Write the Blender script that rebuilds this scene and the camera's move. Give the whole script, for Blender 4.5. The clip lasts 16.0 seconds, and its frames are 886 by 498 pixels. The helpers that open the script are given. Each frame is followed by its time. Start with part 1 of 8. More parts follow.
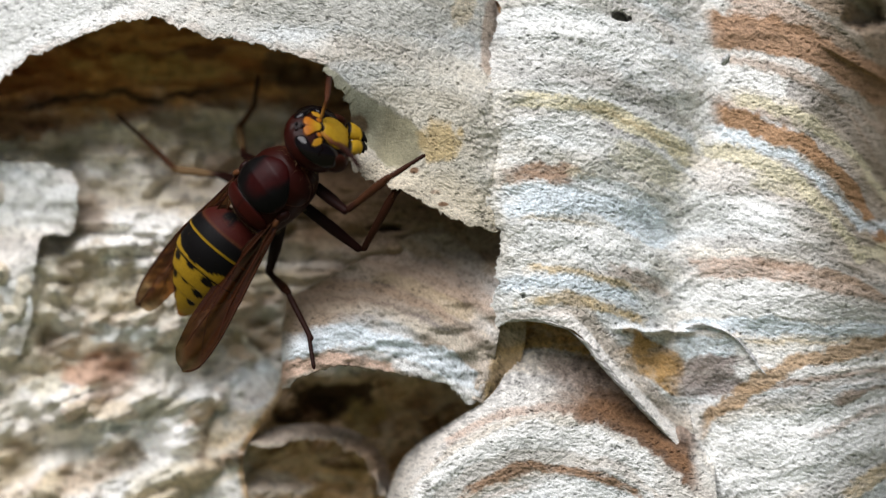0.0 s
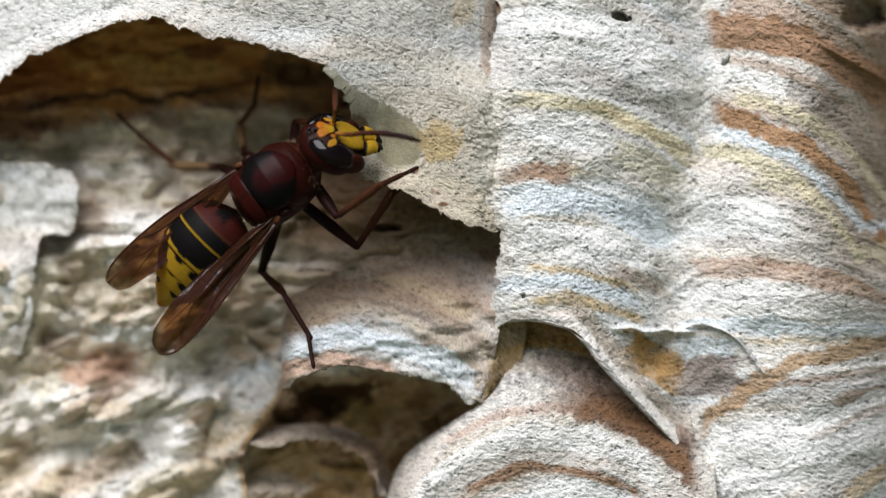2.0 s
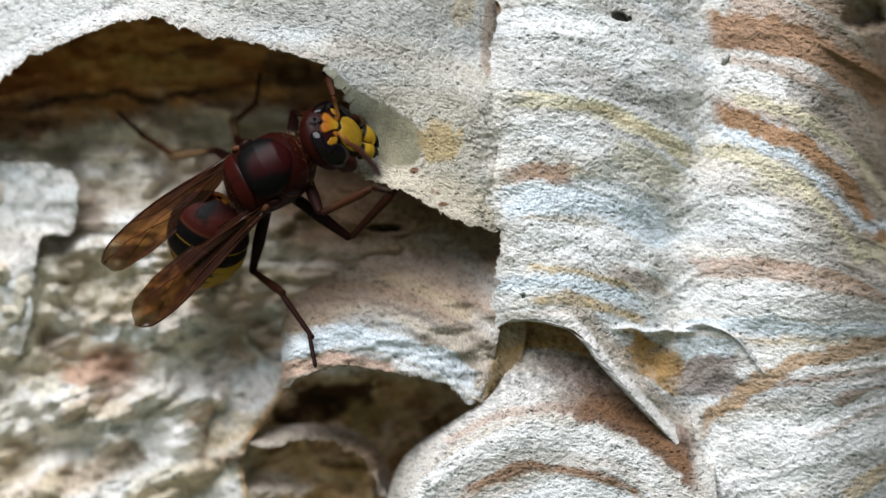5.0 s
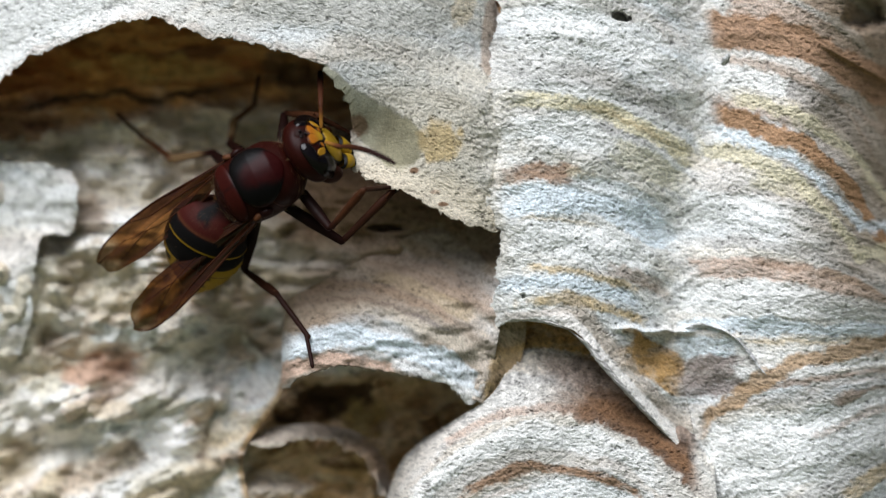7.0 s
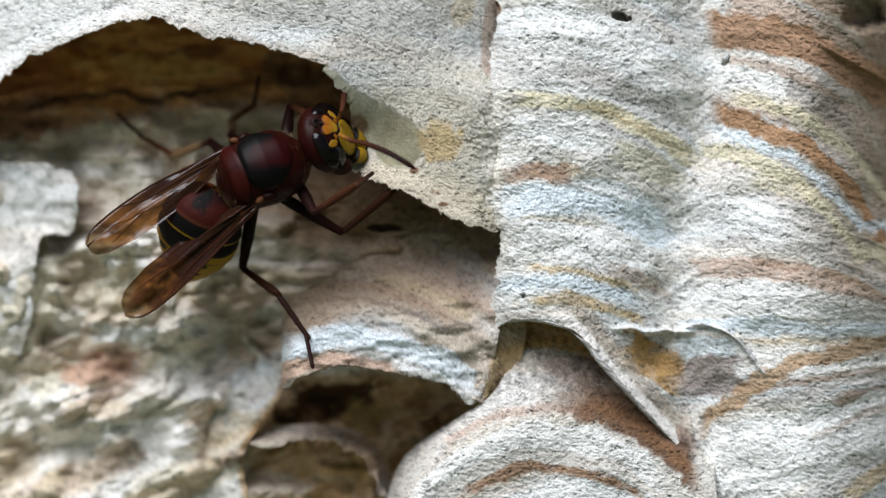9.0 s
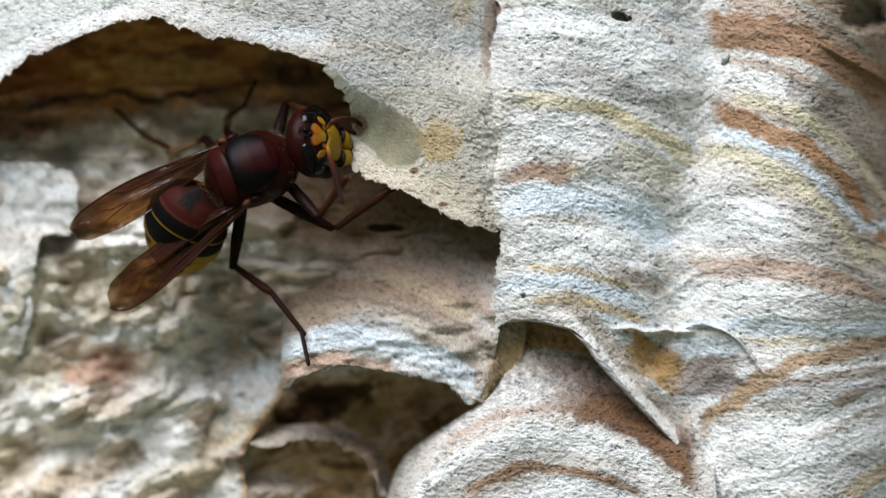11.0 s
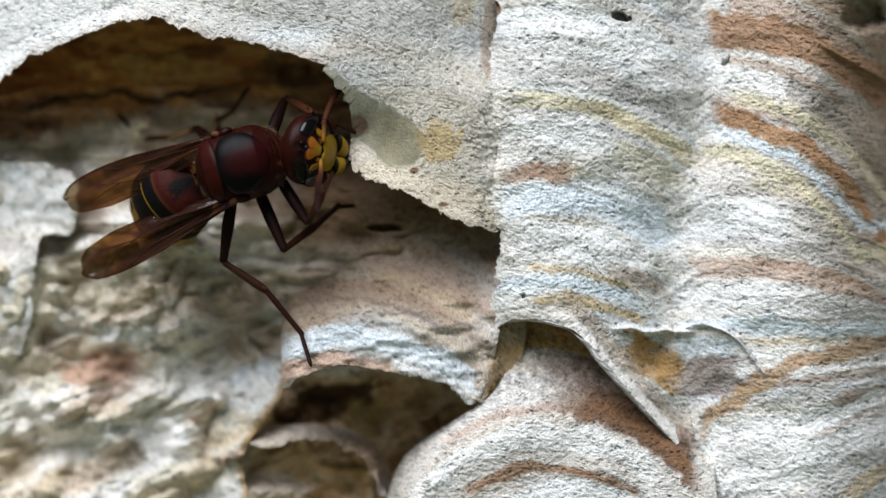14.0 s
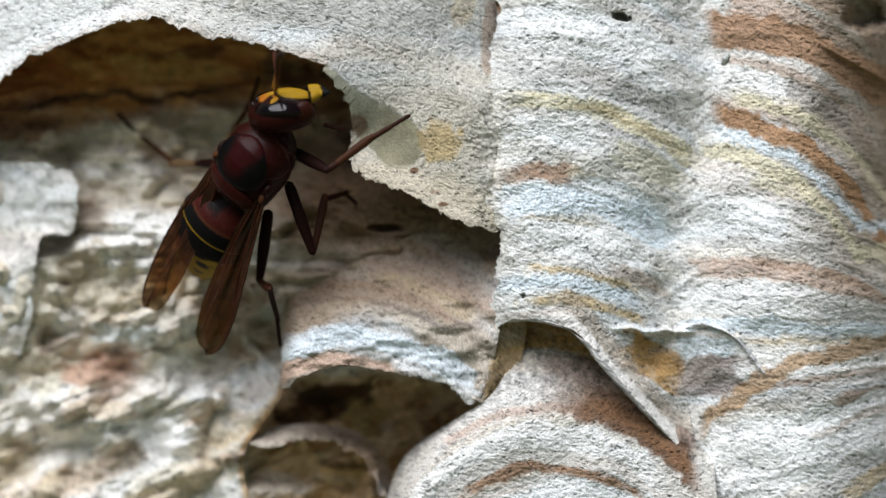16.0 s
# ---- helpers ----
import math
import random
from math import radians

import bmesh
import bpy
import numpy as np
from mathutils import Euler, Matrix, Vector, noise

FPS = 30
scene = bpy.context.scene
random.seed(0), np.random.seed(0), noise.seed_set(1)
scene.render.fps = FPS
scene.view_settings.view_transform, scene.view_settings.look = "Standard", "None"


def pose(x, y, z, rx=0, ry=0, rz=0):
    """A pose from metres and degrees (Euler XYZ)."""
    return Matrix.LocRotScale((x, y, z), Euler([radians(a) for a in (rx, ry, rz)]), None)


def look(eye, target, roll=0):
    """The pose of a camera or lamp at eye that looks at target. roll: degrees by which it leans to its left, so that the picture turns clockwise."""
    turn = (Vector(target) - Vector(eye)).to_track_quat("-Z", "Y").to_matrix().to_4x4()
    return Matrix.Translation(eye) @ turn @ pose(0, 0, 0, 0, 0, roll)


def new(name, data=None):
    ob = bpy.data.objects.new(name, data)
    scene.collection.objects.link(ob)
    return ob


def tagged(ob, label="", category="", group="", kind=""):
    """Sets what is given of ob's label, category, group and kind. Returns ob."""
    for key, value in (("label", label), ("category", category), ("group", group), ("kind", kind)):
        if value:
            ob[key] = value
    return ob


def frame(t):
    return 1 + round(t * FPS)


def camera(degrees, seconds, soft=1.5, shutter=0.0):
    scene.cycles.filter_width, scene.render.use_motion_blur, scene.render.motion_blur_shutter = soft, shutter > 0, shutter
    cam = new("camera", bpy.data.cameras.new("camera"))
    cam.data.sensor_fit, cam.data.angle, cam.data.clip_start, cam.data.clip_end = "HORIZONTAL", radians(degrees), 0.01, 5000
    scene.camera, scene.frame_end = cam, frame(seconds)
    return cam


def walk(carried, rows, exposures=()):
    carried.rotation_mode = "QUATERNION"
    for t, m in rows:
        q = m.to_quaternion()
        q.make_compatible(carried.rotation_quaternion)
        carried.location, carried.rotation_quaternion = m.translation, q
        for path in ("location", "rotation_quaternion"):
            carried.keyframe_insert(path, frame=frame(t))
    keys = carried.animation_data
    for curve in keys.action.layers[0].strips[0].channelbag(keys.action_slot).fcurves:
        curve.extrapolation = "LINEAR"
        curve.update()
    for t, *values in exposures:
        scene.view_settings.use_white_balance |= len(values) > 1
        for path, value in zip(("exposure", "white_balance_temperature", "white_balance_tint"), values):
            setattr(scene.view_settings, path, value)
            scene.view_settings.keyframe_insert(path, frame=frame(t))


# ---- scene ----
cam = camera(12.78, 16.0, soft=1.4)
cam.data.dof.use_dof = True
cam.data.dof.focus_distance = 0.3485
cam.data.dof.aperture_fstop = 11
EYE = look((0, -0.350, 0), (0, 0, 0))
walk(cam, [(0, EYE), (16, EYE)], [(0, 0.04, 6600, 12), (3.0, 0.04, 6600, 12), (3.5, 0.04, 6340, 10), (16, 0.04, 6310, 10)])

# ---- light: bright overcast day, soft light from above ----
world = bpy.data.worlds.new("sky")
scene.world = world
world.use_nodes = True
wt = world.node_tree
sky = wt.nodes.new("ShaderNodeTexSky")
sky.sky_type = "NISHITA"
sky.sun_disc = False
sky.sun_elevation = radians(54)
sky.sun_rotation = radians(194)
sky.air_density, sky.dust_density, sky.ozone_density = 1.0, 1.5, 1.0
wt.links.new(sky.outputs["Color"], wt.nodes["Background"].inputs["Color"])
wt.nodes["Background"].inputs["Strength"].default_value = 0.029
sun = bpy.data.lights.new("sun", "SUN")
sun.energy, sun.angle, sun.color = 4.45, radians(50), (0.965, 0.965, 1.0)
sun_ob = new("sun", sun)
sun_ob.matrix_world = look((-0.30, -0.55, 0.86), (0, 0, 0))

# ---- materials ----


def nodes_of(mat):
    mat.use_nodes = True
    return mat.node_tree.nodes, mat.node_tree.links, mat.node_tree.nodes["Principled BSDF"]


def paper_material():
    """Chewed wood pulp: pigment by bands, fine fibres, dull; wet where fresh."""
    mat = bpy.data.materials.new("pulp_paper")
    n, l, p = nodes_of(mat)
    tone = n.new("ShaderNodeVertexColor")
    tone.layer_name = "pigment"
    co = n.new("ShaderNodeTexCoord")
    grain = n.new("ShaderNodeTexNoise")
    grain.inputs["Scale"].default_value = 6500
    grain.inputs["Detail"].default_value = 4
    grain.inputs["Roughness"].default_value = 0.7
    l.new(co.outputs["Object"], grain.inputs["Vector"])
    ramp = n.new("ShaderNodeMapRange")
    ramp.inputs[1].default_value, ramp.inputs[2].default_value = 0.3, 0.7
    ramp.inputs[3].default_value, ramp.inputs[4].default_value = 0.64, 1.26
    l.new(grain.outputs["Fac"], ramp.inputs[0])
    mul = n.new("ShaderNodeVectorMath")
    mul.operation = "SCALE"
    l.new(tone.outputs["Color"], mul.inputs[0])
    l.new(ramp.outputs[0], mul.inputs["Scale"])
    l.new(mul.outputs[0], p.inputs["Base Color"])
    wet = n.new("ShaderNodeMapRange")
    wet.inputs[3].default_value, wet.inputs[4].default_value = 0.9, 0.42
    l.new(tone.outputs["Alpha"], wet.inputs[0])
    l.new(wet.outputs[0], p.inputs["Roughness"])
    p.inputs["Specular IOR Level"].default_value = 0.25
    bump = n.new("ShaderNodeBump")
    bump.inputs["Strength"].default_value = 0.9
    bump.inputs["Distance"].default_value = 0.0001
    l.new(grain.outputs["Fac"], bump.inputs["Height"])
    l.new(bump.outputs[0], p.inputs["Normal"])
    return mat


PAPER = paper_material()

# ---- noise on arrays ----


def grid_noise(x, y, seed):
    """Smooth noise from -1 to 1, one cell per unit."""
    table = np.random.RandomState(seed).uniform(-1, 1, (256, 256))
    xi, yi = np.floor(x).astype(int), np.floor(y).astype(int)
    fx, fy = x - xi, y - yi
    fx, fy = fx * fx * (3 - 2 * fx), fy * fy * (3 - 2 * fy)
    a, b, c, d = xi & 255, (xi + 1) & 255, yi & 255, (yi + 1) & 255
    return ((table[a, c] * (1 - fx) + table[b, c] * fx) * (1 - fy)
            + (table[a, d] * (1 - fx) + table[b, d] * fx) * fy)


def layers(x, y, seed, octaves=4, gain=0.5):
    total, amp = 0, 1.0
    for k in range(octaves):
        total = total + amp * grid_noise(x * 2.03 ** k + 17.3 * k, y * 2.03 ** k + 5.1 * k, seed + k)
        amp *= gain
    return total


def fibres(u, v, lean, seed):
    """Short overlapping pulp fibres, 0 to 1, that lie roughly along the angle lean."""
    top, tone, weight = np.zeros_like(u), np.zeros_like(u), np.zeros_like(u)
    for k in range(8):
        a = lean + radians((0, 14, -16, 32, -36, 62, -70, 6)[k])
        p, q = u * np.cos(a) + v * np.sin(a), -u * np.sin(a) + v * np.cos(a)
        q = q + 0.16 * grid_noise(p * 0.9, q * 0.9, seed + 40 + k)
        n = grid_noise(p * 1.7 + 31 * k, q * 7.0 + 7 * k, seed + k) - (0.15 if k in (5, 6) else 0)
        w = np.exp(7 * n)
        weight += w
        tone += w * grid_noise(p * 2.0 + 13 * k, q * 7.5, seed + 60 + k)
    return np.log(weight / 8) / 7 + 0.35, tone / weight


def smooth(a, b, x):
    t = np.clip((x - a) / (b - a), 0, 1)
    return t * t * (3 - 2 * t)


def mixed(a, b, m):
    return np.asarray(a, float) * (1 - m[..., None]) + np.asarray(b, float) * m[..., None]


# ---- sheets of paper; plan in millimetres, u to the right, v down from the plan's corner, d back into the nest ----
MID_U, MID_V, FAR = 39.2, 22.05, 350.0


def place(u, v, d):
    """Plan to world, in metres."""
    f = (1 + d / FAR) / 1000
    return (u - MID_U) * f, d / 1000, (MID_V - v) * f


def curve(points, n):
    """n points along a smooth line through the given ones."""
    p = np.array(points, float)
    p = np.vstack([2 * p[0] - p[1], p, 2 * p[-1] - p[-2]])
    out = []
    for i in range(1, len(p) - 2):
        t = np.linspace(0, 1, 40, endpoint=False)[:, None]
        a, b, c, d = p[i - 1:i + 3]
        out.append(0.5 * (2 * b + (c - a) * t + (2 * a - 5 * b + 4 * c - d) * t ** 2 + (3 * b - a - 3 * c + d) * t ** 3))
    q = np.vstack(out + [p[-2:-1]])
    s = np.r_[0, np.cumsum(np.hypot(*np.diff(q, axis=0).T))]
    at = np.linspace(0, s[-1], n)
    return np.c_[np.interp(at, s, q[:, 0]), np.interp(at, s, q[:, 1])]


WHITE, BLUE, CREAM, GREY, DARK, PINK, BROWN, UMBER, OCHRE, STRAW, GREEN = (
    (0.72, 0.73, 0.70), (0.62, 0.69, 0.72), (0.60, 0.55, 0.45), (0.36, 0.35, 0.33), (0.15, 0.13, 0.12), (0.47, 0.37, 0.30),
    (0.275, 0.18, 0.115), (0.15, 0.075, 0.035), (0.49, 0.37, 0.19), (0.60, 0.55, 0.38), (0.40, 0.385, 0.28))


def pigment(u, v, w, base, bands, seed, lean, patchy=0.5):
    """Colour of the pulp: loads of different wood laid along w, mottled and flecked."""
    col = np.empty(u.shape + (4,))
    col[..., :3] = base
    col[..., 3] = 0
    wob = w + 0.3 * layers(u * 0.3, v * 0.3, seed + 1) + 0.13 * layers(u * 1.7, v * 1.7, seed + 2) + 0.1 * layers(u * 5, v * 5, seed + 6, 2)
    # faint loads everywhere
    for k, (c, amount) in enumerate(((WHITE, 0.55), (GREY, 0.5), (BLUE, 0.5), (CREAM, 0.5), (PINK, 0.25))):
        m = smooth(0.05, 0.55, grid_noise(u * 0.09 + 9 * k, wob * 0.62 + 3.7 * k, seed + 20 + k)) * amount * patchy * 2
        m = (m * (0.75 + 0.25 * layers(u * 1.2, v * 1.2, seed + 30 + k)))[..., None].clip(0, 1)
        col[..., :3] = col[..., :3] * (1 - m) + np.array(c) * m
    ub = u + 0.7 * layers(u * 0.7, v * 0.7, seed + 9, 5, 0.65)
    for w0, half, u0, u1, c, amount in bands:
        edge = half * (0.85 + 0.3 * grid_noise(u * 0.4, w0 + 0 * u, seed + 3))
        m = smooth(edge + 0.22, edge - 0.22, np.abs(wob - w0)) * smooth(u0 - 0.6, u0 + 1.0, ub) * smooth(u1 + 1.0, u1 - 0.8, ub)
        m = (m * amount * (1.0 + 0.25 * layers(u * 0.9, v * 2.0, seed + 5)).clip(0, 1))[..., None]
        col[..., :3] = col[..., :3] * (1 - m) + np.array(c) * m
    return col


def sheet(name, parent, top, bottom, left, right, depth, paint, step, thick=0.0, ragged=0.0, rough=0.1, lean=0.0, seed=1, label="", fuzz=1.5):
    """One sheet of the nest between four border lines. The lower border is a free lip where thick is given."""
    span = np.hypot(*np.diff(curve(bottom, 200), axis=0).T).sum(), np.hypot(*np.diff(curve(left, 200), axis=0).T).sum()
    ns, nt = int(max(span[0], 4) / step), int(max(span[1], 4) / step)
    T, B, L, R = curve(top, ns), curve(bottom, ns), curve(left, nt), curve(right, nt)
    if ragged:
        k = np.linspace(0, span[0], ns)
        torn = ragged * np.c_[layers(k * 1.3, 0 * k, seed + 7, 5, 0.65), layers(k * 1.3, 0 * k + 50, seed + 8, 5, 0.65)]
    if thick > 0.7:
        k = np.linspace(0, span[1], nt)
        L = L + 0.30 * np.c_[layers(k * 0.9, 0 * k + 20, seed + 9, 6, 0.75), 0 * k]
    s, t = np.meshgrid(np.linspace(0, 1, ns), np.linspace(0, 1, nt))
    s3, t3 = s[..., None], t[..., None]
    P = ((1 - t3) * T[None] + t3 * B[None] + (1 - s3) * L[:, None] + s3 * R[:, None]
         - ((1 - s3) * (1 - t3) * T[0] + s3 * (1 - t3) * T[-1] + (1 - s3) * t3 * B[0] + s3 * t3 * B[-1]))
    if ragged:
        P = P + torn[None] * smooth(1 - 2.5 / max(span[1], 4), 1, t3)
    u, v = P[..., 0], P[..., 1]
    d = depth(u, v, s, t)
    fib, tone = fibres(u, v, lean, seed)
    col = paint(u, v, s, t)
    calm = 1 - 1.15 * col[..., 3]
    pits = smooth(0.80, 1.3, layers(u * 2.0, v * 2.6, seed + 14, 3, 0.75))
    d = d - rough * calm * (fuzz * fib + 0.55 * layers(u * 0.7, v * 1.1, seed + 11, 3) + 0.36 * layers(u * 2.6, v * 3.0, seed + 12, 4, 0.75) - 1.5 * pits)
    col[..., :3] *= (1 + calm * (0.30 * np.tanh(3 * tone) + 0.95 * (fib - 0.3) - 0.45 * pits))[..., None].clip(0.4, 1.45)
    rows = [(u, v, d, col)]
    if thick:
        for back, drop in ((1, thick * 0.5), (3, thick)):
            rows.append((u[-back:][:1], v[-back:][:1] + (0.06 if back == 1 else 0), d[-back:][:1] + drop, col[-back:][:1]))
        pick = np.arange(nt - 6, -1, -6)
        rows.append((u[pick], v[pick], d[pick] + thick, col[pick]))
    u, v, d, col = (np.concatenate([r[k] for r in rows]) for k in range(4))
    nt = u.shape[0]
    x, y, z = place(u, v, d)
    idx = np.arange(nt * ns).reshape(nt, ns)
    faces = np.stack([idx[:-1, :-1], idx[1:, :-1], idx[1:, 1:], idx[:-1, 1:]], -1).reshape(-1, 4)
    me = bpy.data.meshes.new(name)
    me.vertices.add(nt * ns)
    me.vertices.foreach_set("co", np.stack([x, y, z], -1).ravel())
    me.loops.add(faces.size)
    me.loops.foreach_set("vertex_index", faces.ravel())
    me.polygons.add(len(faces))
    me.polygons.foreach_set("loop_start", np.arange(0, faces.size, 4))
    me.polygons.foreach_set("use_smooth", np.ones(len(faces), bool))
    tint = me.color_attributes.new("pigment", "FLOAT_COLOR", "POINT")
    tint.data.foreach_set("color", col.ravel())
    me.update(calc_edges=True)
    me.validate()
    me.materials.append(PAPER)
    ob = new(name, me)
    ob.parent = parent
    return tagged(ob, label)


# ---- the nest ----
nest = tagged(new("hornet_nest"), "weathered hornet nest of banded grey and brown pulp paper, torn open", "nest")


def rim_of_plan(u, v):
    """The envelope rounds back towards the wall outside the middle."""
    out = np.maximum(0, -3 - v) ** 2 + np.maximum(0, v - 47) ** 2 + np.maximum(0, -4 - u) ** 2 + np.maximum(0, u - 81) ** 2
    return 34 * (1 - np.exp(-out / 25))


def valley(v):
    return np.interp(v, (-9, 2, 8, 14, 18, 25, 30, 40, 56), (62.5, 62.3, 62.8, 61.8, 60.3, 59.2, 59.6, 61.8, 63.5))


# hood over the entrance
def hood_depth(u, v, s, t):
    d = 2.8 - 3.5 * smooth(4, 9, v) - (4.2 - 3.5 * smooth(4, 9, v)) * (1 - np.exp(-np.maximum(0, 44.0 - u) / 3.2)) + 0.0065 * np.maximum(0, 30 - u) ** 2
    return d + 0.3 * layers(u * 0.16, v * 0.16, 3, 2) - 0.7 * smooth(0.8, 1, t) * smooth(43.5, 40, u) + 0.8 * smooth(41.8, 44.6, u + 0.9 * layers(u * 0.35, v * 0.35, 17, 4, 0.65)) * smooth(6, 9, v) + 3.2 * np.exp(-((u - 30.5) / 4.2) ** 2 - ((v - 12.8) / 4.0) ** 2) + rim_of_plan(u, v)


def hood_paint(u, v, s, t):
    w = v - 0.02 * (u - 30) ** 2
    col = pigment(u, v, w, (0.46, 0.455, 0.415), [], 100, 0.1, 0.35)
    m = smooth(24, 4, u)[..., None] * 0.8
    col[..., :3] = col[..., :3] * (1 - m) + np.array(WHITE) * m
    m = (smooth(27, 36, u + 1.5 * layers(u * 0.3, v * 0.3, 19)) * smooth(4, 9, v) * 0.7)[..., None]
    col[..., :3] = col[..., :3] * (1 - m) + np.array((0.44, 0.40, 0.31)) * m
    m = (smooth(40.5, 43.8, u + 0.8 * layers(u * 0.5, v * 0.5, 18, 4, 0.6)) * smooth(6, 9, v) * 0.8)[..., None]
    col[..., :3] = col[..., :3] * (1 - m) + np.array((0.56, 0.54, 0.48)) * m
    near = t + 0.03 * layers(u * 1.2, v * 1.2, 9)
    for lo, hi, c, a in ((0.93, 0.98, PINK, 0.35),):
        m = (smooth(lo, hi, near) * a)[..., None]
        col[..., :3] = col[..., :3] * (1 - m) + np.array(c) * m
    # cream fuzz of the lower lip
    m = (smooth(13.2, 15.2, v - 0.25 * (u - 33) + 0.5 * layers(u * 0.6, v * 0.6, 15, 3)) * smooth(30, 32, u) * 0.75)[..., None]
    col[..., :3] = col[..., :3] * (1 - m) + np.array((0.50, 0.445, 0.34)) * m
    # fresh pulp, still wet and smooth, along the torn edge
    r = np.full(u.shape, 9.0)
    for k in np.linspace(0, 1, 15):
        r = np.minimum(r, np.hypot(u - np.interp(k, (0, 0.4, 1), (28.4, 31.4, 35.3)), v - np.interp(k, (0, 0.4, 1), (6.6, 9.6, 12.6))) / (0.9 + 1.3 * k))
    m = smooth(1.12, 0.88, r + 0.14 * layers(u * 0.8, v * 0.8, 8, 4, 0.6))
    tint = mixed((0.44, 0.435, 0.33), (0.255, 0.235, 0.145), smooth(31.5, 35.5, u + 0.4 * (v - 10)))
    col[..., :3] = col[..., :3] * (1 - 0.93 * m[..., None]) + tint * 0.93 * m[..., None]
    col[..., 3] = m * 0.72
    col[..., :3] *= (1 + m * (0.14 * layers(u * 0.9, v * 0.9, 14, 3, 0.6)))[..., None]
    for cu, cv, ru, rv, c, a in ((38.9, 12.3, 1.9, 2.1, (0.41, 0.31, 0.15), 0.85), (36.7, 15.1, 0.4, 0.3, UMBER, 0.9), (39.2, 18.1, 0.5, 0.22, UMBER, 0.9), (38.6, 17.0, 0.6, 0.25, BROWN, 0.6), (43.4, 3, 0.9, 5, BROWN, 0.6), (41, 1, 1.2, 2, OCHRE, 0.4),
                                 (31.7, 11.1, 0.9, 1.2, UMBER, 0.8), (31.7, 13.5, 1.0, 1.2, CREAM, 0.8)):
        r = np.hypot((u - cu) / ru, (v - cv) / rv) + 0.3 * layers(u, v, 12)
        m = (smooth(1.1, 0.6, r) * a)[..., None]
        col[..., :3] = col[..., :3] * (1 - m) + np.array(c) * m
    return col


sheet("entrance_hood", nest,
      [(-9, -9), (10, -9), (30, -8), (40, -5), (44.4, 2), (44.4, 12), (44.3, 18.5)],
      [(-9, 17), (-6, 12.6), (-2, 8.8), (0, 7.2), (2, 5.4), (5.5, 3.9), (9, 2.5), (13.2, 1.6), (17.5, 2.9), (22.5, 4.0), (27, 5.0),
       (28.8, 6.1), (30.2, 8.2), (30.9, 10.0), (31.1, 11.8), (30.9, 13.4), (31.2, 14.8), (32.6, 15.9), (34.8, 16.7), (37.2, 17.6), (40, 19.3), (42.5, 20.2),
       (44.3, 20.3)],
      [(-9, -9), (-9, 17)], [(44.3, 18.5), (44.3, 20.3)], hood_depth, hood_paint, 0.07, 0.45, 0.21, 0.07, 0.3, 100, fuzz=1.4)


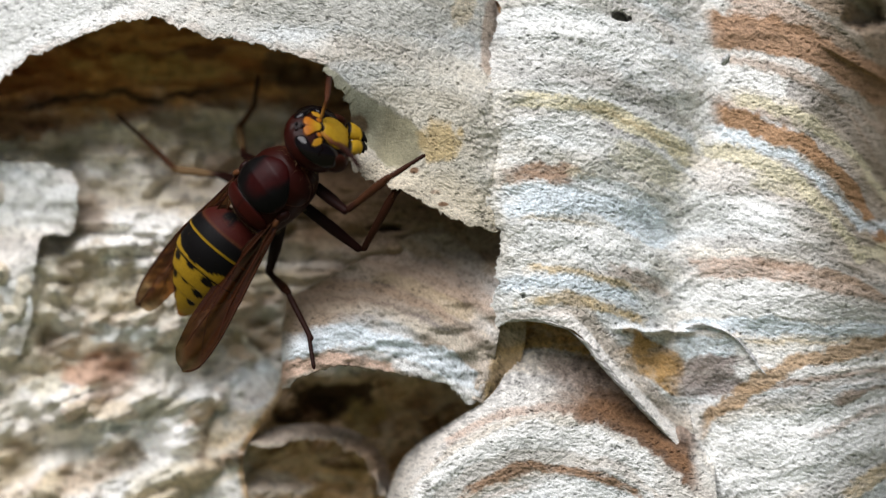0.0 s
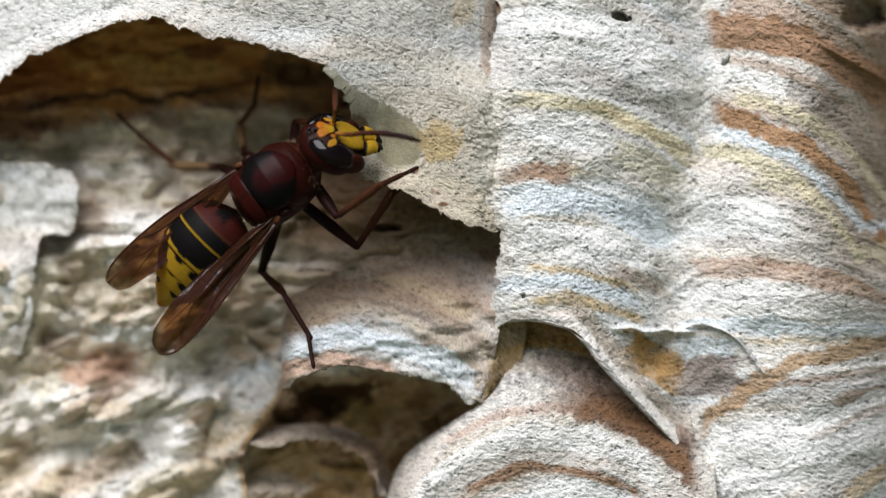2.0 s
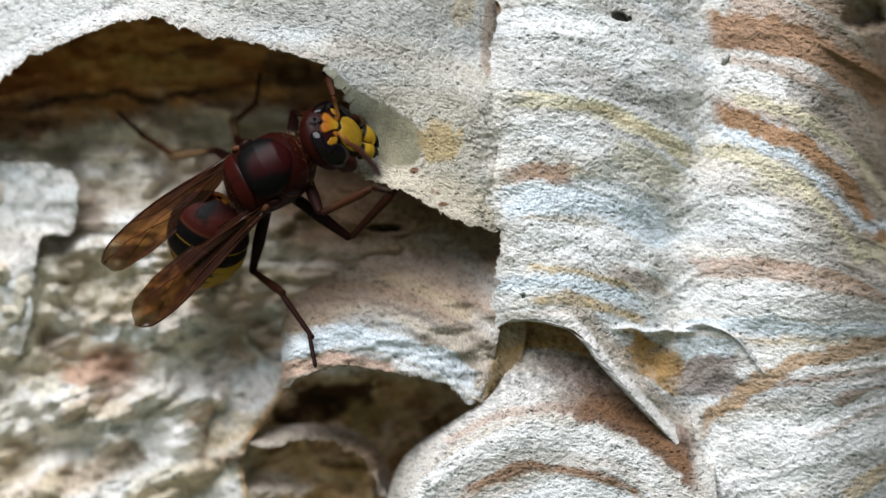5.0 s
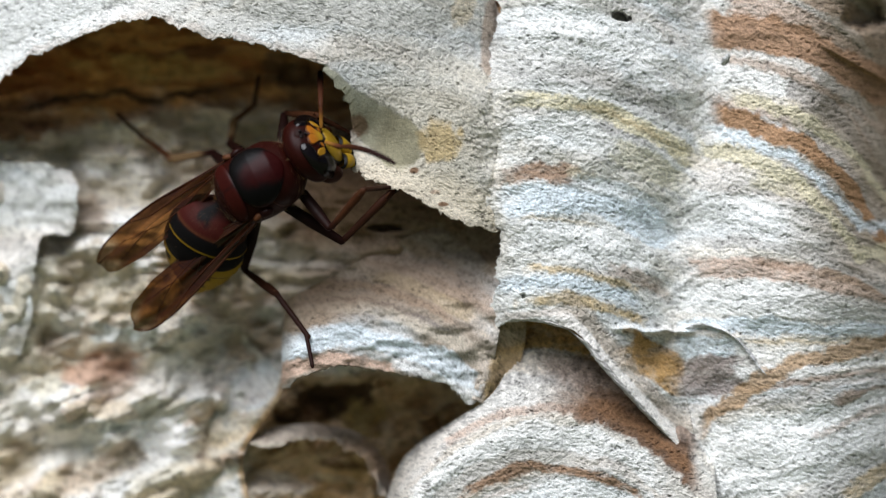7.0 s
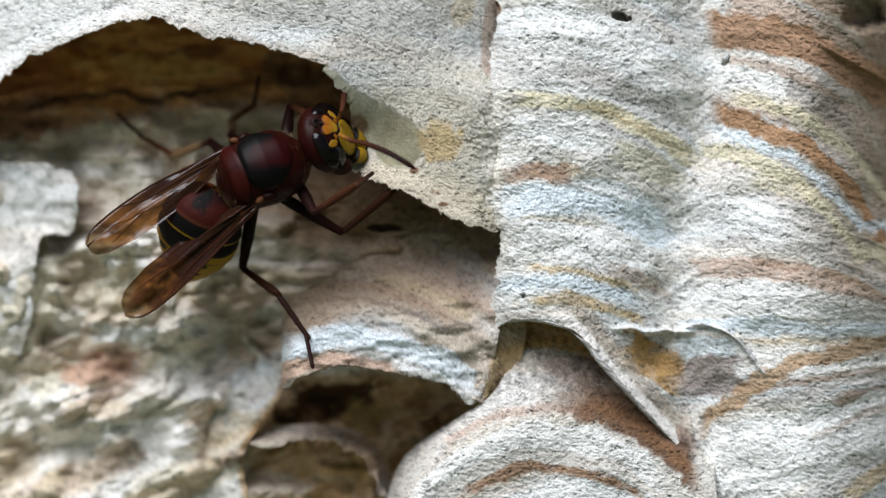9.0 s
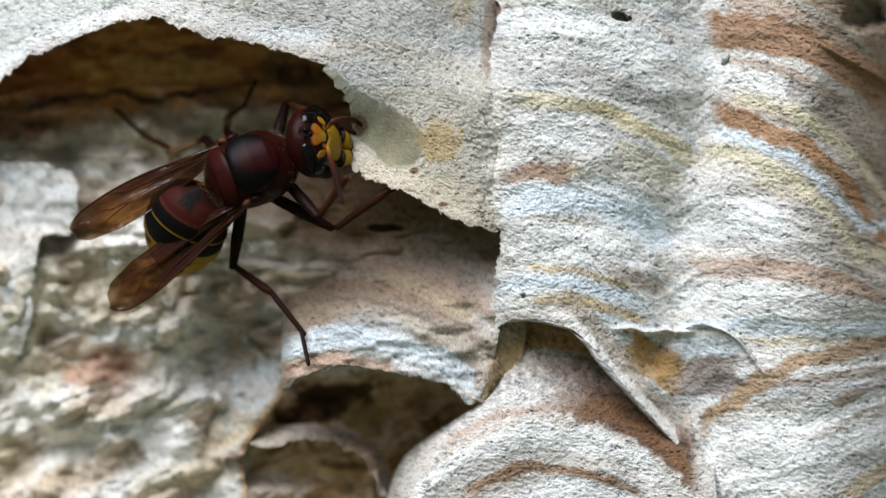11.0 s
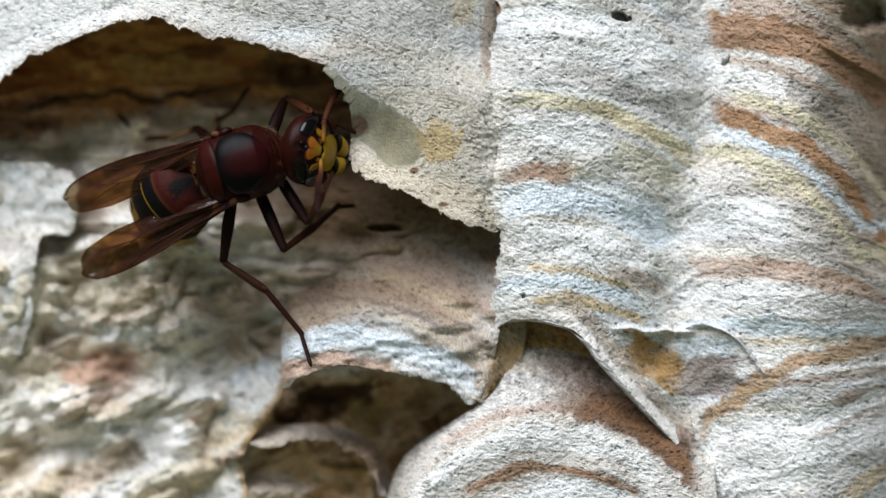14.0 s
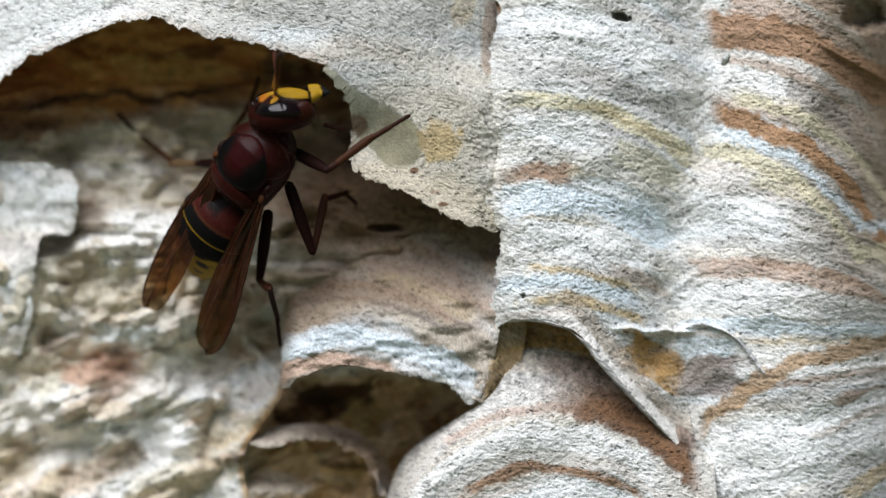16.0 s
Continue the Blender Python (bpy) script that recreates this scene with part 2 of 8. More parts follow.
# the column over the small hood, and the wide column beside it
def column_depth(u, v, s, t):
    e = valley(v) + 0.5 * layers(v * 0.2, 0 * v, 33, 2)
    far = np.sqrt((u - e) ** 2 + 2.6) - 1.6
    near = np.sqrt(np.maximum(0, u - 43.4) ** 2 + 0.05) - 0.22
    slim, wide = (1 - np.exp(-near / 2.6)) * (1 - np.exp(-far / 3.4)), 1 - np.exp(-far / 5.0)
    d = 1.8 - 2.8 * smooth(4, 9, v) * np.exp(-np.maximum(0, u - 43) / 2.6) - np.where(u < e, 4.4 * slim, 4.6 * wide) + (0.085 + 0.05 * smooth(26, 16, v)) * np.maximum(0, u - 70) ** 2
    d = d + 0.9 * (np.maximum(0, 45.2 - u) / 1.5) ** 2 * smooth(18.5, 21, v)
    # hollow in the upper corner, and the step under its brown edge
    d = d + 4.5 * smooth(2.4, 0.8, np.hypot(u - 76.6, (v - 1.2) * 1.2) + 0.3 * layers(u, v, 36)) + 0.9 * smooth(-0.25, 0.15, v - (4.4 + 0.55 * (u - 73))) * smooth(72, 74.5, u) * smooth(14, 8, v)
    # a hole, a nick, a pinched ridge with the hollow under it
    d = d + 3.0 * smooth(1.1, 0.6, np.hypot((u - 55.1) / 0.85, (v - 1.55 - 0.2 * (u - 55.1)) / 0.45) + 0.3 * layers(u * 1.4, v * 1.4, 32, 3, 0.6)) + 0.9 * smooth(1, 0.4, np.hypot((u - 46.3) / 0.3, (v - 26.2) / 0.3))
    ridge = v - (28.95 + 0.09 * (u - 54.4) + 0.22 * layers(u * 0.7, 0 * u, 38, 3))
    d = d - 0.9 * np.exp(-(ridge / 0.22) ** 2) * smooth(53.8, 55, u) * smooth(62, 60.5, u)
    d = d + 1.2 * smooth(1.1, 0.2, np.hypot((u - 57.7) / 2.2, (ridge - 1.9) / 2.4)) * smooth(0, 0.4, ridge)
    # loads of pulp laid one over the other leave furrows
    k = np.interp(v, (-10, 14, 24, 29.5, 36, 50), (0.028, 0.028, 0.012, 0.002, -0.018, -0.03))
    side = smooth(-3.0, 3.0, u - e)
    w = (v - 0.0275 * (u - 48) ** 2) * (1 - side) + (v - k * np.maximum(0, u - 63) ** 2) * side + 0.35 * layers(u * 0.35, v * 0.35, 44, 3)
    d = d + 0.13 * grid_noise(u * 0.08, w * 0.62, 45) + 0.12 * np.abs(grid_noise(u * 0.12, w * 0.9, 46)) + 0.05 * layers(u * 0.5, w * 1.6, 47, 3)
    # flared lip over the lower swelling
    d = d - 0.9 * smooth(0.955, 1, t) * smooth(46, 54, u) * smooth(61.4, 60, u)
    # the near edge sinks into the hood beside it
    grown = smooth(7, 10, v) * smooth(20.5, 18.5, v)
    d = d + grown * (0.5 * np.maximum(0, 44.2 - u) + 0.4 * layers(u * 0.6, v * 0.6, 34, 4, 0.6) * smooth(46, 43.5, u))
    return d + 0.35 * layers(u * 0.13, v * 0.3, 31, 2) + rim_of_plan(u, v)


def slim_paint(u, v, t):
    w = v - 0.0275 * (u - 48) ** 2
    col = pigment(u, v, w, (0.62, 0.62, 0.58), [
        (2.3, 2.8, 44, 59, WHITE, 0.75), (6.2, 0.9, 50, 61, GREY, 0.6), (7.6, 0.4, 44, 52, WHITE, 0.7), (8.8, 0.65, 44.3, 61, STRAW, 0.95), (9.4, 0.95, 52, 62, STRAW, 0.9), (9.2, 0.4, 51, 59, OCHRE, 0.5),
        (11.4, 1.7, 44, 52, WHITE, 0.65), (10.4, 0.35, 52, 58, GREY, 0.8), (12.2, 1.6, 54, 62, STRAW, 0.55), (15.1, 0.8, 43, 50.3, BROWN, 0.95), (15, 0.4, 50, 52, OCHRE, 0.6),
        (17.6, 1.6, 44, 59, BLUE, 0.95), (21.2, 1.7, 44, 58, WHITE, 0.85), (19.6, 0.2, 46, 53, OCHRE, 0.5), (23.7, 0.35, 47, 56, OCHRE, 0.75), (22.6, 0.8, 54, 59, BROWN, 0.6),
        (24.8, 0.6, 44, 56, BLUE, 0.95), (26.4, 0.6, 46.5, 57, OCHRE, 0.85), (27.6, 0.4, 44, 52, PINK, 0.4), (29.4, 2.2, 55.3, 60.5, (0.40, 0.25, 0.10), 1.0)], 200, 0.1)
    near = t + 0.006 * layers(u * 1.5, v * 1.5, 37)
    for lo, hi, c, a in ((0.900, 0.925, (0.40, 0.34, 0.27), 0.75), (0.955, 0.968, (0.72, 0.70, 0.65), 0.95)):
        m = (smooth(lo, hi, near) * smooth(48, 52, u) * a)[..., None]
        col[..., :3] = col[..., :3] * (1 - m) + np.array(c) * m
    m = (smooth(47, 43.8, u + 1.2 * layers(u * 0.5, v * 0.5, 35, 4, 0.6)) * smooth(6, 9, v) * smooth(27, 21, v) * 0.9)[..., None]
    return np.concatenate([col[..., :3] * (1 - m) + np.array((0.56, 0.54, 0.48)) * m, col[..., 3:]], -1)


def wide_paint(u, v):
    k = np.interp(v, (-10, 14, 24, 29.5, 36, 50), (0.028, 0.028, 0.012, 0.002, -0.018, -0.03))
    w = v - k * np.maximum(0, u - 63) ** 2 - 0.14 * np.maximum(0, u - 73) ** 2 * smooth(2, 9, v) * smooth(30, 20, v)
    col = pigment(u, v, w, (0.60, 0.59, 0.55), [
        (0.2, 1.4, 64, 84, PINK, 1.0), (-3, 1.5, 64, 84, BROWN, 0.8), (7, 1.4, 62.5, 70, WHITE, 0.7), (6.6, 1.3, 70, 84, GREY, 0.95), (5.3, 0.4, 68, 80, PINK, 0.6),
        (9.2, 0.7, 63, 71, PINK, 0.75), (8.2, 0.6, 65, 80, CREAM, 0.6), (9.0, 0.8, 71, 80, STRAW, 0.5), 
        (15.4, 1.0, 66, 77, STRAW, 0.6), (18.6, 2.0, 60, 78, WHITE, 0.7), (23.6, 1.1, 61, 84, PINK, 1.0), (22.9, 0.5, 66, 78, BROWN, 0.6), (21.4, 0.6, 62, 78, GREY, 0.5), (26.4, 1.6, 60, 80, WHITE, 0.75),
        (28.8, 0.8, 60, 80, BLUE, 0.9), (30.2, 0.25, 64, 78, OCHRE, 0.5), (30.9, 1.3, 59.5, 65, BLUE, 0.9), (33.4, 1.7, 59.5, 66, (0.22, 0.185, 0.165), 0.9), (33.2, 0.8, 65, 80, WHITE, 0.7),
        (34.6, 0.4, 66, 80, BROWN, 0.7), (37.5, 0.8, 74, 81, BROWN, 0.7), (41, 3.4, 62, 84, WHITE, 0.95), (40.2, 0.5, 72, 81, PINK, 0.6), (47, 1.2, 75, 82, OCHRE, 0.7)], 300, 0.1)
    # brown pulp of the upper flank, with shade of its turning away painted in
    m = (smooth(67, 77, u + 1.5 * layers(u * 0.25, v * 0.25, 39)) * smooth(30, 22, v) * 0.75)[..., None]
    col[..., :3] = col[..., :3] * (1 - m) + np.array((0.27, 0.205, 0.135)) * m
    # loads that bend down round the flank, and one that climbs from the foot of the small hood
    wob = v + 0.4 * layers(u * 0.7, v * 0.7, 49, 5, 0.62)
    for us, vs, half, u0, c, a in (
            ((62, 66, 70, 74, 79), (2.2, 2.7, 3.7, 5.4, 8.2), 1.55, 62.6, (0.34, 0.205, 0.12), 0.95), ((63, 66, 70, 74, 79), (5.0, 5.4, 6.6, 8.6, 12), 0.35, 64, (0.40, 0.31, 0.24), 0.7),
            ((63, 66, 70, 73, 76, 79), (10.1, 10.8, 12.3, 14.4, 17.6, 23), 0.95, 63.4, (0.33, 0.19, 0.095), 0.95), ((64, 68, 72, 75.5, 79), (8.6, 9.3, 10.9, 13.5, 18), 0.6, 65, STRAW, 0.75),
            ((62, 66, 70, 73, 76), (13.1, 13.8, 15.8, 18.4, 22.5), 0.7, 62, STRAW, 0.8), ((63, 66, 70, 73, 76), (12.0, 12.4, 14.1, 16.6, 20), 0.5, 63.5, BLUE, 0.8),
            ((61.5, 64, 66.5, 69, 73, 79), (38.2, 36.2, 34.3, 32.9, 31.4, 30.4), 0.8, 61.8, (0.36, 0.245, 0.14), 0.9)):
        m = (smooth(half + 0.28, half - 0.25, np.abs(wob - np.interp(u, us, vs))) * smooth(u0 - 0.8, u0 + 0.8, u) * a)[..., None]
        col[..., :3] = col[..., :3] * (1 - m) + np.array(c) * m
    return col


def column_paint(u, v, s, t):
    """The two columns share their loads of pulp across the valley between them."""
    k = smooth(-1.6, 1.6, u - valley(v) + 0.9 * layers(u * 0.5, v * 0.5, 48, 4, 0.6))[..., None]
    return slim_paint(u, v, np.where(u > 61.8, 0, t)) * (1 - k) + wide_paint(u, v) * k



EDGE = [(62.5, -9), (62.3, 2), (62.8, 8), (61.8, 14), (60.3, 18), (59.2, 25), (59.6, 30), (61.8, 40.1)]
sheet("envelope_column", nest, [(43.7, -9), (62.5, -9)],
      [(43.2, 29.2), (45, 28.35), (47.5, 28.3), (50, 29), (52, 30.5), (54, 33), (56.5, 35.8), (59, 38.5), (60.7, 40), (61.8, 40.1)],
      [(43.7, -9), (44.2, -2), (44.3, 1.5), (43.6, 4), (43.4, 7), (42.2, 9.5), (41.6, 12), (41.6, 15.8), (42.2, 18), (43.4, 19.6), (44.2, 20.6), (44.0, 24), (43.2, 29.2)], EDGE, column_depth, column_paint, 0.07, 0.8, 0.06, 0.085, 0.15, 200)
sheet("broad_envelope_column", nest, [(62.5, -9), (86, -9)], [(64, 52), (86, 52)],
      EDGE[:-1] + [(61.8, 40.1), (63.5, 50), (64, 52)], [(86, -9), (86, 52)], column_depth, column_paint, 0.07, 0, 0, 0.085, 0.15, 200)


# the swelling under the small hood
def swell_depth(u, v, s, t):
    w = v - 0.04 * (u - 48.5) ** 2
    return 4.2 - 5.8 * smooth(27, 38.5, w) + (0.3 + 7.5 * smooth(0.30, 0.55, t)) * np.maximum(0, 1 - s / 0.11) ** 2 + 0.3 * layers(u * 0.2, v * 0.2, 41, 2) + 0.12 * grid_noise(u * 0.08, w * 0.62, 45) + 0.06 * layers(u * 0.5, w * 1.6, 47, 3) + rim_of_plan(u, v)


def swell_paint(u, v, s, t):
    w = v - 0.04 * (u - 48.5) ** 2
    col = pigment(u, v, w, (0.52, 0.50, 0.45), [
        (28.6, 2.6, 42, 62, (0.43, 0.275, 0.11), 1.0), (32.0, 1.3, 43.5, 52, (0.47, 0.42, 0.35), 0.8), (33.4, 0.8, 43, 52, GREY, 0.6), (36.1, 0.6, 39, 53, PINK, 0.9),
        (38.4, 1.4, 36, 58, WHITE, 0.75), (41.4, 0.6, 41, 57, BROWN, 1.0), (43.2, 0.9, 40, 60, WHITE, 0.7), (43, 0.5, 36, 47, PINK, 0.5)], 400, 0.1)
    wob = w + 0.45 * layers(u * 0.7, v * 0.7, 411, 5, 0.65)
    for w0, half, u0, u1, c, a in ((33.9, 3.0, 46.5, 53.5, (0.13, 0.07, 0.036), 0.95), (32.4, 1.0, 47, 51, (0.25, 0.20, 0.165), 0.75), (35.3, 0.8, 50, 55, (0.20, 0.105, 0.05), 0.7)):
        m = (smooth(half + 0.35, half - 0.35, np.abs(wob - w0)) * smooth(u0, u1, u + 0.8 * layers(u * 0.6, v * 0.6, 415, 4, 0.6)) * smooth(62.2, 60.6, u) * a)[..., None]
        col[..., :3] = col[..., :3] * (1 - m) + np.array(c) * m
    col[..., :3] *= (1 + 0.35 * layers(u * 2.2, v * 2.2, 419, 3, 0.7) * smooth(37, 33, w) * smooth(27, 30, w))[..., None].clip(0.5, 1.6)
    return col


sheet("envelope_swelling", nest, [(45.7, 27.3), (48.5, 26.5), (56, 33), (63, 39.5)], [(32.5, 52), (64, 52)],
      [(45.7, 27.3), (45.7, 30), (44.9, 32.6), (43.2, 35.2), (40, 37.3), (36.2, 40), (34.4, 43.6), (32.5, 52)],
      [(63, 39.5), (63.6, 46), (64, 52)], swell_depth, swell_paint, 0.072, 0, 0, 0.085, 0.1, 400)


# the ledge between the two openings
def ledge_depth(u, v, s, t):
    d = 0.3 + 6.0 * (1 - smooth(0, 0.95, t)) ** 2.0 + 4.0 * (np.maximum(0, 26.4 - u) / 1.5) ** 2
    return d + 0.35 * layers(u * 0.2, v * 0.3, 51, 2) + 0.4 * layers(u * 0.3, v * 0.9, 52, 3)


def ledge_paint(u, v, s, t):
    w = v - 0.03 * (u - 30.5) ** 2
    col = pigment(u, v, w, (0.29, 0.245, 0.19), [
        (22.5, 1.0, 31, 44, PINK, 0.6), (24.2, 0.8, 33, 42, OCHRE, 0.5), (26.7, 0.2, 25, 40, DARK, 0.9), (25.4, 0.5, 27, 40, BROWN, 0.5), (29.9, 1.25, 24, 42, BLUE, 0.85), (31.5, 0.6, 33, 42, WHITE, 0.6),
        (32.0, 0.75, 24, 34.5, (0.46, 0.33, 0.25), 0.95)], 500, 0.1)
    # darker brown towards the back: shade under the hood put into the colour
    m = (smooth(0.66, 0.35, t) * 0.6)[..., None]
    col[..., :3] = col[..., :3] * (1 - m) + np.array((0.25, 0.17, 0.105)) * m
    return col


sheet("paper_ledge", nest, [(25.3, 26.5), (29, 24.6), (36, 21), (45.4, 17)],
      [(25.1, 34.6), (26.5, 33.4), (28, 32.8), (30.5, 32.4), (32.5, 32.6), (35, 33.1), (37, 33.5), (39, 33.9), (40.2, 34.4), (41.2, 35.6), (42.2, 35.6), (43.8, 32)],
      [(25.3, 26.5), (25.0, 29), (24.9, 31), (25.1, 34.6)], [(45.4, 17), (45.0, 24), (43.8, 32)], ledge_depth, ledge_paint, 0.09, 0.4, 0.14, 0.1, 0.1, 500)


# inner wall
def inner_depth(u, v, s, t):
    d = 14.0 - 1.0 * smooth(5, 12, u) * smooth(15, 20, v) * smooth(32, 26, v) - 6.5 * smooth(24, 35, u) * smooth(12, 17, v) * smooth(36, 28, v)
    d = d - 2.2 * smooth(18, 24, v) * smooth(24, 16, u)
    strata = 0.9 * np.abs(np.sin(v * 1.5 + 1.2 * layers(u * 0.2, v * 0.2, 69, 3))) * smooth(13, 9, v)
    d = d - strata
    lump = layers(u * 0.17, v * 0.25, 61, 2) + 0.7 * np.abs(layers(u * 0.4, v * 0.5, 62, 2))
    slant = v + 0.4 * (u - 12) * smooth(22, 30, v)
    crag = 1.6 * np.abs(layers(u * 0.22, slant * 0.5, 63, 3, 0.5)) * (1 - 0.5 * smooth(12, 6, u) * smooth(28, 33, v))
    crack = v - (8.7 + 0.5 * layers(u * 0.35, 0 * u, 67, 3))
    d = d - 1.4 * smooth(0.25, -0.25, crack) + 2.5 * smooth(1.0, 0.5, np.hypot((u - 34) / 1.8, (v - 20.2) / 0.45))
    return d - (2.4 * lump * smooth(6, 12, v) + 1.3 * crag) * (1 - 0.6 * smooth(25, 33, u) * smooth(34, 28, v)) + 1.5 * smooth(12, 6, v) + 2.0 * smooth(18, 14, v) * smooth(3, 6, u)


def inner_paint(u, v, s, t):
    slant = v + 0.4 * (u - 12) * smooth(22, 30, v)
    w = slant - 0.01 * (u - 15) ** 2 + 1.2 * layers(u * 0.15, v * 0.15, 64)
    col = pigment(u, v, w, (0.68, 0.60, 0.48), [
        (32.5, 1.3, 5, 13, PINK, 0.8), (20, 1.5, 1, 26, WHITE, 0.5), (29.5, 1.2, 2, 22, BLUE, 0.5), (25, 1.5, 8, 24, CREAM, 0.5), (37, 1.0, 2, 20, WHITE, 0.7), (39.5, 0.8, 0, 20, BROWN, 0.5), (42, 1.2, -9, 20, WHITE, 0.7)], 600, 0.2, 0.5)
    for k, (c, amount) in enumerate((((0.80, 0.79, 0.74), 0.75), ((0.30, 0.20, 0.12), 0.6), ((0.50, 0.44, 0.30), 0.55))):
        m = (smooth(0.15, 0.6, layers(u * 0.14 + 7 * k, slant * 0.30, 680 + 9 * k, 4, 0.5)) * amount)[..., None]
        col[..., :3] = col[..., :3] * (1 - m) + np.array(c) * m
    m = (smooth(11, 15, u) * smooth(20, 23, v) * smooth(33, 29, v) * 0.15)[..., None]
    col[..., :3] = col[..., :3] * (1 - m) + np.array((0.32, 0.235, 0.15)) * m
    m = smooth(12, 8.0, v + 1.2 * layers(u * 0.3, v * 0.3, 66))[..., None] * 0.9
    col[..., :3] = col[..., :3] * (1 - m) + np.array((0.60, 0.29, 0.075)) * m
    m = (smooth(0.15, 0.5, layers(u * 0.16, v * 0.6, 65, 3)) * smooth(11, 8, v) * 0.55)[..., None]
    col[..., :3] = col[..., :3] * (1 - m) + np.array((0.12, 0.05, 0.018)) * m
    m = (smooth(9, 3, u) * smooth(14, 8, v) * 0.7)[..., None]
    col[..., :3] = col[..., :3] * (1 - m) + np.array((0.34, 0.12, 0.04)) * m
    # shade of hood and hornet on this wall, painted in as two dark browns
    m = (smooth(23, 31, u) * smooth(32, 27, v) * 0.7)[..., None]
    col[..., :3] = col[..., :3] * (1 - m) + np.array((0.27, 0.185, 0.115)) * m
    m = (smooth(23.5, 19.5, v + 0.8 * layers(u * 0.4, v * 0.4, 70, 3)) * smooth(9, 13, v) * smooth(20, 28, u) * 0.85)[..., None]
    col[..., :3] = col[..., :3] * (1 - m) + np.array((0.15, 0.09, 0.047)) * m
    m = (smooth(32.5, 34, v) * smooth(21, 24, u) * 0.7)[..., None]
    col[..., :3] = col[..., :3] * (1 - m) + np.array((0.56, 0.37, 0.175)) * m
    # loads and stains with a place of their own, and shade painted into the lower opening: u, v, half sizes, lean,
    # colour, amount
    for k, (cu, cv, ru, rv, lean, c, a) in enumerate((
            (8.5, 32.6, 3.4, 1.3, -0.10, (0.42, 0.27, 0.19), 0.85), (14.5, 38.6, 2.6, 1.5, 0.15, (0.84, 0.83, 0.80), 0.95), (6.2, 28.5, 1.8, 1.5, 0, (0.74, 0.72, 0.66), 0.8),
            (10.5, 29.4, 3.2, 1.0, -0.15, (0.60, 0.64, 0.62), 0.7), (7.2, 24, 3.0, 2.6, -0.4, (0.36, 0.30, 0.21), 0.75), (12.5, 23, 1.6, 1.0, 0.2, (0.76, 0.76, 0.74), 0.7),
            (22.5, 30.8, 2.4, 2.2, -0.3, (0.40, 0.30, 0.18), 0.7), (4, 38, 3.6, 2.0, 0.5, (0.70, 0.67, 0.61), 0.7), (9, 36.4, 3.6, 0.9, 0.1, (0.50, 0.42, 0.30), 0.7),
            (18.5, 36, 2.5, 1.2, -0.5, (0.50, 0.36, 0.24), 0.6), (10, 16.6, 6, 1.4, 0.05, (0.66, 0.61, 0.50), 0.7), (3, 13, 6, 2.0, 0.1, (0.52, 0.47, 0.33), 0.7),
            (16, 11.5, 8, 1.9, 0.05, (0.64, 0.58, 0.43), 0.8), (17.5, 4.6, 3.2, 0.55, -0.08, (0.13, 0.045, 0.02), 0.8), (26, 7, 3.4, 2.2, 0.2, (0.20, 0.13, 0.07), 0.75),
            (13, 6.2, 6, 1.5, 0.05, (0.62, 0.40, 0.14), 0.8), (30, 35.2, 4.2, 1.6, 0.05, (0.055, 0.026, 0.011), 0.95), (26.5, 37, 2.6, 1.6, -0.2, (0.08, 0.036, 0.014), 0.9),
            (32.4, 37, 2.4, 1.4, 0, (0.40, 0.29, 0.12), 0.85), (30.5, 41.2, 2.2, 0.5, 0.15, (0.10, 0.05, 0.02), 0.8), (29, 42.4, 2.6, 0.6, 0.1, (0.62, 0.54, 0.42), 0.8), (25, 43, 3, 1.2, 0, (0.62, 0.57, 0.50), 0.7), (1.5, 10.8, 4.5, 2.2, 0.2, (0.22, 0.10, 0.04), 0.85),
            (15, 27, 4, 2.2, -0.3, (0.66, 0.62, 0.53), 0.7), (15, 33, 4, 1.4, -0.4, (0.74, 0.72, 0.67), 0.75), (20.5, 27.5, 2.5, 2, -0.4, (0.58, 0.47, 0.35), 0.6),
            (27.5, 13, 2.6, 2.4, 0.3, (0.42, 0.34, 0.24), 0.7), (22, 17.5, 3, 1.6, -0.4, (0.44, 0.33, 0.22), 0.7))):
        x, y = (u - cu) * np.cos(lean) + (v - cv) * np.sin(lean), (v - cv) * np.cos(lean) - (u - cu) * np.sin(lean)
        r = np.hypot(x / ru, y / rv) + 0.45 * layers(u * 0.45, v * 0.6, 690 + 3 * k, 4, 0.6)
        m = (smooth(1.1, 0.65, r) * a)[..., None]
        col[..., :3] = col[..., :3] * (1 - m) + np.array(c) * m
    # dark crack across the back of the entrance, the shade in it painted on
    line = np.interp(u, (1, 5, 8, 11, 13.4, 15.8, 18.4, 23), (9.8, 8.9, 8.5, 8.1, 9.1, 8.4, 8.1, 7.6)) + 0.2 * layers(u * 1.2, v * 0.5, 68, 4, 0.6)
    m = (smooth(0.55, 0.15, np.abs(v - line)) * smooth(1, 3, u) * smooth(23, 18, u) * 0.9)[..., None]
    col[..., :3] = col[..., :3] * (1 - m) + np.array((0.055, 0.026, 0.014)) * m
    return col


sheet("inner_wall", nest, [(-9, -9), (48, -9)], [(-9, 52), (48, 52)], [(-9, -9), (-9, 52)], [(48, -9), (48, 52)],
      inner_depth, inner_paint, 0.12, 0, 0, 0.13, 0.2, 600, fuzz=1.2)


# torn flap standing at the side of the opening
def flap_depth(u, v, s, t):
    return 11 - 2.5 * t + 0.02 * (v - 22) ** 2 + 0.9 * layers(u * 0.3, v * 0.35, 71, 3, 0.5)


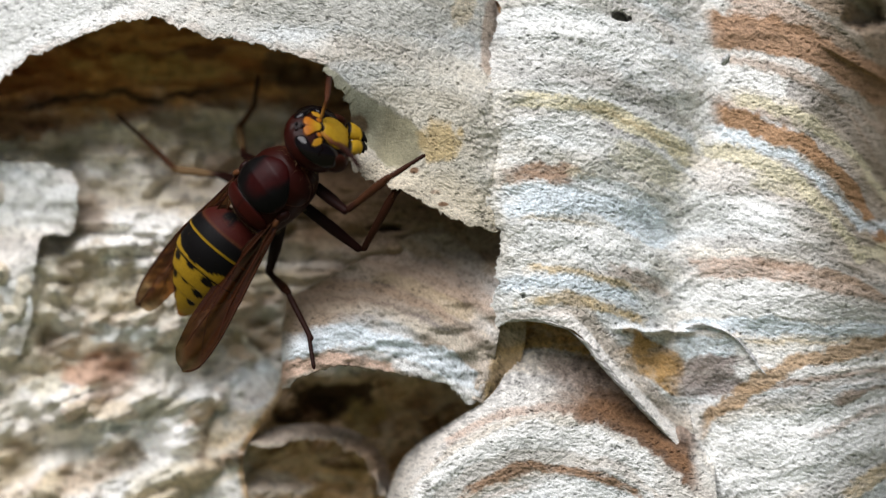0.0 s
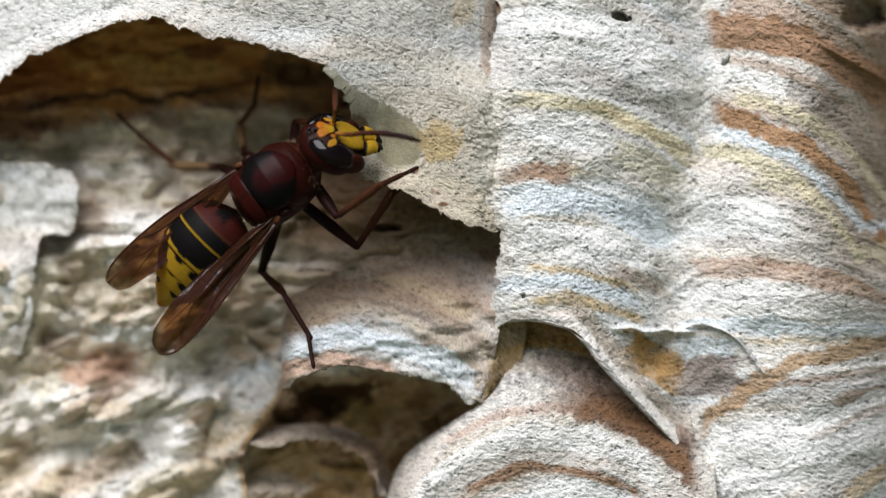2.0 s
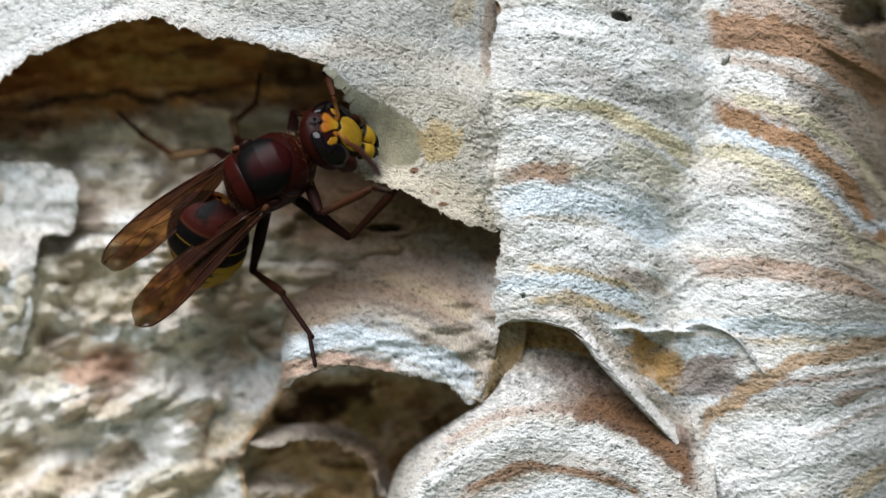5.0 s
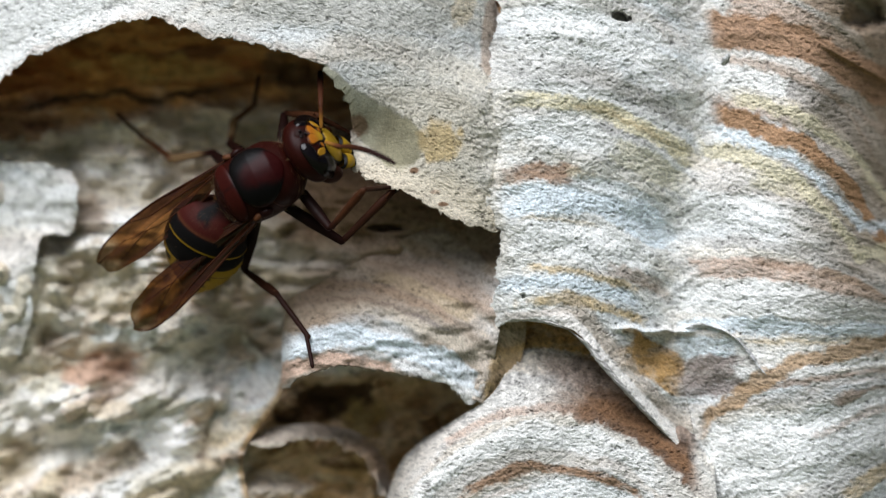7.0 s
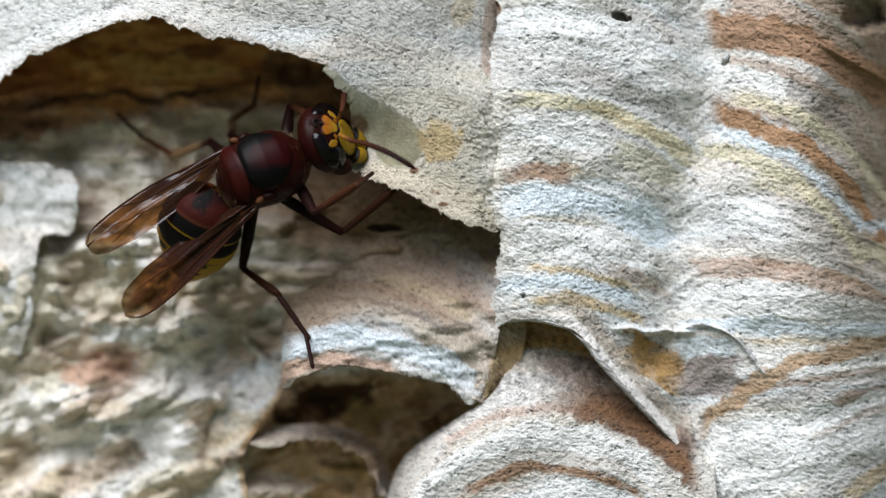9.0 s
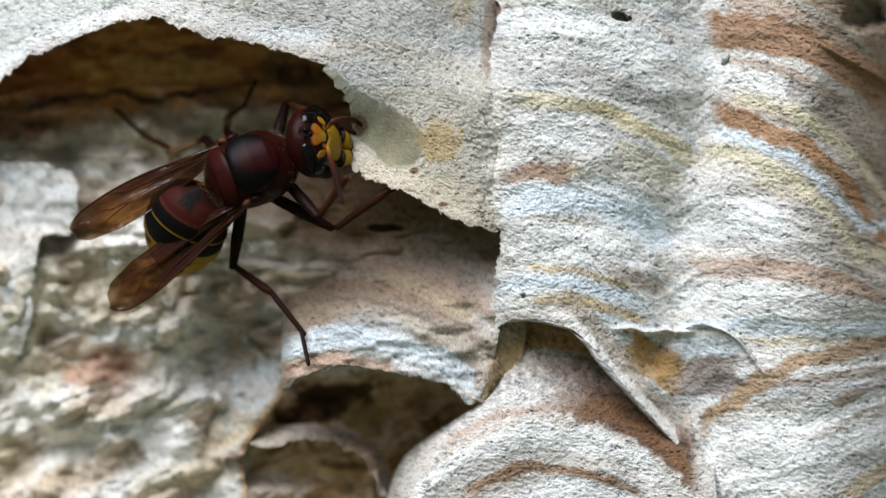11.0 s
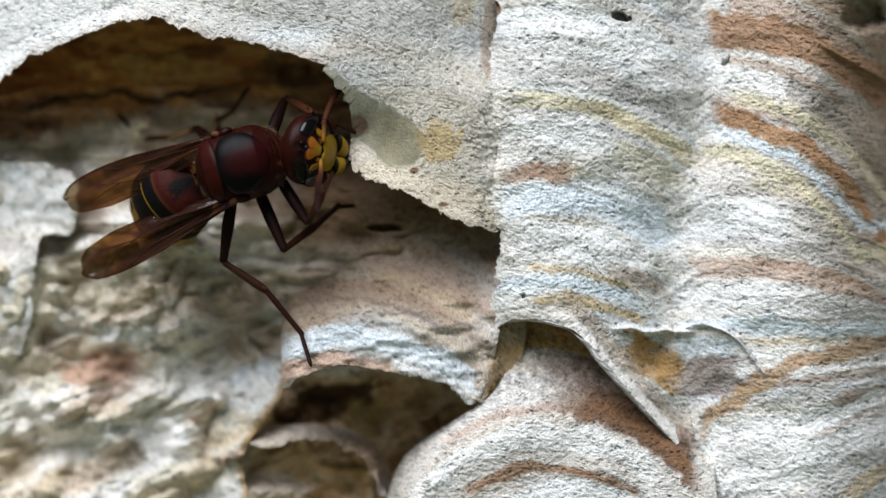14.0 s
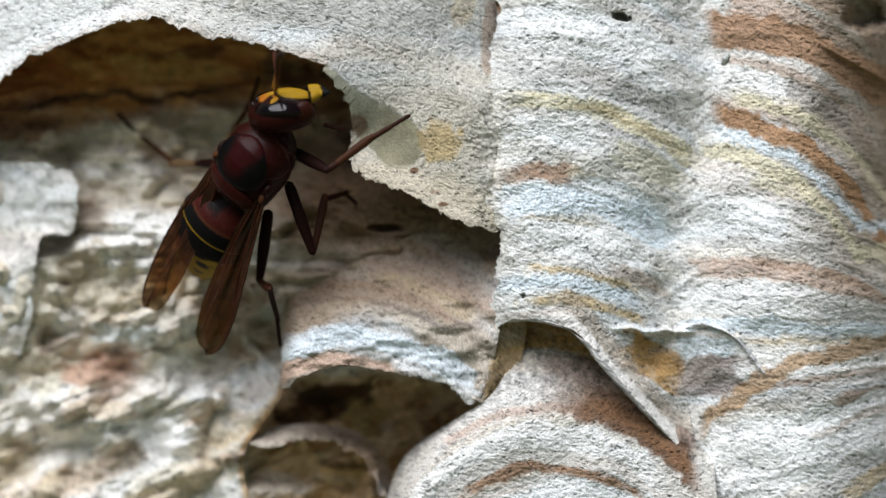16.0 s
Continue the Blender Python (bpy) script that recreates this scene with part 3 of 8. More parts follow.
def flap_paint(u, v, s, t):
    return pigment(u, v, v, (0.70, 0.68, 0.63), [(18, 2, -9, 8, WHITE, 0.6), (26, 2, -9, 8, WHITE, 0.6)], 700, 0.1, 0.5)


sheet("torn_flap", nest, [(-9, 14), (-9, 32)], [(4, 14.5), (6.6, 15.6), (6.9, 18), (6.2, 20.6), (3.6, 21), (3, 25), (2.6, 29), (1.8, 31.5)],
      [(-9, 14), (4, 14.5)], [(-9, 32), (1.8, 31.5)], flap_depth, flap_paint, 0.16, 0.5, 0.14, 0.07, 0.4, 700)


# side wall of the lower opening
def cheek_depth(u, v, s, t):
    return 15 - 6.5 * smooth(0, 1, t) - 2.2 * layers(u * 0.3, v * 0.4, 81, 4, 0.6) * (1 - 0.75 * t) + rim_of_plan(u, v)


def cheek_paint(u, v, s, t):
    return pigment(u, v, v + 0.4 * u, (0.66, 0.60, 0.49), [(46, 1.2, 8, 24, OCHRE, 0.5), (43, 1.2, 8, 24, WHITE, 0.6), (49, 1.0, 8, 24, BROWN, 0.6), (52, 1.4, 8, 24, WHITE, 0.7)], 800, 0.4, 0.9) * (1 - smooth(0.90, 0.97, t)[..., None] * np.array((0.35, 0.52, 0.70, 0)))


sheet("opening_cheek", nest, [(20, 28), (14, 40), (12, 52)], [(25.2, 33.5), (24.6, 35.4), (23.2, 37.4), (21.9, 39.4), (21.5, 41.2), (22.1, 44.6), (23.5, 52)],
      [(20, 28), (25.2, 33.5)], [(12, 52), (23.5, 52)], cheek_depth, cheek_paint, 0.14, 0.4, 0.08, 0.14, 0.5, 800)


# a curl of torn paper on the inner wall
sheet("paper_curl", nest, [(15.6, 20.8), (18.4, 21.2)], [(14.3, 26.2), (14.9, 27.2), (16.4, 26.0)], [(15.6, 20.8), (15.3, 23.5), (14.3, 26.2)], [(18.4, 21.2), (17.2, 24), (16.4, 26.0)],
      lambda u, v, s, t: 11.0 - 3.0 * t + 6 * (s - 0.3) ** 2, lambda u, v, s, t: pigment(u, v, v, (0.55, 0.46, 0.33), [], 860, 0.1, 0.4), 0.14, 0.4, 0.05, 0.08, 1.2, 860)


def strand(points, radius, seed, tone=WHITE, label="pale drawn-out strand of pulp fibres"):
    """A bundle of pulp fibres drawn out over the surface: plan points with their depth."""
    c = np.array(points, float)
    n = 60 + 18 * len(c)
    k = np.linspace(0, len(c) - 1, n)
    line = np.stack([np.interp(k, np.arange(len(c)), c[:, a]) for a in range(3)], -1)
    line[:, :2] = curve(c[:, :2], n)
    run = np.r_[0, np.cumsum(np.hypot(*np.diff(line[:, :2], axis=0).T))][:, None]
    th = np.linspace(0, 2 * np.pi, 20, endpoint=False)[None]
    ends = np.sin(np.linspace(0.004, np.pi - 0.004, n))[:, None] ** 0.4
    r = radius * (0.45 + 0.55 * np.sin(np.linspace(0.3, 2.9, n)))[:, None]
    r = r * (1 + 0.22 * layers(run * 0.8 + 0 * th, 3 * np.sin(th), seed, 3)) + 0.13 * layers(run * 3.2 + 0 * th, 3 * np.sin(th) + run, seed + 3, 3, 0.7)
    r = r * ends
    x, y, z = place(line[:, :1] + r * np.cos(th), line[:, 1:2] + 0.6 * r * np.cos(th), line[:, 2:] + r * np.sin(th))
    idx = np.arange(n * 20).reshape(n, 20)
    idx = np.concatenate([idx, idx[:, :1]], 1)
    faces = np.stack([idx[:-1, :-1], idx[1:, :-1], idx[1:, 1:], idx[:-1, 1:]], -1).reshape(-1, 4)
    me = bpy.data.meshes.new("fibre_strand")
    me.from_pydata(np.stack([x, y, z], -1).reshape(-1, 3).tolist(), [], faces.tolist())
    rgba = np.ones((n * 20, 4)) * np.array((*tone, 0))
    rgba[:, :3] *= (0.85 + 0.2 * np.random.RandomState(seed).uniform(-1, 1, (n * 20, 1)))
    me.color_attributes.new("pigment", "FLOAT_COLOR", "POINT").data.foreach_set("color", rgba.ravel())
    me.polygons.foreach_set("use_smooth", np.ones(len(faces), bool))
    me.materials.append(PAPER)
    ob = new("fibre_strand", me)
    ob.parent = nest
    return tagged(ob, label)


strand([(63.9, 5.8, -1.2), (64.3, 5.2, -1.8), (64.5, 4.7, -2.0)], 0.22, 871)
strand([(43.2, 10.2, 0.9), (43.4, 10.5, 0.6), (43.4, 10.9, 0.8)], 0.3, 872)


# web of paper that joins the ledge to the lip of the small hood
def web_paint(u, v, s, t):
    col = pigment(u, v, v, (0.40, 0.275, 0.125), [(33, 1.2, 42, 47, (0.28, 0.18, 0.08), 0.6)], 880, 1.2, 0.15)
    m = (smooth(0.42, 0.22, s + 0.06 * layers(u * 1.5, v * 1.5, 883, 3)) * 0.9)[..., None]
    col[..., :3] = col[..., :3] * (1 - m) + np.array((0.44, 0.39, 0.33)) * m
    return col


sheet("lip_web", nest, [(42.3, 28.4), (46.6, 28.1)], [(41.9, 35.3), (44.0, 36.3)], [(42.3, 28.4), (42.3, 32.3), (41.9, 35.3)], [(46.6, 28.1), (46.2, 31.5), (44.0, 36.3)],
      lambda u, v, s, t: 1.3 - 1.2 * t + 1.3 * smooth(0.2, 1.0, s) + 0.3 * layers(u * 0.6, v * 0.6, 881, 3), web_paint, 0.08, 0.3, 0.1, 0.1, 1.2, 880)


# inner layers behind the lower opening: the arched rim of another shell
ARCH = [(19.5, 41.2), (21.6, 39.9), (24.6, 39.3), (27.6, 39.0), (30, 39.3), (31.6, 40.2), (32.8, 41.4), (33.6, 43.4), (33.9, 46.5)]
sheet("inner_shell_rim", nest, [(a - 0.2, b - 1.5) if a < 30 else (a + 0.9, b - 1.3) for a, b in ARCH], ARCH, [(19.3, 39.7), (19.5, 41.2)], [(34.8, 45.2), (33.9, 46.5)],
      lambda u, v, s, t: 11.2 - 3.2 * smooth(0, 1, t) + 0.5 * layers(u * 0.4, v * 0.4, 884, 3), lambda u, v, s, t: pigment(u, v, v, (0.44, 0.325, 0.225), [(39.4, 0.5, 20, 29, CREAM, 0.6)], 885, 0.2, 0.3), 0.12, 0.5, 0.3, 0.2, 0.2, 885,
      "mauve-grey rim of an inner paper shell")
# thick rolled edge of the small hood
def lying(line, over):
    """Plan points on the face of the columns, so far proud of it."""
    a, b = np.array(line).T
    return [(x, y, float(z)) for x, y, z in zip(a, b, column_depth(a, b, 0 * a, 0 * a + 0.5) - over)]


strand(lying([(60.6, 29.1), (62.2, 28.8), (63.4, 29.1), (64.6, 29.6), (65.6, 30.4), (66.4, 31.4), (67.1, 32.4), (67.8, 33.2)], 0.30), 0.46, 870, (0.80, 0.80, 0.78))
LIP = [(44.6, 28.5), (46.2, 28.25), (48, 28.45), (50, 29.05), (52, 30.55), (54, 33.05), (56.5, 35.85), (59, 38.55), (60.6, 39.9)]
lip_u, lip_v = np.array(LIP).T
lip_d = column_depth(lip_u, lip_v, 0 * lip_u, 0 * lip_u + 1) + 0.1
strand([(a, b, float(c)) for a, b, c in zip(lip_u, lip_v, lip_d)], 0.62, 874, (0.74, 0.72, 0.68), "thick rolled paper edge")


# ---- what the nest hangs on, and the ground far below ----
def plain_material(name, colour, scale, amount, rough=0.9):
    mat = bpy.data.materials.new(name)
    n, l, p = nodes_of(mat)
    co = n.new("ShaderNodeTexCoord")
    tex = n.new("ShaderNodeTexNoise")
    tex.inputs["Scale"].default_value, tex.inputs["Detail"].default_value = scale, 6
    l.new(co.outputs["Object"], tex.inputs["Vector"])
    mix = n.new("ShaderNodeMix")
    mix.data_type = "RGBA"
    mix.inputs[6].default_value = (*[c * (1 - amount) for c in colour], 1)
    mix.inputs[7].default_value = (*[c * (1 + amount) for c in colour], 1)
    l.new(tex.outputs["Fac"], mix.inputs[0])
    l.new(mix.outputs[2], p.inputs["Base Color"])
    p.inputs["Roughness"].default_value = rough
    return mat


def slab(name, x0, x1, y0, y1, z0, z1, mat):
    bm = bmesh.new()
    bmesh.ops.create_cube(bm, size=1, matrix=Matrix.LocRotScale(((x0 + x1) / 2, (y0 + y1) / 2, (z0 + z1) / 2), None, (x1 - x0, y1 - y0, z1 - z0)))
    me = bpy.data.meshes.new(name)
    bm.to_mesh(me)
    bm.free()
    me.materials.append(mat)
    return new(name, me)


tagged(slab("wall_north", -2, 2, 0.034, 0.16, -1.6, 1.2, plain_material("old_boards", (0.22, 0.15, 0.09), 40, 0.4)),
       "weathered brown wooden wall behind the nest", "wall", kind="structure")
tagged(slab("ground", -400, 400, -400, 400, -1.7, -1.6, plain_material("earth_and_grass", (0.07, 0.09, 0.04), 3, 0.5)),
       "grassy ground below the nest", "ground", kind="structure")


# ---- the hornet; its own millimetres: x forward, y to its left, z up ----
def cuticle_material(name, rough, coat, grain=2600, bump=0.12, spec=0.09, coat_rough=0.25):
    mat = bpy.data.materials.new(name)
    n, l, p = nodes_of(mat)
    tone = n.new("ShaderNodeVertexColor")
    tone.layer_name = "pigment"
    co = n.new("ShaderNodeTexCoord")
    tex = n.new("ShaderNodeTexNoise")
    tex.inputs["Scale"].default_value, tex.inputs["Detail"].default_value = grain, 5
    l.new(co.outputs["Object"], tex.inputs["Vector"])
    rng = n.new("ShaderNodeMapRange")
    rng.inputs[3].default_value, rng.inputs[4].default_value = 0.7, 1.3
    l.new(tex.outputs["Fac"], rng.inputs[0])
    mul = n.new("ShaderNodeVectorMath")
    mul.operation = "SCALE"
    l.new(tone.outputs["Color"], mul.inputs[0])
    l.new(rng.outputs[0], mul.inputs["Scale"])
    l.new(mul.outputs[0], p.inputs["Base Color"])
    rr = n.new("ShaderNodeMapRange")
    rr.inputs[3].default_value, rr.inputs[4].default_value = rough * 0.8, rough * 1.3
    l.new(tex.outputs["Fac"], rr.inputs[0])
    l.new(rr.outputs[0], p.inputs["Roughness"])
    p.inputs["Coat Weight"].default_value = coat
    p.inputs["Specular IOR Level"].default_value = spec
    p.inputs["Coat Roughness"].default_value = coat_rough
    b = n.new("ShaderNodeBump")
    b.inputs["Strength"].default_value, b.inputs["Distance"].default_value = bump, 0.00006
    l.new(tex.outputs["Fac"], b.inputs["Height"])
    l.new(b.outputs[0], p.inputs["Normal"])
    return mat


def wing_material():
    """Amber membrane: lets part of the light through, tinted, with a faint sheen."""
    mat = bpy.data.materials.new("wing_membrane")
    n, l, p = nodes_of(mat)
    tone = n.new("ShaderNodeVertexColor")
    tone.layer_name = "pigment"
    clear = n.new("ShaderNodeBsdfTransparent")
    l.new(tone.outputs["Color"], clear.inputs["Color"])
    co = n.new("ShaderNodeTexCoord")
    tex = n.new("ShaderNodeTexNoise")
    tex.inputs["Scale"].default_value, tex.inputs["Detail"].default_value = 900, 4
    l.new(co.outputs["Object"], tex.inputs["Vector"])
    b = n.new("ShaderNodeBump")
    b.inputs["Strength"].default_value, b.inputs["Distance"].default_value = 0.35, 0.0002
    l.new(tex.outputs["Fac"], b.inputs["Height"])
    l.new(b.outputs[0], p.inputs["Normal"])
    p.inputs["Base Color"].default_value = (0.055, 0.017, 0.007, 1)
    p.inputs["Roughness"].default_value = 0.17
    p.inputs["Specular IOR Level"].default_value = 0.85
    mix = n.new("ShaderNodeMixShader")
    mix.inputs[0].default_value = 0.45
    l.new(clear.outputs[0], mix.inputs[1])
    l.new(p.outputs[0], mix.inputs[2])
    l.new(mix.outputs[0], n["Material Output"].inputs["Surface"])
    return mat


CUTICLE = cuticle_material("cuticle", 0.38, 0.025, coat_rough=0.3, spec=0.08)
EYE_SHELL = cuticle_material("compound_eye", 0.3, 0.5, 9000, 0.02, 0.02, 0.03)
LEG_SHELL = cuticle_material("leg_cuticle", 0.45, 0.02, spec=0.06)
VELVET = cuticle_material("downy_cuticle", 0.55, 0.0, 5000, 0.25)
HAIR = cuticle_material("hair", 0.5, 0.0)
MEMBRANE = wing_material()
RED, BLACK, YELLOW, ORANGE, MAROON, TAN, PALE = ((0.021, 0.0034, 0.0021), (0.0035, 0.003, 0.003), (0.32, 0.19, 0.012), (0.33, 0.11, 0.010),
                                                 (0.016, 0.0048, 0.0036), (0.10, 0.038, 0.015), (0.45, 0.33, 0.17))


GOLD = (0.21, 0.13, 0.062)


def grid_part(name, co, col, mat, parent, label="", close_u=False, close_v=False):
    """A mesh part from an array of points (rows, columns, 3) in millimetres, coloured point by point."""
    r, c = co.shape[:2]
    idx = np.arange(r * c).reshape(r, c)
    if close_u:
        idx = np.concatenate([idx, idx[:, :1]], 1)
    if close_v:
        idx = np.concatenate([idx, idx[:1]], 0)
    faces = np.stack([idx[:-1, :-1], idx[:-1, 1:], idx[1:, 1:], idx[1:, :-1]], -1).reshape(-1, 4)
    me = bpy.data.meshes.new(name)
    me.from_pydata((co.reshape(-1, 3) / 1000).tolist(), [], faces.tolist())
    me.polygons.foreach_set("use_smooth", np.ones(len(faces), bool))
    rgba = np.ones((r * c, 4))
    rgba[:, :3] = np.broadcast_to(np.asarray(col, float), (r, c, 3)).reshape(-1, 3)
    me.color_attributes.new("pigment", "FLOAT_COLOR", "POINT").data.foreach_set("color", rgba.ravel())
    me.update()
    me.materials.append(mat)
    ob = new(name, me)
    ob.parent = parent
    return tagged(ob, label)


def loft(stations, rows, cols):
    """Rings along x through stations (x, centre z, half width, half height). Returns points, x and the angle from the top."""
    st = np.array(stations, float)
    k = np.linspace(0, len(st) - 1, rows)
    s = curve_rows(st, k)
    th = np.linspace(0, 2 * np.pi, cols, endpoint=False)
    X = np.repeat(s[:, :1], cols, 1)
    co = np.stack([X, s[:, 2:3] * np.sin(th), s[:, 1:2] + s[:, 3:4] * np.cos(th)], -1)
    return co, X, np.broadcast_to(np.where(th > np.pi, th - 2 * np.pi, th), X.shape)


def curve_rows(st, k):
    p = np.vstack([2 * st[0] - st[1], st, 2 * st[-1] - st[-2]])
    i = np.clip(np.floor(k).astype(int), 0, len(st) - 2)
    t = (k - i)[:, None]
    a, b, c, d = p[i], p[i + 1], p[i + 2], p[i + 3]
    return 0.5 * (2 * b + (c - a) * t + (2 * a - 5 * b + 4 * c - d) * t ** 2 + (3 * b - a - 3 * c + d) * t ** 3)


def dome(centre, radii, rows=20, cols=28, turn=None, cut=1.0):
    """An ellipsoid, or its cap towards +x when cut is below 1. Returns points and the unit normals they came from."""
    ph = np.linspace(0.001, np.pi * cut, rows)[:, None]
    th = np.linspace(0, 2 * np.pi, cols, endpoint=False)[None]
    unit = np.stack([np.cos(ph) + 0 * th, np.sin(ph) * np.cos(th), np.sin(ph) * np.sin(th)], -1)
    co = unit * np.array(radii)
    if turn is not None:
        co = co @ np.array(Euler([radians(a) for a in turn]).to_matrix()).T
    return co + np.array(centre), unit


hornet = tagged(new("hornet"), "reddish-brown and yellow hornet worker building at the torn nest edge", "hornet")


def hair_part(name, roots, ways, length, parent, seed, thick=0.022, col=PALE):
    """Many short fine hairs in one mesh."""
    rs = np.random.RandomState(seed)
    verts, faces = [], []
    for o, w in zip(roots, ways):
        w = Vector(w) + Vector(rs.normal(0, 0.25, 3))
        w.normalize()
        side = w.orthogonal().normalized() * thick
        other = w.cross(side)
        tip = Vector(o) + w * length * rs.uniform(0.6, 1.2)
        b = len(verts)
        verts += [Vector(o) + side, Vector(o) - side * 0.5 + other * 0.87, Vector(o) - side * 0.5 - other * 0.87, tip]
        faces += [(b, b + 1, b + 3), (b + 1, b + 2, b + 3), (b + 2, b, b + 3)]
    me = bpy.data.meshes.new(name)
    me.from_pydata([tuple(v / 1000) for v in verts], [], faces)
    rgba = np.ones((len(verts), 4))
    rgba[:, :3] = col
    me.color_attributes.new("pigment", "FLOAT_COLOR", "POINT").data.foreach_set("color", rgba.ravel())
    me.materials.append(HAIR)
    ob = new(name, me)
    ob.parent = parent
    return tagged(ob, kind="stuff")


# thorax and the plates on its back
THORAX = [(-4.3, -0.9, 0.5, 0.5), (-4.0, -0.6, 1.6, 1.4), (-3.2, -0.2, 2.65, 2.25), (-1.6, 0, 3.15, 2.7), (0.1, 0, 3.25, 2.85),
          (1.7, -0.05, 3.05, 2.65), (2.9, -0.25, 2.5, 2.1), (3.7, -0.3, 1.7, 1.4), (4.4, -0.2, 0.8, 0.75), (5.0, -0.1, 0.4, 0.4)]


def thorax_radius(x):
    st = np.array(THORAX)
    return tuple(np.interp(x, st[:, 0], st[:, k]) for k in (1, 2, 3))


def back_plate(name, x0, half_x, half_turn, lift, tone, label, rows=18, cols=36, point=0.0, rise=0.06):
    """A bulging plate on the back of the thorax, round in plan; point pulls its hind end narrow."""
    rho = np.linspace(0, 1, rows)[:, None]
    phi = np.linspace(0, 2 * np.pi, cols, endpoint=False)[None]
    a, b = rho * np.cos(phi), rho * np.sin(phi)
    sx, sy = a, b
    sy = sy * (1 + point * sx)
    x = x0 + half_x * sx
    th = half_turn * sy
    zc, ry, rz = thorax_radius(x)
    up = rise + lift * np.sqrt(np.clip(1 - rho ** 4, 0, 1)) - 0.18 * (rho > 0.97)
    co = np.stack([x, (ry + up) * np.sin(th), zc + (rz + up) * np.cos(th)], -1)
    return grid_part(name, co, tone(sx, sy), CUTICLE, hornet, label, close_u=True)


def build_thorax():
    co, x, th = loft(THORAX, 64, 56)
    co = co + (0.05 * layers(x * 1.5, th * 2.5, 900, 3))[..., None] * np.array([0, 0.5, 0.5])
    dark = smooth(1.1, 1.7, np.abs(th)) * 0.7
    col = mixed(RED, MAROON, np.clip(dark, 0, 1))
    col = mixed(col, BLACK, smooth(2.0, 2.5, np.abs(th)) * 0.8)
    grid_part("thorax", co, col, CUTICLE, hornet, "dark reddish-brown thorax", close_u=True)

    def scutum_tone(a, b):
        wob = 0.05 * layers(a * 3, b * 3, 905, 3)
        m = smooth(0.46, 0.20, np.abs(b) - 0.20 * a + wob) * smooth(-0.9, -0.2, a)
        m = np.maximum(m, 0.8 * smooth(0.80, 0.92, np.abs(b) + wob) * smooth(0.3, -0.3, a))
        return mixed(BLACK, (0.024, 0.003, 0.0028), m)

    def collar_tone(a, b):
        return mixed(mixed(RED, MAROON, smooth(0.5, 1.0, np.abs(b)) * 0.7), (0.16, 0.05, 0.02), 0.5 * smooth(0.90, 0.97, np.hypot(a, b)))

    back_plate("pronotum", 1.75, 1.9, 1.62, 0.16, collar_tone, "red-brown collar with a paler edge", 22, 56, rise=0.02)
    back_plate("scutum", 0.3, 2.45, 0.93, 0.46, scutum_tone, "glossy black back plate with a red-brown middle", 26, 56, -0.22, rise=0.1)
    back_plate("scutellum", -2.65, 0.9, 1.2, 0.42, lambda a, b: mixed((0.032, 0.0045, 0.003), BLACK, np.clip(smooth(0.05, 0.02, np.abs(b)) * 0.4 + smooth(0.62, 0.95, a), 0, 1)), "red-brown hind back plate", point=-0.05)
    back_plate("metanotum", -3.6, 0.4, 1.0, 0.2, lambda a, b: mixed(RED, MAROON, 0.3 + 0 * a), "narrow red-brown plate")
    for side in (1, -1):
        # scale over the wing root, and the knobbed root itself
        co, un = dome((-0.7, side * 3.0, 1.05), (0.72, 0.42, 0.6), 12, 18, turn=(0, 0, side * 10))
        grid_part("tegula", co, mixed(MAROON, RED, smooth(0.2, 0.9, un[..., 1] * side)), CUTICLE, hornet, close_u=True)
        co, un = dome((-1.5, side * 3.05, 1.15), (0.55, 0.34, 0.34), 10, 16, turn=(0, 0, side * -20))
        grid_part("wing_root", co, mixed(MAROON, TAN, smooth(0.2, 0.9, un[..., 2])), CUTICLE, hornet, close_u=True)
    rs = np.random.RandomState(5)
    roots, ways = [], []
    for k in range(620):
        x, th = (rs.uniform(-4.5, -3.4), rs.uniform(-1.7, 1.7)) if k < 300 else (rs.uniform(2.6, 4.0), rs.uniform(-1.7, 1.7))
        if k > 460:
            x, th = rs.uniform(-4.0, 3.0), rs.choice((-1, 1)) * rs.uniform(1.5, 2.1)
        zc, ry, rz = thorax_radius(x)
        n = Vector((-0.3 if x < 0 else 0.5, math.sin(th), math.cos(th)))
        roots.append((x, (ry + 0.08) * math.sin(th), zc + (rz + 0.08) * math.cos(th)))
        ways.append(n)
    hair_part("body_hair", roots, ways, 0.5, hornet, 6, 0.007, (0.34, 0.25, 0.14))


# abdomen: its own axis x runs from the waist to the tip, z up
GASTER = ((0, 0.3), (0.3, 1.1), (0.8, 2.25), (1.6, 3.0), (2.8, 3.5), (4.0, 3.75), (5.2, 3.75), (6.6, 3.4), (8.0, 2.75), (9.4, 1.85), (10.5, 1.0), (11.2, 0.25))


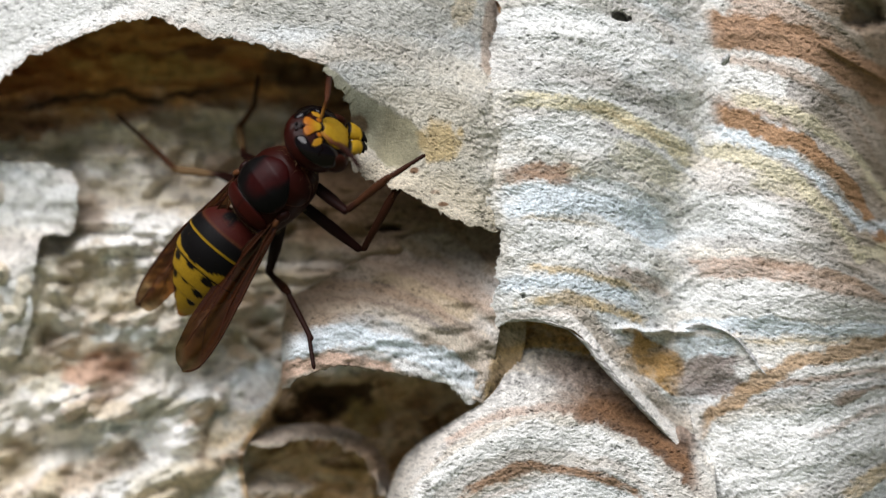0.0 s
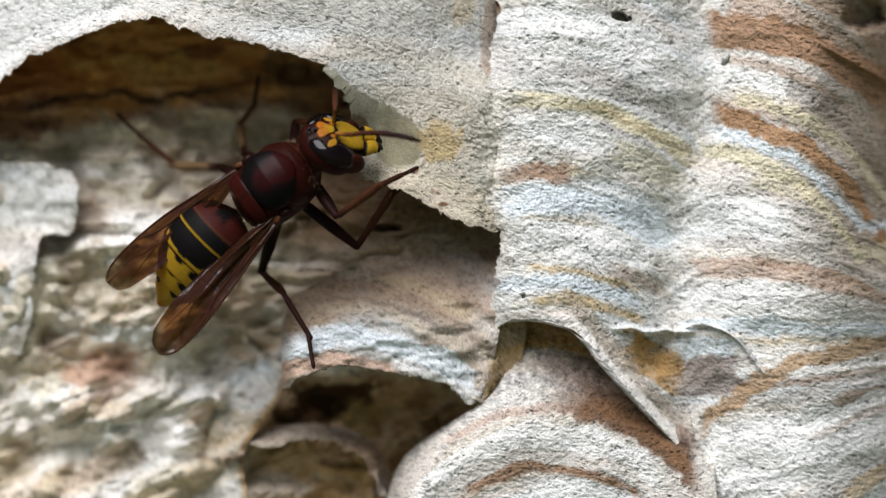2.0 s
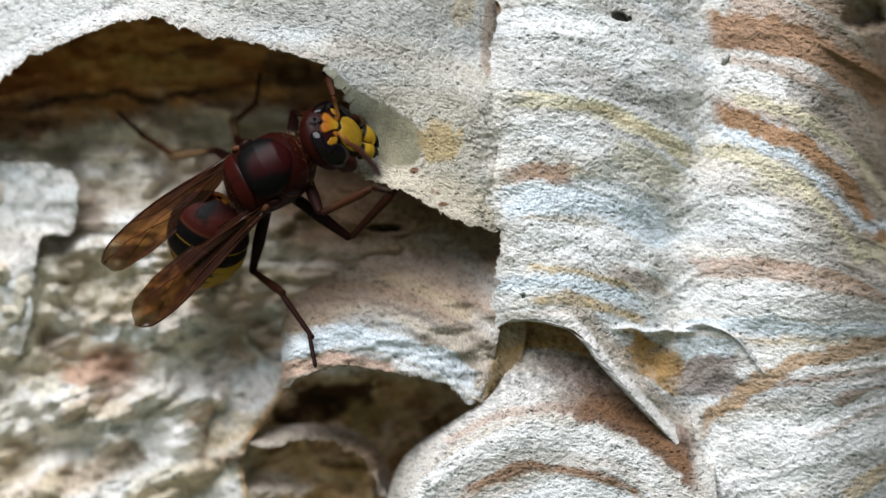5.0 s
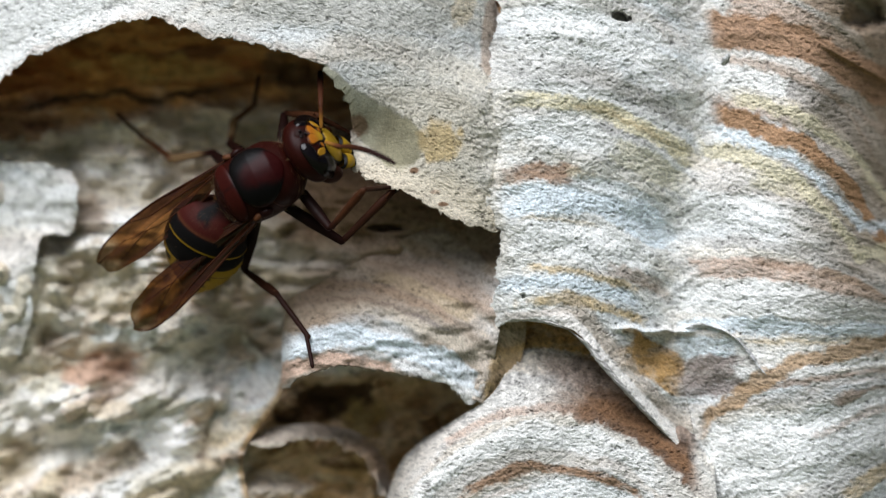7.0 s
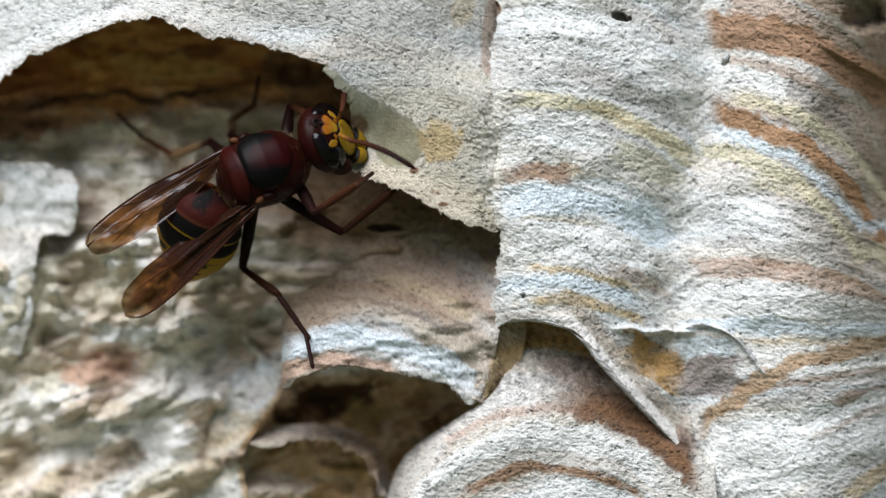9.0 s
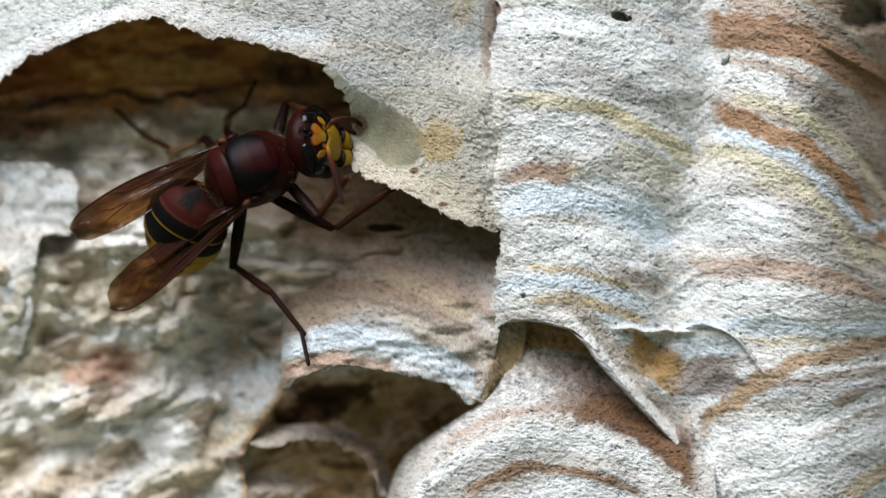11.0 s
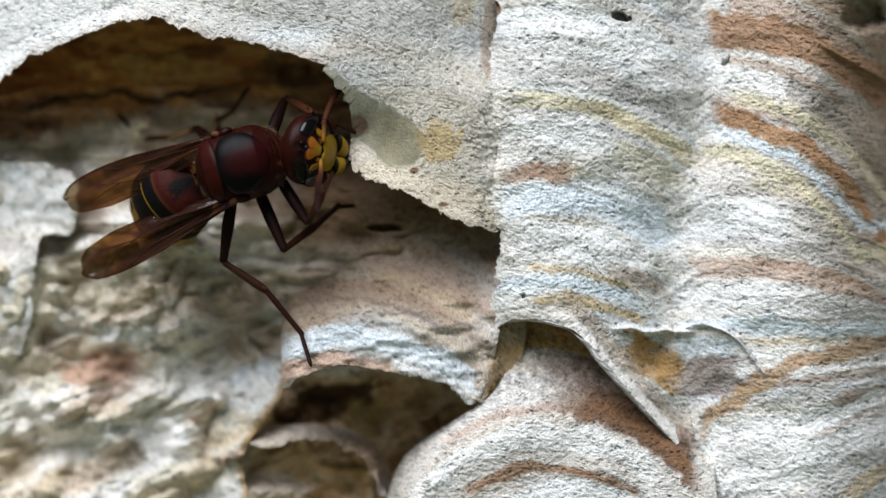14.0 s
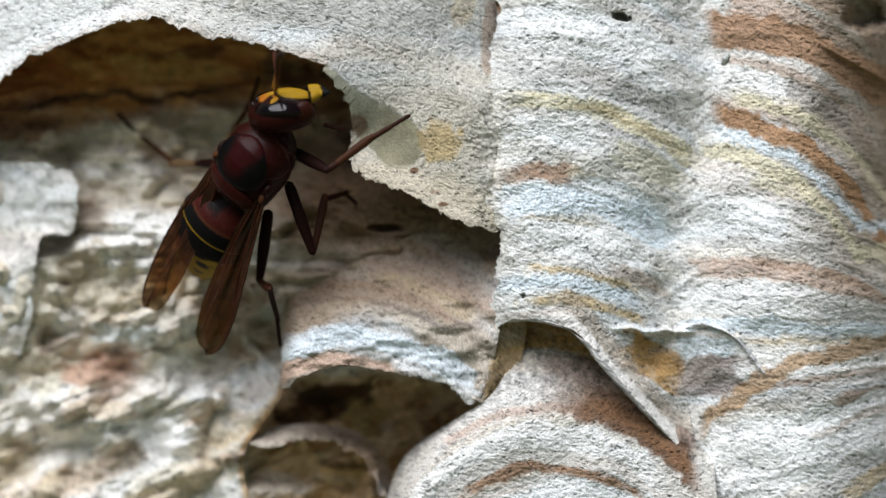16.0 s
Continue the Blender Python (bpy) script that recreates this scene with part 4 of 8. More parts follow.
def build_abdomen():
    xs, rs = np.array(GASTER).T
    co, x, th = loft([(a, -0.018 * a * a - 0.1, 0.9 * b, 0.82 * b) for a, b in GASTER], 50, 40)
    ab = grid_part("abdomen", co, mixed(ORANGE, BLACK, 0.4 + 0 * x), CUTICLE, hornet, "abdomen banded red-brown, black and yellow", close_u=True)

    def ring(name, x0, x1, tone, label):
        rows, cols = 26, 64
        t = np.linspace(0, 1, rows)
        x = x0 + (x1 - x0) * t
        st = np.c_[xs, rs]
        r = curve_rows(st, np.interp(x, xs, np.arange(len(xs))))[:, 1]
        r = r + 0.10 * t - 0.05 * (1 - t)
        r[-1] -= 0.12
        th = np.linspace(0, 2 * np.pi, cols, endpoint=False)
        X = np.repeat(x[:, None], cols, 1)
        sag = -0.018 * x ** 2
        co = np.stack([X + 0.1 * np.cos(th) * t[:, None], r[:, None] * np.sin(th), sag[:, None] + 0.9 * r[:, None] * np.cos(th)], -1)
        T = np.broadcast_to(t[:, None], X.shape)
        A = np.broadcast_to(np.where(th > np.pi, th - 2 * np.pi, th), X.shape)
        grid_part(name, co, tone(T, A, X), VELVET, ab, label, close_u=True)

    def first(t, a, x):
        col = mixed(MAROON, (0.042, 0.0064, 0.0042), smooth(0.10, 0.24, t))
        col = mixed(col, BLACK, smooth(0.60, 0.64, t + 0.02 * layers(a * 3, t * 3, 920)))
        col = mixed(col, BLACK, smooth(0.85, 0.55, np.hypot(a / 0.55, t / 0.52) + 0.12 * layers(a * 4, t * 5, 922, 3)))
        col = mixed(col, TAN, 0.5 * np.exp(-((t - 0.59) / 0.03) ** 2))
        return mixed(col, YELLOW, smooth(0.93, 0.945, t))

    def second(t, a, x):
        edge = 0.82 - 0.20 * smooth(0.50, 0.85, np.abs(a)) + 0.10 * smooth(0.24, 0.08, np.abs(a)) - 0.22 * smooth(1.0, 1.7, np.abs(a)) + 0.025 * layers(a * 4, t * 2, 921)
        return mixed(BLACK, YELLOW, smooth(edge, edge + 0.04, t))

    def spotted(seed, front):
        def tone(t, a, x):
            edge = front + 0.16 * smooth(0.25, 0.05, np.abs(a)) + 0.03 * layers(a * 4, t * 3, seed)
            col = mixed(BLACK, YELLOW, smooth(edge, edge + 0.06, t))
            spot = np.hypot((np.abs(a) - 0.62) / 0.24, (t - 0.36) / 0.22) + 0.15 * layers(a * 6, t * 6, seed + 1)
            return mixed(col, BLACK, smooth(1.05, 0.8, spot))
        return tone

    ring("first_tergite", 0.0, 3.75, first, "red-brown and black ring with a thin yellow edge")
    ring("second_tergite", 3.6, 6.1, second, "black ring with a scalloped yellow hind edge")
    ring("third_tergite", 5.95, 7.8, spotted(930, 0.16), "yellow ring with black spots")
    ring("fourth_tergite", 7.65, 9.1, spotted(940, 0.12), "yellow ring with black spots")
    ring("fifth_tergite", 8.85, 10.2, spotted(950, 0.08), "yellow ring")
    ring("last_tergite", 10.05, 11.25, lambda t, a, x: mixed(YELLOW, ORANGE, smooth(0.4, 1, t)), "yellow tip")
    rr = np.random.RandomState(8)
    roots, ways = [], []
    for k in range(260):
        x, th = (rr.uniform(0.4, 1.6), rr.normal(0, 0.5)) if k < 130 else (rr.uniform(1.0, 8), rr.uniform(-1.6, 1.6))
        r = np.interp(x, xs, rs)
        roots.append((x, r * math.sin(th), -0.018 * x * x + 0.9 * r * math.cos(th)))
        ways.append((0.6, math.sin(th), math.cos(th)))
    hair_part("abdomen_hair", roots, ways, 0.35, ab, 9, 0.006, (0.10, 0.055, 0.025))
    return ab


def ring_line(points, n):
    """n points round a smooth closed line that is the same on both sides of y = 0; points: (y, z) of one side from top to bottom."""
    p = np.array(list(points) + [(-y, z) for y, z in reversed(points) if y > 0.01], float)
    q = np.vstack([p, p, p])
    return curve_rows(q, len(p) + np.linspace(0, len(p), n, endpoint=False))


def face_x(y, z):
    return 1.75 * np.sqrt(np.clip(1 - (y / 2.95) ** 2 - ((z - 0.1) / (2.85 + 0.5 * smooth(0.7, -0.7, z))) ** 2, 0, 1))


def face_plate(name, parent, line, lift, tone, label, base=0.04, rows=16):
    """A thin bulging plate on the face inside a closed line; tone(y, z, rho) gives its colour."""
    middle = line.mean(0)
    rho = np.linspace(0, 1, rows)[:, None]
    y, z = (middle[k] + rho * (line[None, :, k] - middle[k]) for k in (0, 1))
    x = face_x(y, z) + base + lift * np.sqrt(np.clip(1 - rho ** 6, 0, 1)) - 0.2 * (rho > 0.99)
    return grid_part(name, np.stack([x, y, z], -1), tone(y, z, rho + 0 * y), CUTICLE, parent, label, close_u=True)


CLYPEUS = ((0, 0.22), (0.5, 0.38), (1.0, 0.30), (1.42, -0.15), (1.62, -0.85), (1.45, -1.6), (1.05, -2.2), (0.62, -2.5), (0.3, -2.3), (0, -2.25))
FRONS = ((0, 1.82), (0.42, 2.0), (0.95, 1.85), (1.05, 1.55), (0.62, 1.0), (0.38, 0.55), (0, 0.45))


def build_head():
    """Head: x out of the face, y to its left, z to the crown."""
    co, un = dome((0.0, 0, 0.1), (1.75, 3.0, 2.85), 60, 72)
    # deep temples behind the eyes, narrower jaw, a furrow down the brow
    co[..., 0] = np.where(co[..., 0] < 0, -1.55 * np.tanh(-co[..., 0] / 1.45) * 1.05, co[..., 0])
    y, z = co[..., 1], co[..., 2]
    co[..., 1] *= 1 - 0.12 * smooth(-0.5, -2.6, z)
    front = smooth(0.25, 0.5, un[..., 0])
    co[..., 0] -= 0.12 * front * np.exp(-(y / 0.18) ** 2) * smooth(0.8, 1.4, z) + 0.05 * layers(y * 1.5, z * 1.5, 906, 3) * front
    col = mixed(mixed(RED, (0.026, 0.0042, 0.003), smooth(-0.2, -0.8, un[..., 0]) + 0 * y), MAROON, front * smooth(0.6, 1.6, z) * 0.15)
    col = mixed(col, BLACK, front * np.exp(-(np.hypot(y / 0.5, (z - 2.25) / 0.4)) ** 2) * 0.8)
    col = mixed(col, BLACK, front * smooth(1.2, 0.5, z) * smooth(2.0, 1.5, np.abs(y)) * 0.85)
    head = grid_part("head", co, col, CUTICLE, hornet, "red-brown head with a yellow face", close_u=True)
    face_plate("frons", head, ring_line(FRONS, 56), 0.06,
               lambda y, z, r: mixed(mixed(YELLOW, ORANGE, smooth(0.7, 1.7, z + 0.25 * np.abs(y))), (0.03, 0.008, 0.004), np.clip(smooth(0.86, 0.97, r) + 0.6 * np.exp(-(y / 0.06) ** 2) * smooth(1.1, 1.7, z), 0, 1)), "orange-yellow forehead shield", 0.07)
    line = ring_line(CLYPEUS, 72)
    face_plate("clypeus_rim", head, line * np.array((1.1, 1.05)) + np.array((0, 0.03)), 0.02, lambda y, z, r: mixed(BLACK, MAROON, 0.2 + 0 * y), "black face plate edge", 0.10)
    face_plate("clypeus", head, line, 0.15,
               lambda y, z, r: mixed(mixed(YELLOW, (0.36, 0.17, 0.012), 0.5 * smooth(0.2, 1.0, layers(y * 2.5, z * 2.5, 908, 3))), BLACK, np.clip(smooth(0.95, 0.99, r) + smooth(-2.15, -2.4, z), 0, 1)), "yellow face plate", 0.12, 22)
    for side in (1, -1):
        # kidney-shaped eye wrapped round the side of the head, and the yellow mark in its notch
        rr_, pp = np.linspace(0, 1, 26)[:, None], np.linspace(0, 2 * np.pi, 56, endpoint=False)[None]
        a_, b_ = rr_ * np.sign(np.cos(pp)) * np.abs(np.cos(pp)) ** 0.7, rr_ * np.sign(np.sin(pp)) * np.abs(np.sin(pp)) ** 0.85
        wide = np.where(a_ < 0, 28 - 17 * np.exp(-((b_ - 0.28) / 0.24) ** 2), 23)
        al = np.radians(53 - 9 * b_ + wide * a_)
        be = np.radians(5 + 51 * b_)
        lift = 0.02 + 0.36 * np.sqrt(np.clip(1 - rr_ ** 3, 0, 1))
        co = np.stack([(1.75 + lift) * np.cos(al) * np.cos(be), side * (3.0 + lift) * np.sin(al) * np.cos(be), 0.1 + (2.85 + 0.4 * lift) * np.sin(be)], -1)
        grid_part("eye", co, mixed((0.0035, 0.002, 0.002), (0.012, 0.004, 0.003), smooth(0.2, -0.9, b_ + 0 * a_) * 0.6), EYE_SHELL, head, "dark glossy compound eye", close_u=True)
        mark = np.array(((1.0, 0.42), (1.35, 0.30), (1.75, 0.45), (2.05, 0.85), (1.95, 1.15), (1.55, 1.12), (1.2, 0.95)))
        q = curve_rows(np.vstack([mark, mark, mark]), 7 + np.linspace(0, 7, 36, endpoint=False)) * np.array((side, 1))
        face_plate("orbit_mark", head, q, 0.04, lambda y, z, r: mixed(mixed(YELLOW, ORANGE, 0.35 + 0 * y), MAROON, smooth(0.9, 1.0, r)), "yellow mark beside the eye", 0.06, 8)
        # socket of the antenna
        co, un = dome((1.62, side * 0.78, 0.62), (0.12, 0.34, 0.34), 10, 20)
        grid_part("antenna_socket", co, mixed(BLACK, ORANGE, smooth(0.5, 0.9, un[..., 0])), CUTICLE, head, close_u=True)
        # mandible: yellow base, black toothed end
        n = 30
        t = np.linspace(0, 1, n)[:, None]
        th = np.linspace(0, 2 * np.pi, 24, endpoint=False)[None]
        wide = np.interp(t, (0, 0.08, 0.3, 0.6, 0.85, 1), (0.55, 0.80, 0.78, 0.62, 0.44, 0.1))
        deep = np.interp(t, (0, 0.08, 0.3, 0.6, 0.85, 1), (0.35, 0.55, 0.52, 0.40, 0.25, 0.06))
        cx, cy, cz = 1.25 + 0.25 * np.sin(t * 2.6), side * (1.05 - 0.65 * t), -2.15 - 1.85 * t
        teeth = 0.13 * np.sin(t * 34) * smooth(0.45, 0.6, t)
        co = np.stack([cx + deep * np.cos(th), cy + (wide + teeth) * np.sin(th), cz + 0 * th], -1)
        grid_part("mandible", co, mixed(mixed(BLACK, YELLOW, smooth(0.08, 0.13, t + 0 * th)), BLACK, smooth(0.52, 0.66, t + 0.05 * np.sin(th * 2))), CUTICLE, head, "yellow mandible with black teeth", close_u=True)
        co, un = dome((0.4, side * 2.15, -1.5), (1.0, 0.6, 1.0), 14, 20)
        grid_part("cheek", co, mixed(RED, TAN, 0.12 + 0 * un[..., 0]), CUTICLE, head, close_u=True)
    for y, z in ((0, 2.05), (0.30, 2.42), (-0.30, 2.42)):
        co, un = dome((float(face_x(np.array(y), np.array(z))) + 0.02, y, z), (0.13, 0.15, 0.15), 10, 14)
        grid_part("ocellus", co, (0.008, 0.004, 0.004), EYE_SHELL, head, close_u=True)
    rr = np.random.RandomState(12)
    roots, ways = [], []
    for k in range(420):
        v = Vector(rr.normal(0, 1, 3)).normalized()
        if v.x < -0.2 or abs(v.y) < 0.2:
            roots.append((v.x * (1.7 if v.x > 0 else 2.1), v.y * 2.75, 0.1 + v.z * 2.75))
            ways.append(v)
    hair_part("head_hair", roots, ways, 0.42, head, 13, 0.007, (0.36, 0.25, 0.13))
    return head


def rod(name, parent, length, profile, tone, mat, label="", bend=0.0, cols=16, rows=34, rings=0, flat=0.8):
    """A limb piece along x from its joint; profile: (part of the length, radius)."""
    t = np.linspace(0, 1, rows)[:, None]
    th = np.linspace(0, 2 * np.pi, cols, endpoint=False)[None]
    r = np.interp(t, *np.array(profile).T)
    if rings:
        r = r * (1 - 0.22 * np.clip(np.cos(t * rings * 2 * np.pi), 0.6, 1) * (t > 0.02) + 0.1)
    r = r * np.sqrt(np.clip(1 - ((t - 0.5) * 2) ** 40, 0, 1) + 1e-4)
    co = np.stack([length * t + 0 * th, r * np.sin(th), bend * length * 4 * t * (1 - t) + flat * r * np.cos(th)], -1)
    ob = grid_part(name, co, tone(t + 0 * th) if callable(tone) else tone, mat, parent, label, close_u=True)
    return ob


def build_antenna(head):
    scape = rod("antenna_scape", head, 1.9, ((0, 0.12), (0.15, 0.17), (1, 0.22)), lambda t: mixed((0.24, 0.11, 0.02), (0.09, 0.03, 0.012), smooth(0.3, 0.9, t)), LEG_SHELL, "orange-yellow base of the antenna")
    whip = rod("antenna_flagellum", head, 6.6, ((0, 0.2), (0.1, 0.24), (0.5, 0.28), (0.9, 0.25), (1, 0.12)),
               lambda t: mixed((0.06, 0.02, 0.009), MAROON, smooth(0.0, 0.7, t)), LEG_SHELL, "brown jointed antenna whip", bend=0.09, rows=100, rings=11)
    return scape, whip


def build_leg(femur, tibia, tarsus, tip, pale):
    """Femur, tibia, first tarsal joint and the small joints with claws."""
    parts = [rod("femur", hornet, femur * 1.03, ((0, 0.36), (0.1, 0.52), (0.55, 0.55), (0.9, 0.38), (1, 0.34)), lambda t: mixed((0.011, 0.0045, 0.0035), MAROON, smooth(0.4, 1, t)), LEG_SHELL, "dark brown upper leg"),
             rod("tibia", hornet, tibia * 1.12, ((0, 0.26), (0.05, 0.31), (0.12, 0.29), (0.75, 0.41), (1, 0.28)), lambda t: mixed(mixed(MAROON, TAN, 0.12 + 0 * t), GOLD if pale > 0.9 else TAN, pale * smooth(0.1, 0.3, t)), LEG_SHELL, "reddish-brown shin"),
             rod("tarsus", hornet, tarsus * 1.2, ((0, 0.24), (0.2, 0.28), (1, 0.23)), lambda t: mixed(MAROON, TAN, pale * 0.7 + 0 * t), LEG_SHELL, "brown foot joint")]
    if tip:
        parts.append(rod("tarsus_tip", hornet, tip, ((0, 0.2), (0.9, 0.2), (1, 0.09)), lambda t: mixed(MAROON, TAN, pale * 0.3 + 0 * t), LEG_SHELL, "small foot joints with claws", rings=4, rows=60))
    rr = np.random.RandomState(int(femur * 100))
    roots = [(tibia * a, 0.35 * math.cos(b), 0.3 * math.sin(b)) for a, b in zip(rr.uniform(0.2, 1, 60), rr.uniform(0, 6.28, 60))]
    hair_part("leg_bristles", roots, [(0.8, r[1] * 2, r[2] * 2) for r in roots], 0.32, parts[1], 3, 0.012, TAN)
    spur = rod("tibial_spur", parts[1], 0.9, ((0, 0.09), (1, 0.02)), TAN, LEG_SHELL, cols=8, rows=8)
    spur.matrix_basis = pose(tibia * 0.95 / 1000, 0, 0.0002, 0, -35, 0)
    return parts


def build_wing(side):
    """Folded forewing over the hindwing: x from the root to the tip, y to the front edge."""
    n, m = 70, 17
    t = np.linspace(0, 1, n)[:, None]
    s = np.linspace(0, 1, m)[None]
    fore = np.interp(t, (0, 0.08, 0.3, 0.55, 0.8, 0.93, 0.98, 1), (0.2, 0.45, 0.80, 1.2, 1.4, 1.15, 0.65, 0.0))
    hind = np.interp(t, (0, 0.08, 0.25, 0.5, 0.75, 0.92, 0.98, 1), (-0.2, -0.6, -1.25, -1.8, -2.0, -1.65, -1.0, -0.1))
    y = (fore + (hind - fore) * s)
    x = 16.5 * t + 0 * s
    z = (0.26 * np.sin(s * 11 + t * 2.0) + 0.10 * np.sin(s * 23 - t * 9.0)) * smooth(0, 0.25, t) - 0.9 * s ** 2 * smooth(0, 0.5, t) + 0.25 * np.sin(t * 3.0)
    co = np.stack([x, side * y, z], -1)
    deep = smooth(0.55, 0.05, s) * smooth(1.0, 0.4, t)
    col = mixed((0.40, 0.185, 0.05), (0.09, 0.028, 0.014), deep)
    col = mixed(col, (0.16, 0.058, 0.02), 0.6 * smooth(0.5, 0.2, t + 0 * s))
    col = mixed(col, (0.60, 0.45, 0.26), smooth(0.86, 0.95, t + 0.04 * np.sin(s * 9)))
    # sheen along the pleats painted in as lighter and darker streaks
    col = col * (0.78 + 0.30 * np.sin(s * 23 - t * 9.0) * smooth(0.95, 0.5, t))[..., None]
    wing = grid_part("wing", co, col, MEMBRANE, hornet, "smoky amber folded wing")

    def vein(pts, r):
        p = np.array([(a, b, 0) for a, b in pts], float)
        k = np.linspace(0, len(p) - 1, 40)
        c = curve_rows(p, k)
        tt = c[:, 0] / 16.5
        ss = np.clip((c[:, 1] - np.interp(tt, t[:, 0], fore[:, 0])) / (np.interp(tt, t[:, 0], hind[:, 0]) - np.interp(tt, t[:, 0], fore[:, 0])), 0, 1)
        c[:, 2] = (0.26 * np.sin(ss * 11 + tt * 2.0) + 0.10 * np.sin(ss * 23 - tt * 9.0)) * smooth(0, 0.25, tt) - 0.9 * ss ** 2 * smooth(0, 0.5, tt) + 0.25 * np.sin(tt * 3.0) + 0.03
        th = np.linspace(0, 2 * np.pi, 8, endpoint=False)
        rr = r * np.interp(k, (0, len(p) - 1), (1, 0.6))[:, None]
        co = np.stack([c[:, :1] + 0 * th, side * (c[:, 1:2] + rr * np.cos(th)), c[:, 2:] + rr * np.sin(th)], -1)
        grid_part("wing_vein", co, (0.045, 0.016, 0.008), LEG_SHELL, wing, close_u=True)
    vein([(0, 0.12), (1.5, 0.45), (5, 0.80), (9, 1.18), (12.5, 1.36), (15.2, 1.08), (16.3, 0.25)], 0.12)
    vein([(0, 0), (2, 0.05), (5, 0.25), (9, 0.5), (12, 1.1)], 0.10)
    vein([(0.3, -0.1), (3, -0.5), (6.5, -0.9), (10.5, -0.7), (13.5, 0.3), (14.5, 0.9)], 0.05)
    vein([(6.5, -0.9), (8, -0.2), (9, 0.5)], 0.04)
    vein([(10.5, -0.7), (10.6, 0.0), (11, 0.8)], 0.04)
    vein([(0.3, -0.15), (4, -1.0), (8, -1.4), (12.5, -1.5)], 0.04)
    vein([(10.5, -0.7), (12.4, -0.9), (14.4, -1.0)], 0.05)
    return wing


build_thorax()
abdomen = build_abdomen()
head = build_head()
head.scale = (1.05, 1.05, 1.05)
antennae = [build_antenna(head) for _ in range(2)]
LEG_SIZES = ((4.9, 4.6, 2.2, 2.2, 0.4), (6.8, 5.8, 2.5, 2.9, 0.1), (7.0, 4.4, 4.4, 3.5, 0.1))
# left middle and hind shins coloured paler to make up for their shade
legs = [build_leg(*LEG_SIZES[k // 2][:4], 1.0 if k in (2, 4) else LEG_SIZES[k // 2][4]) for k in range(6)]
wings = [build_wing(-1), build_wing(1)]


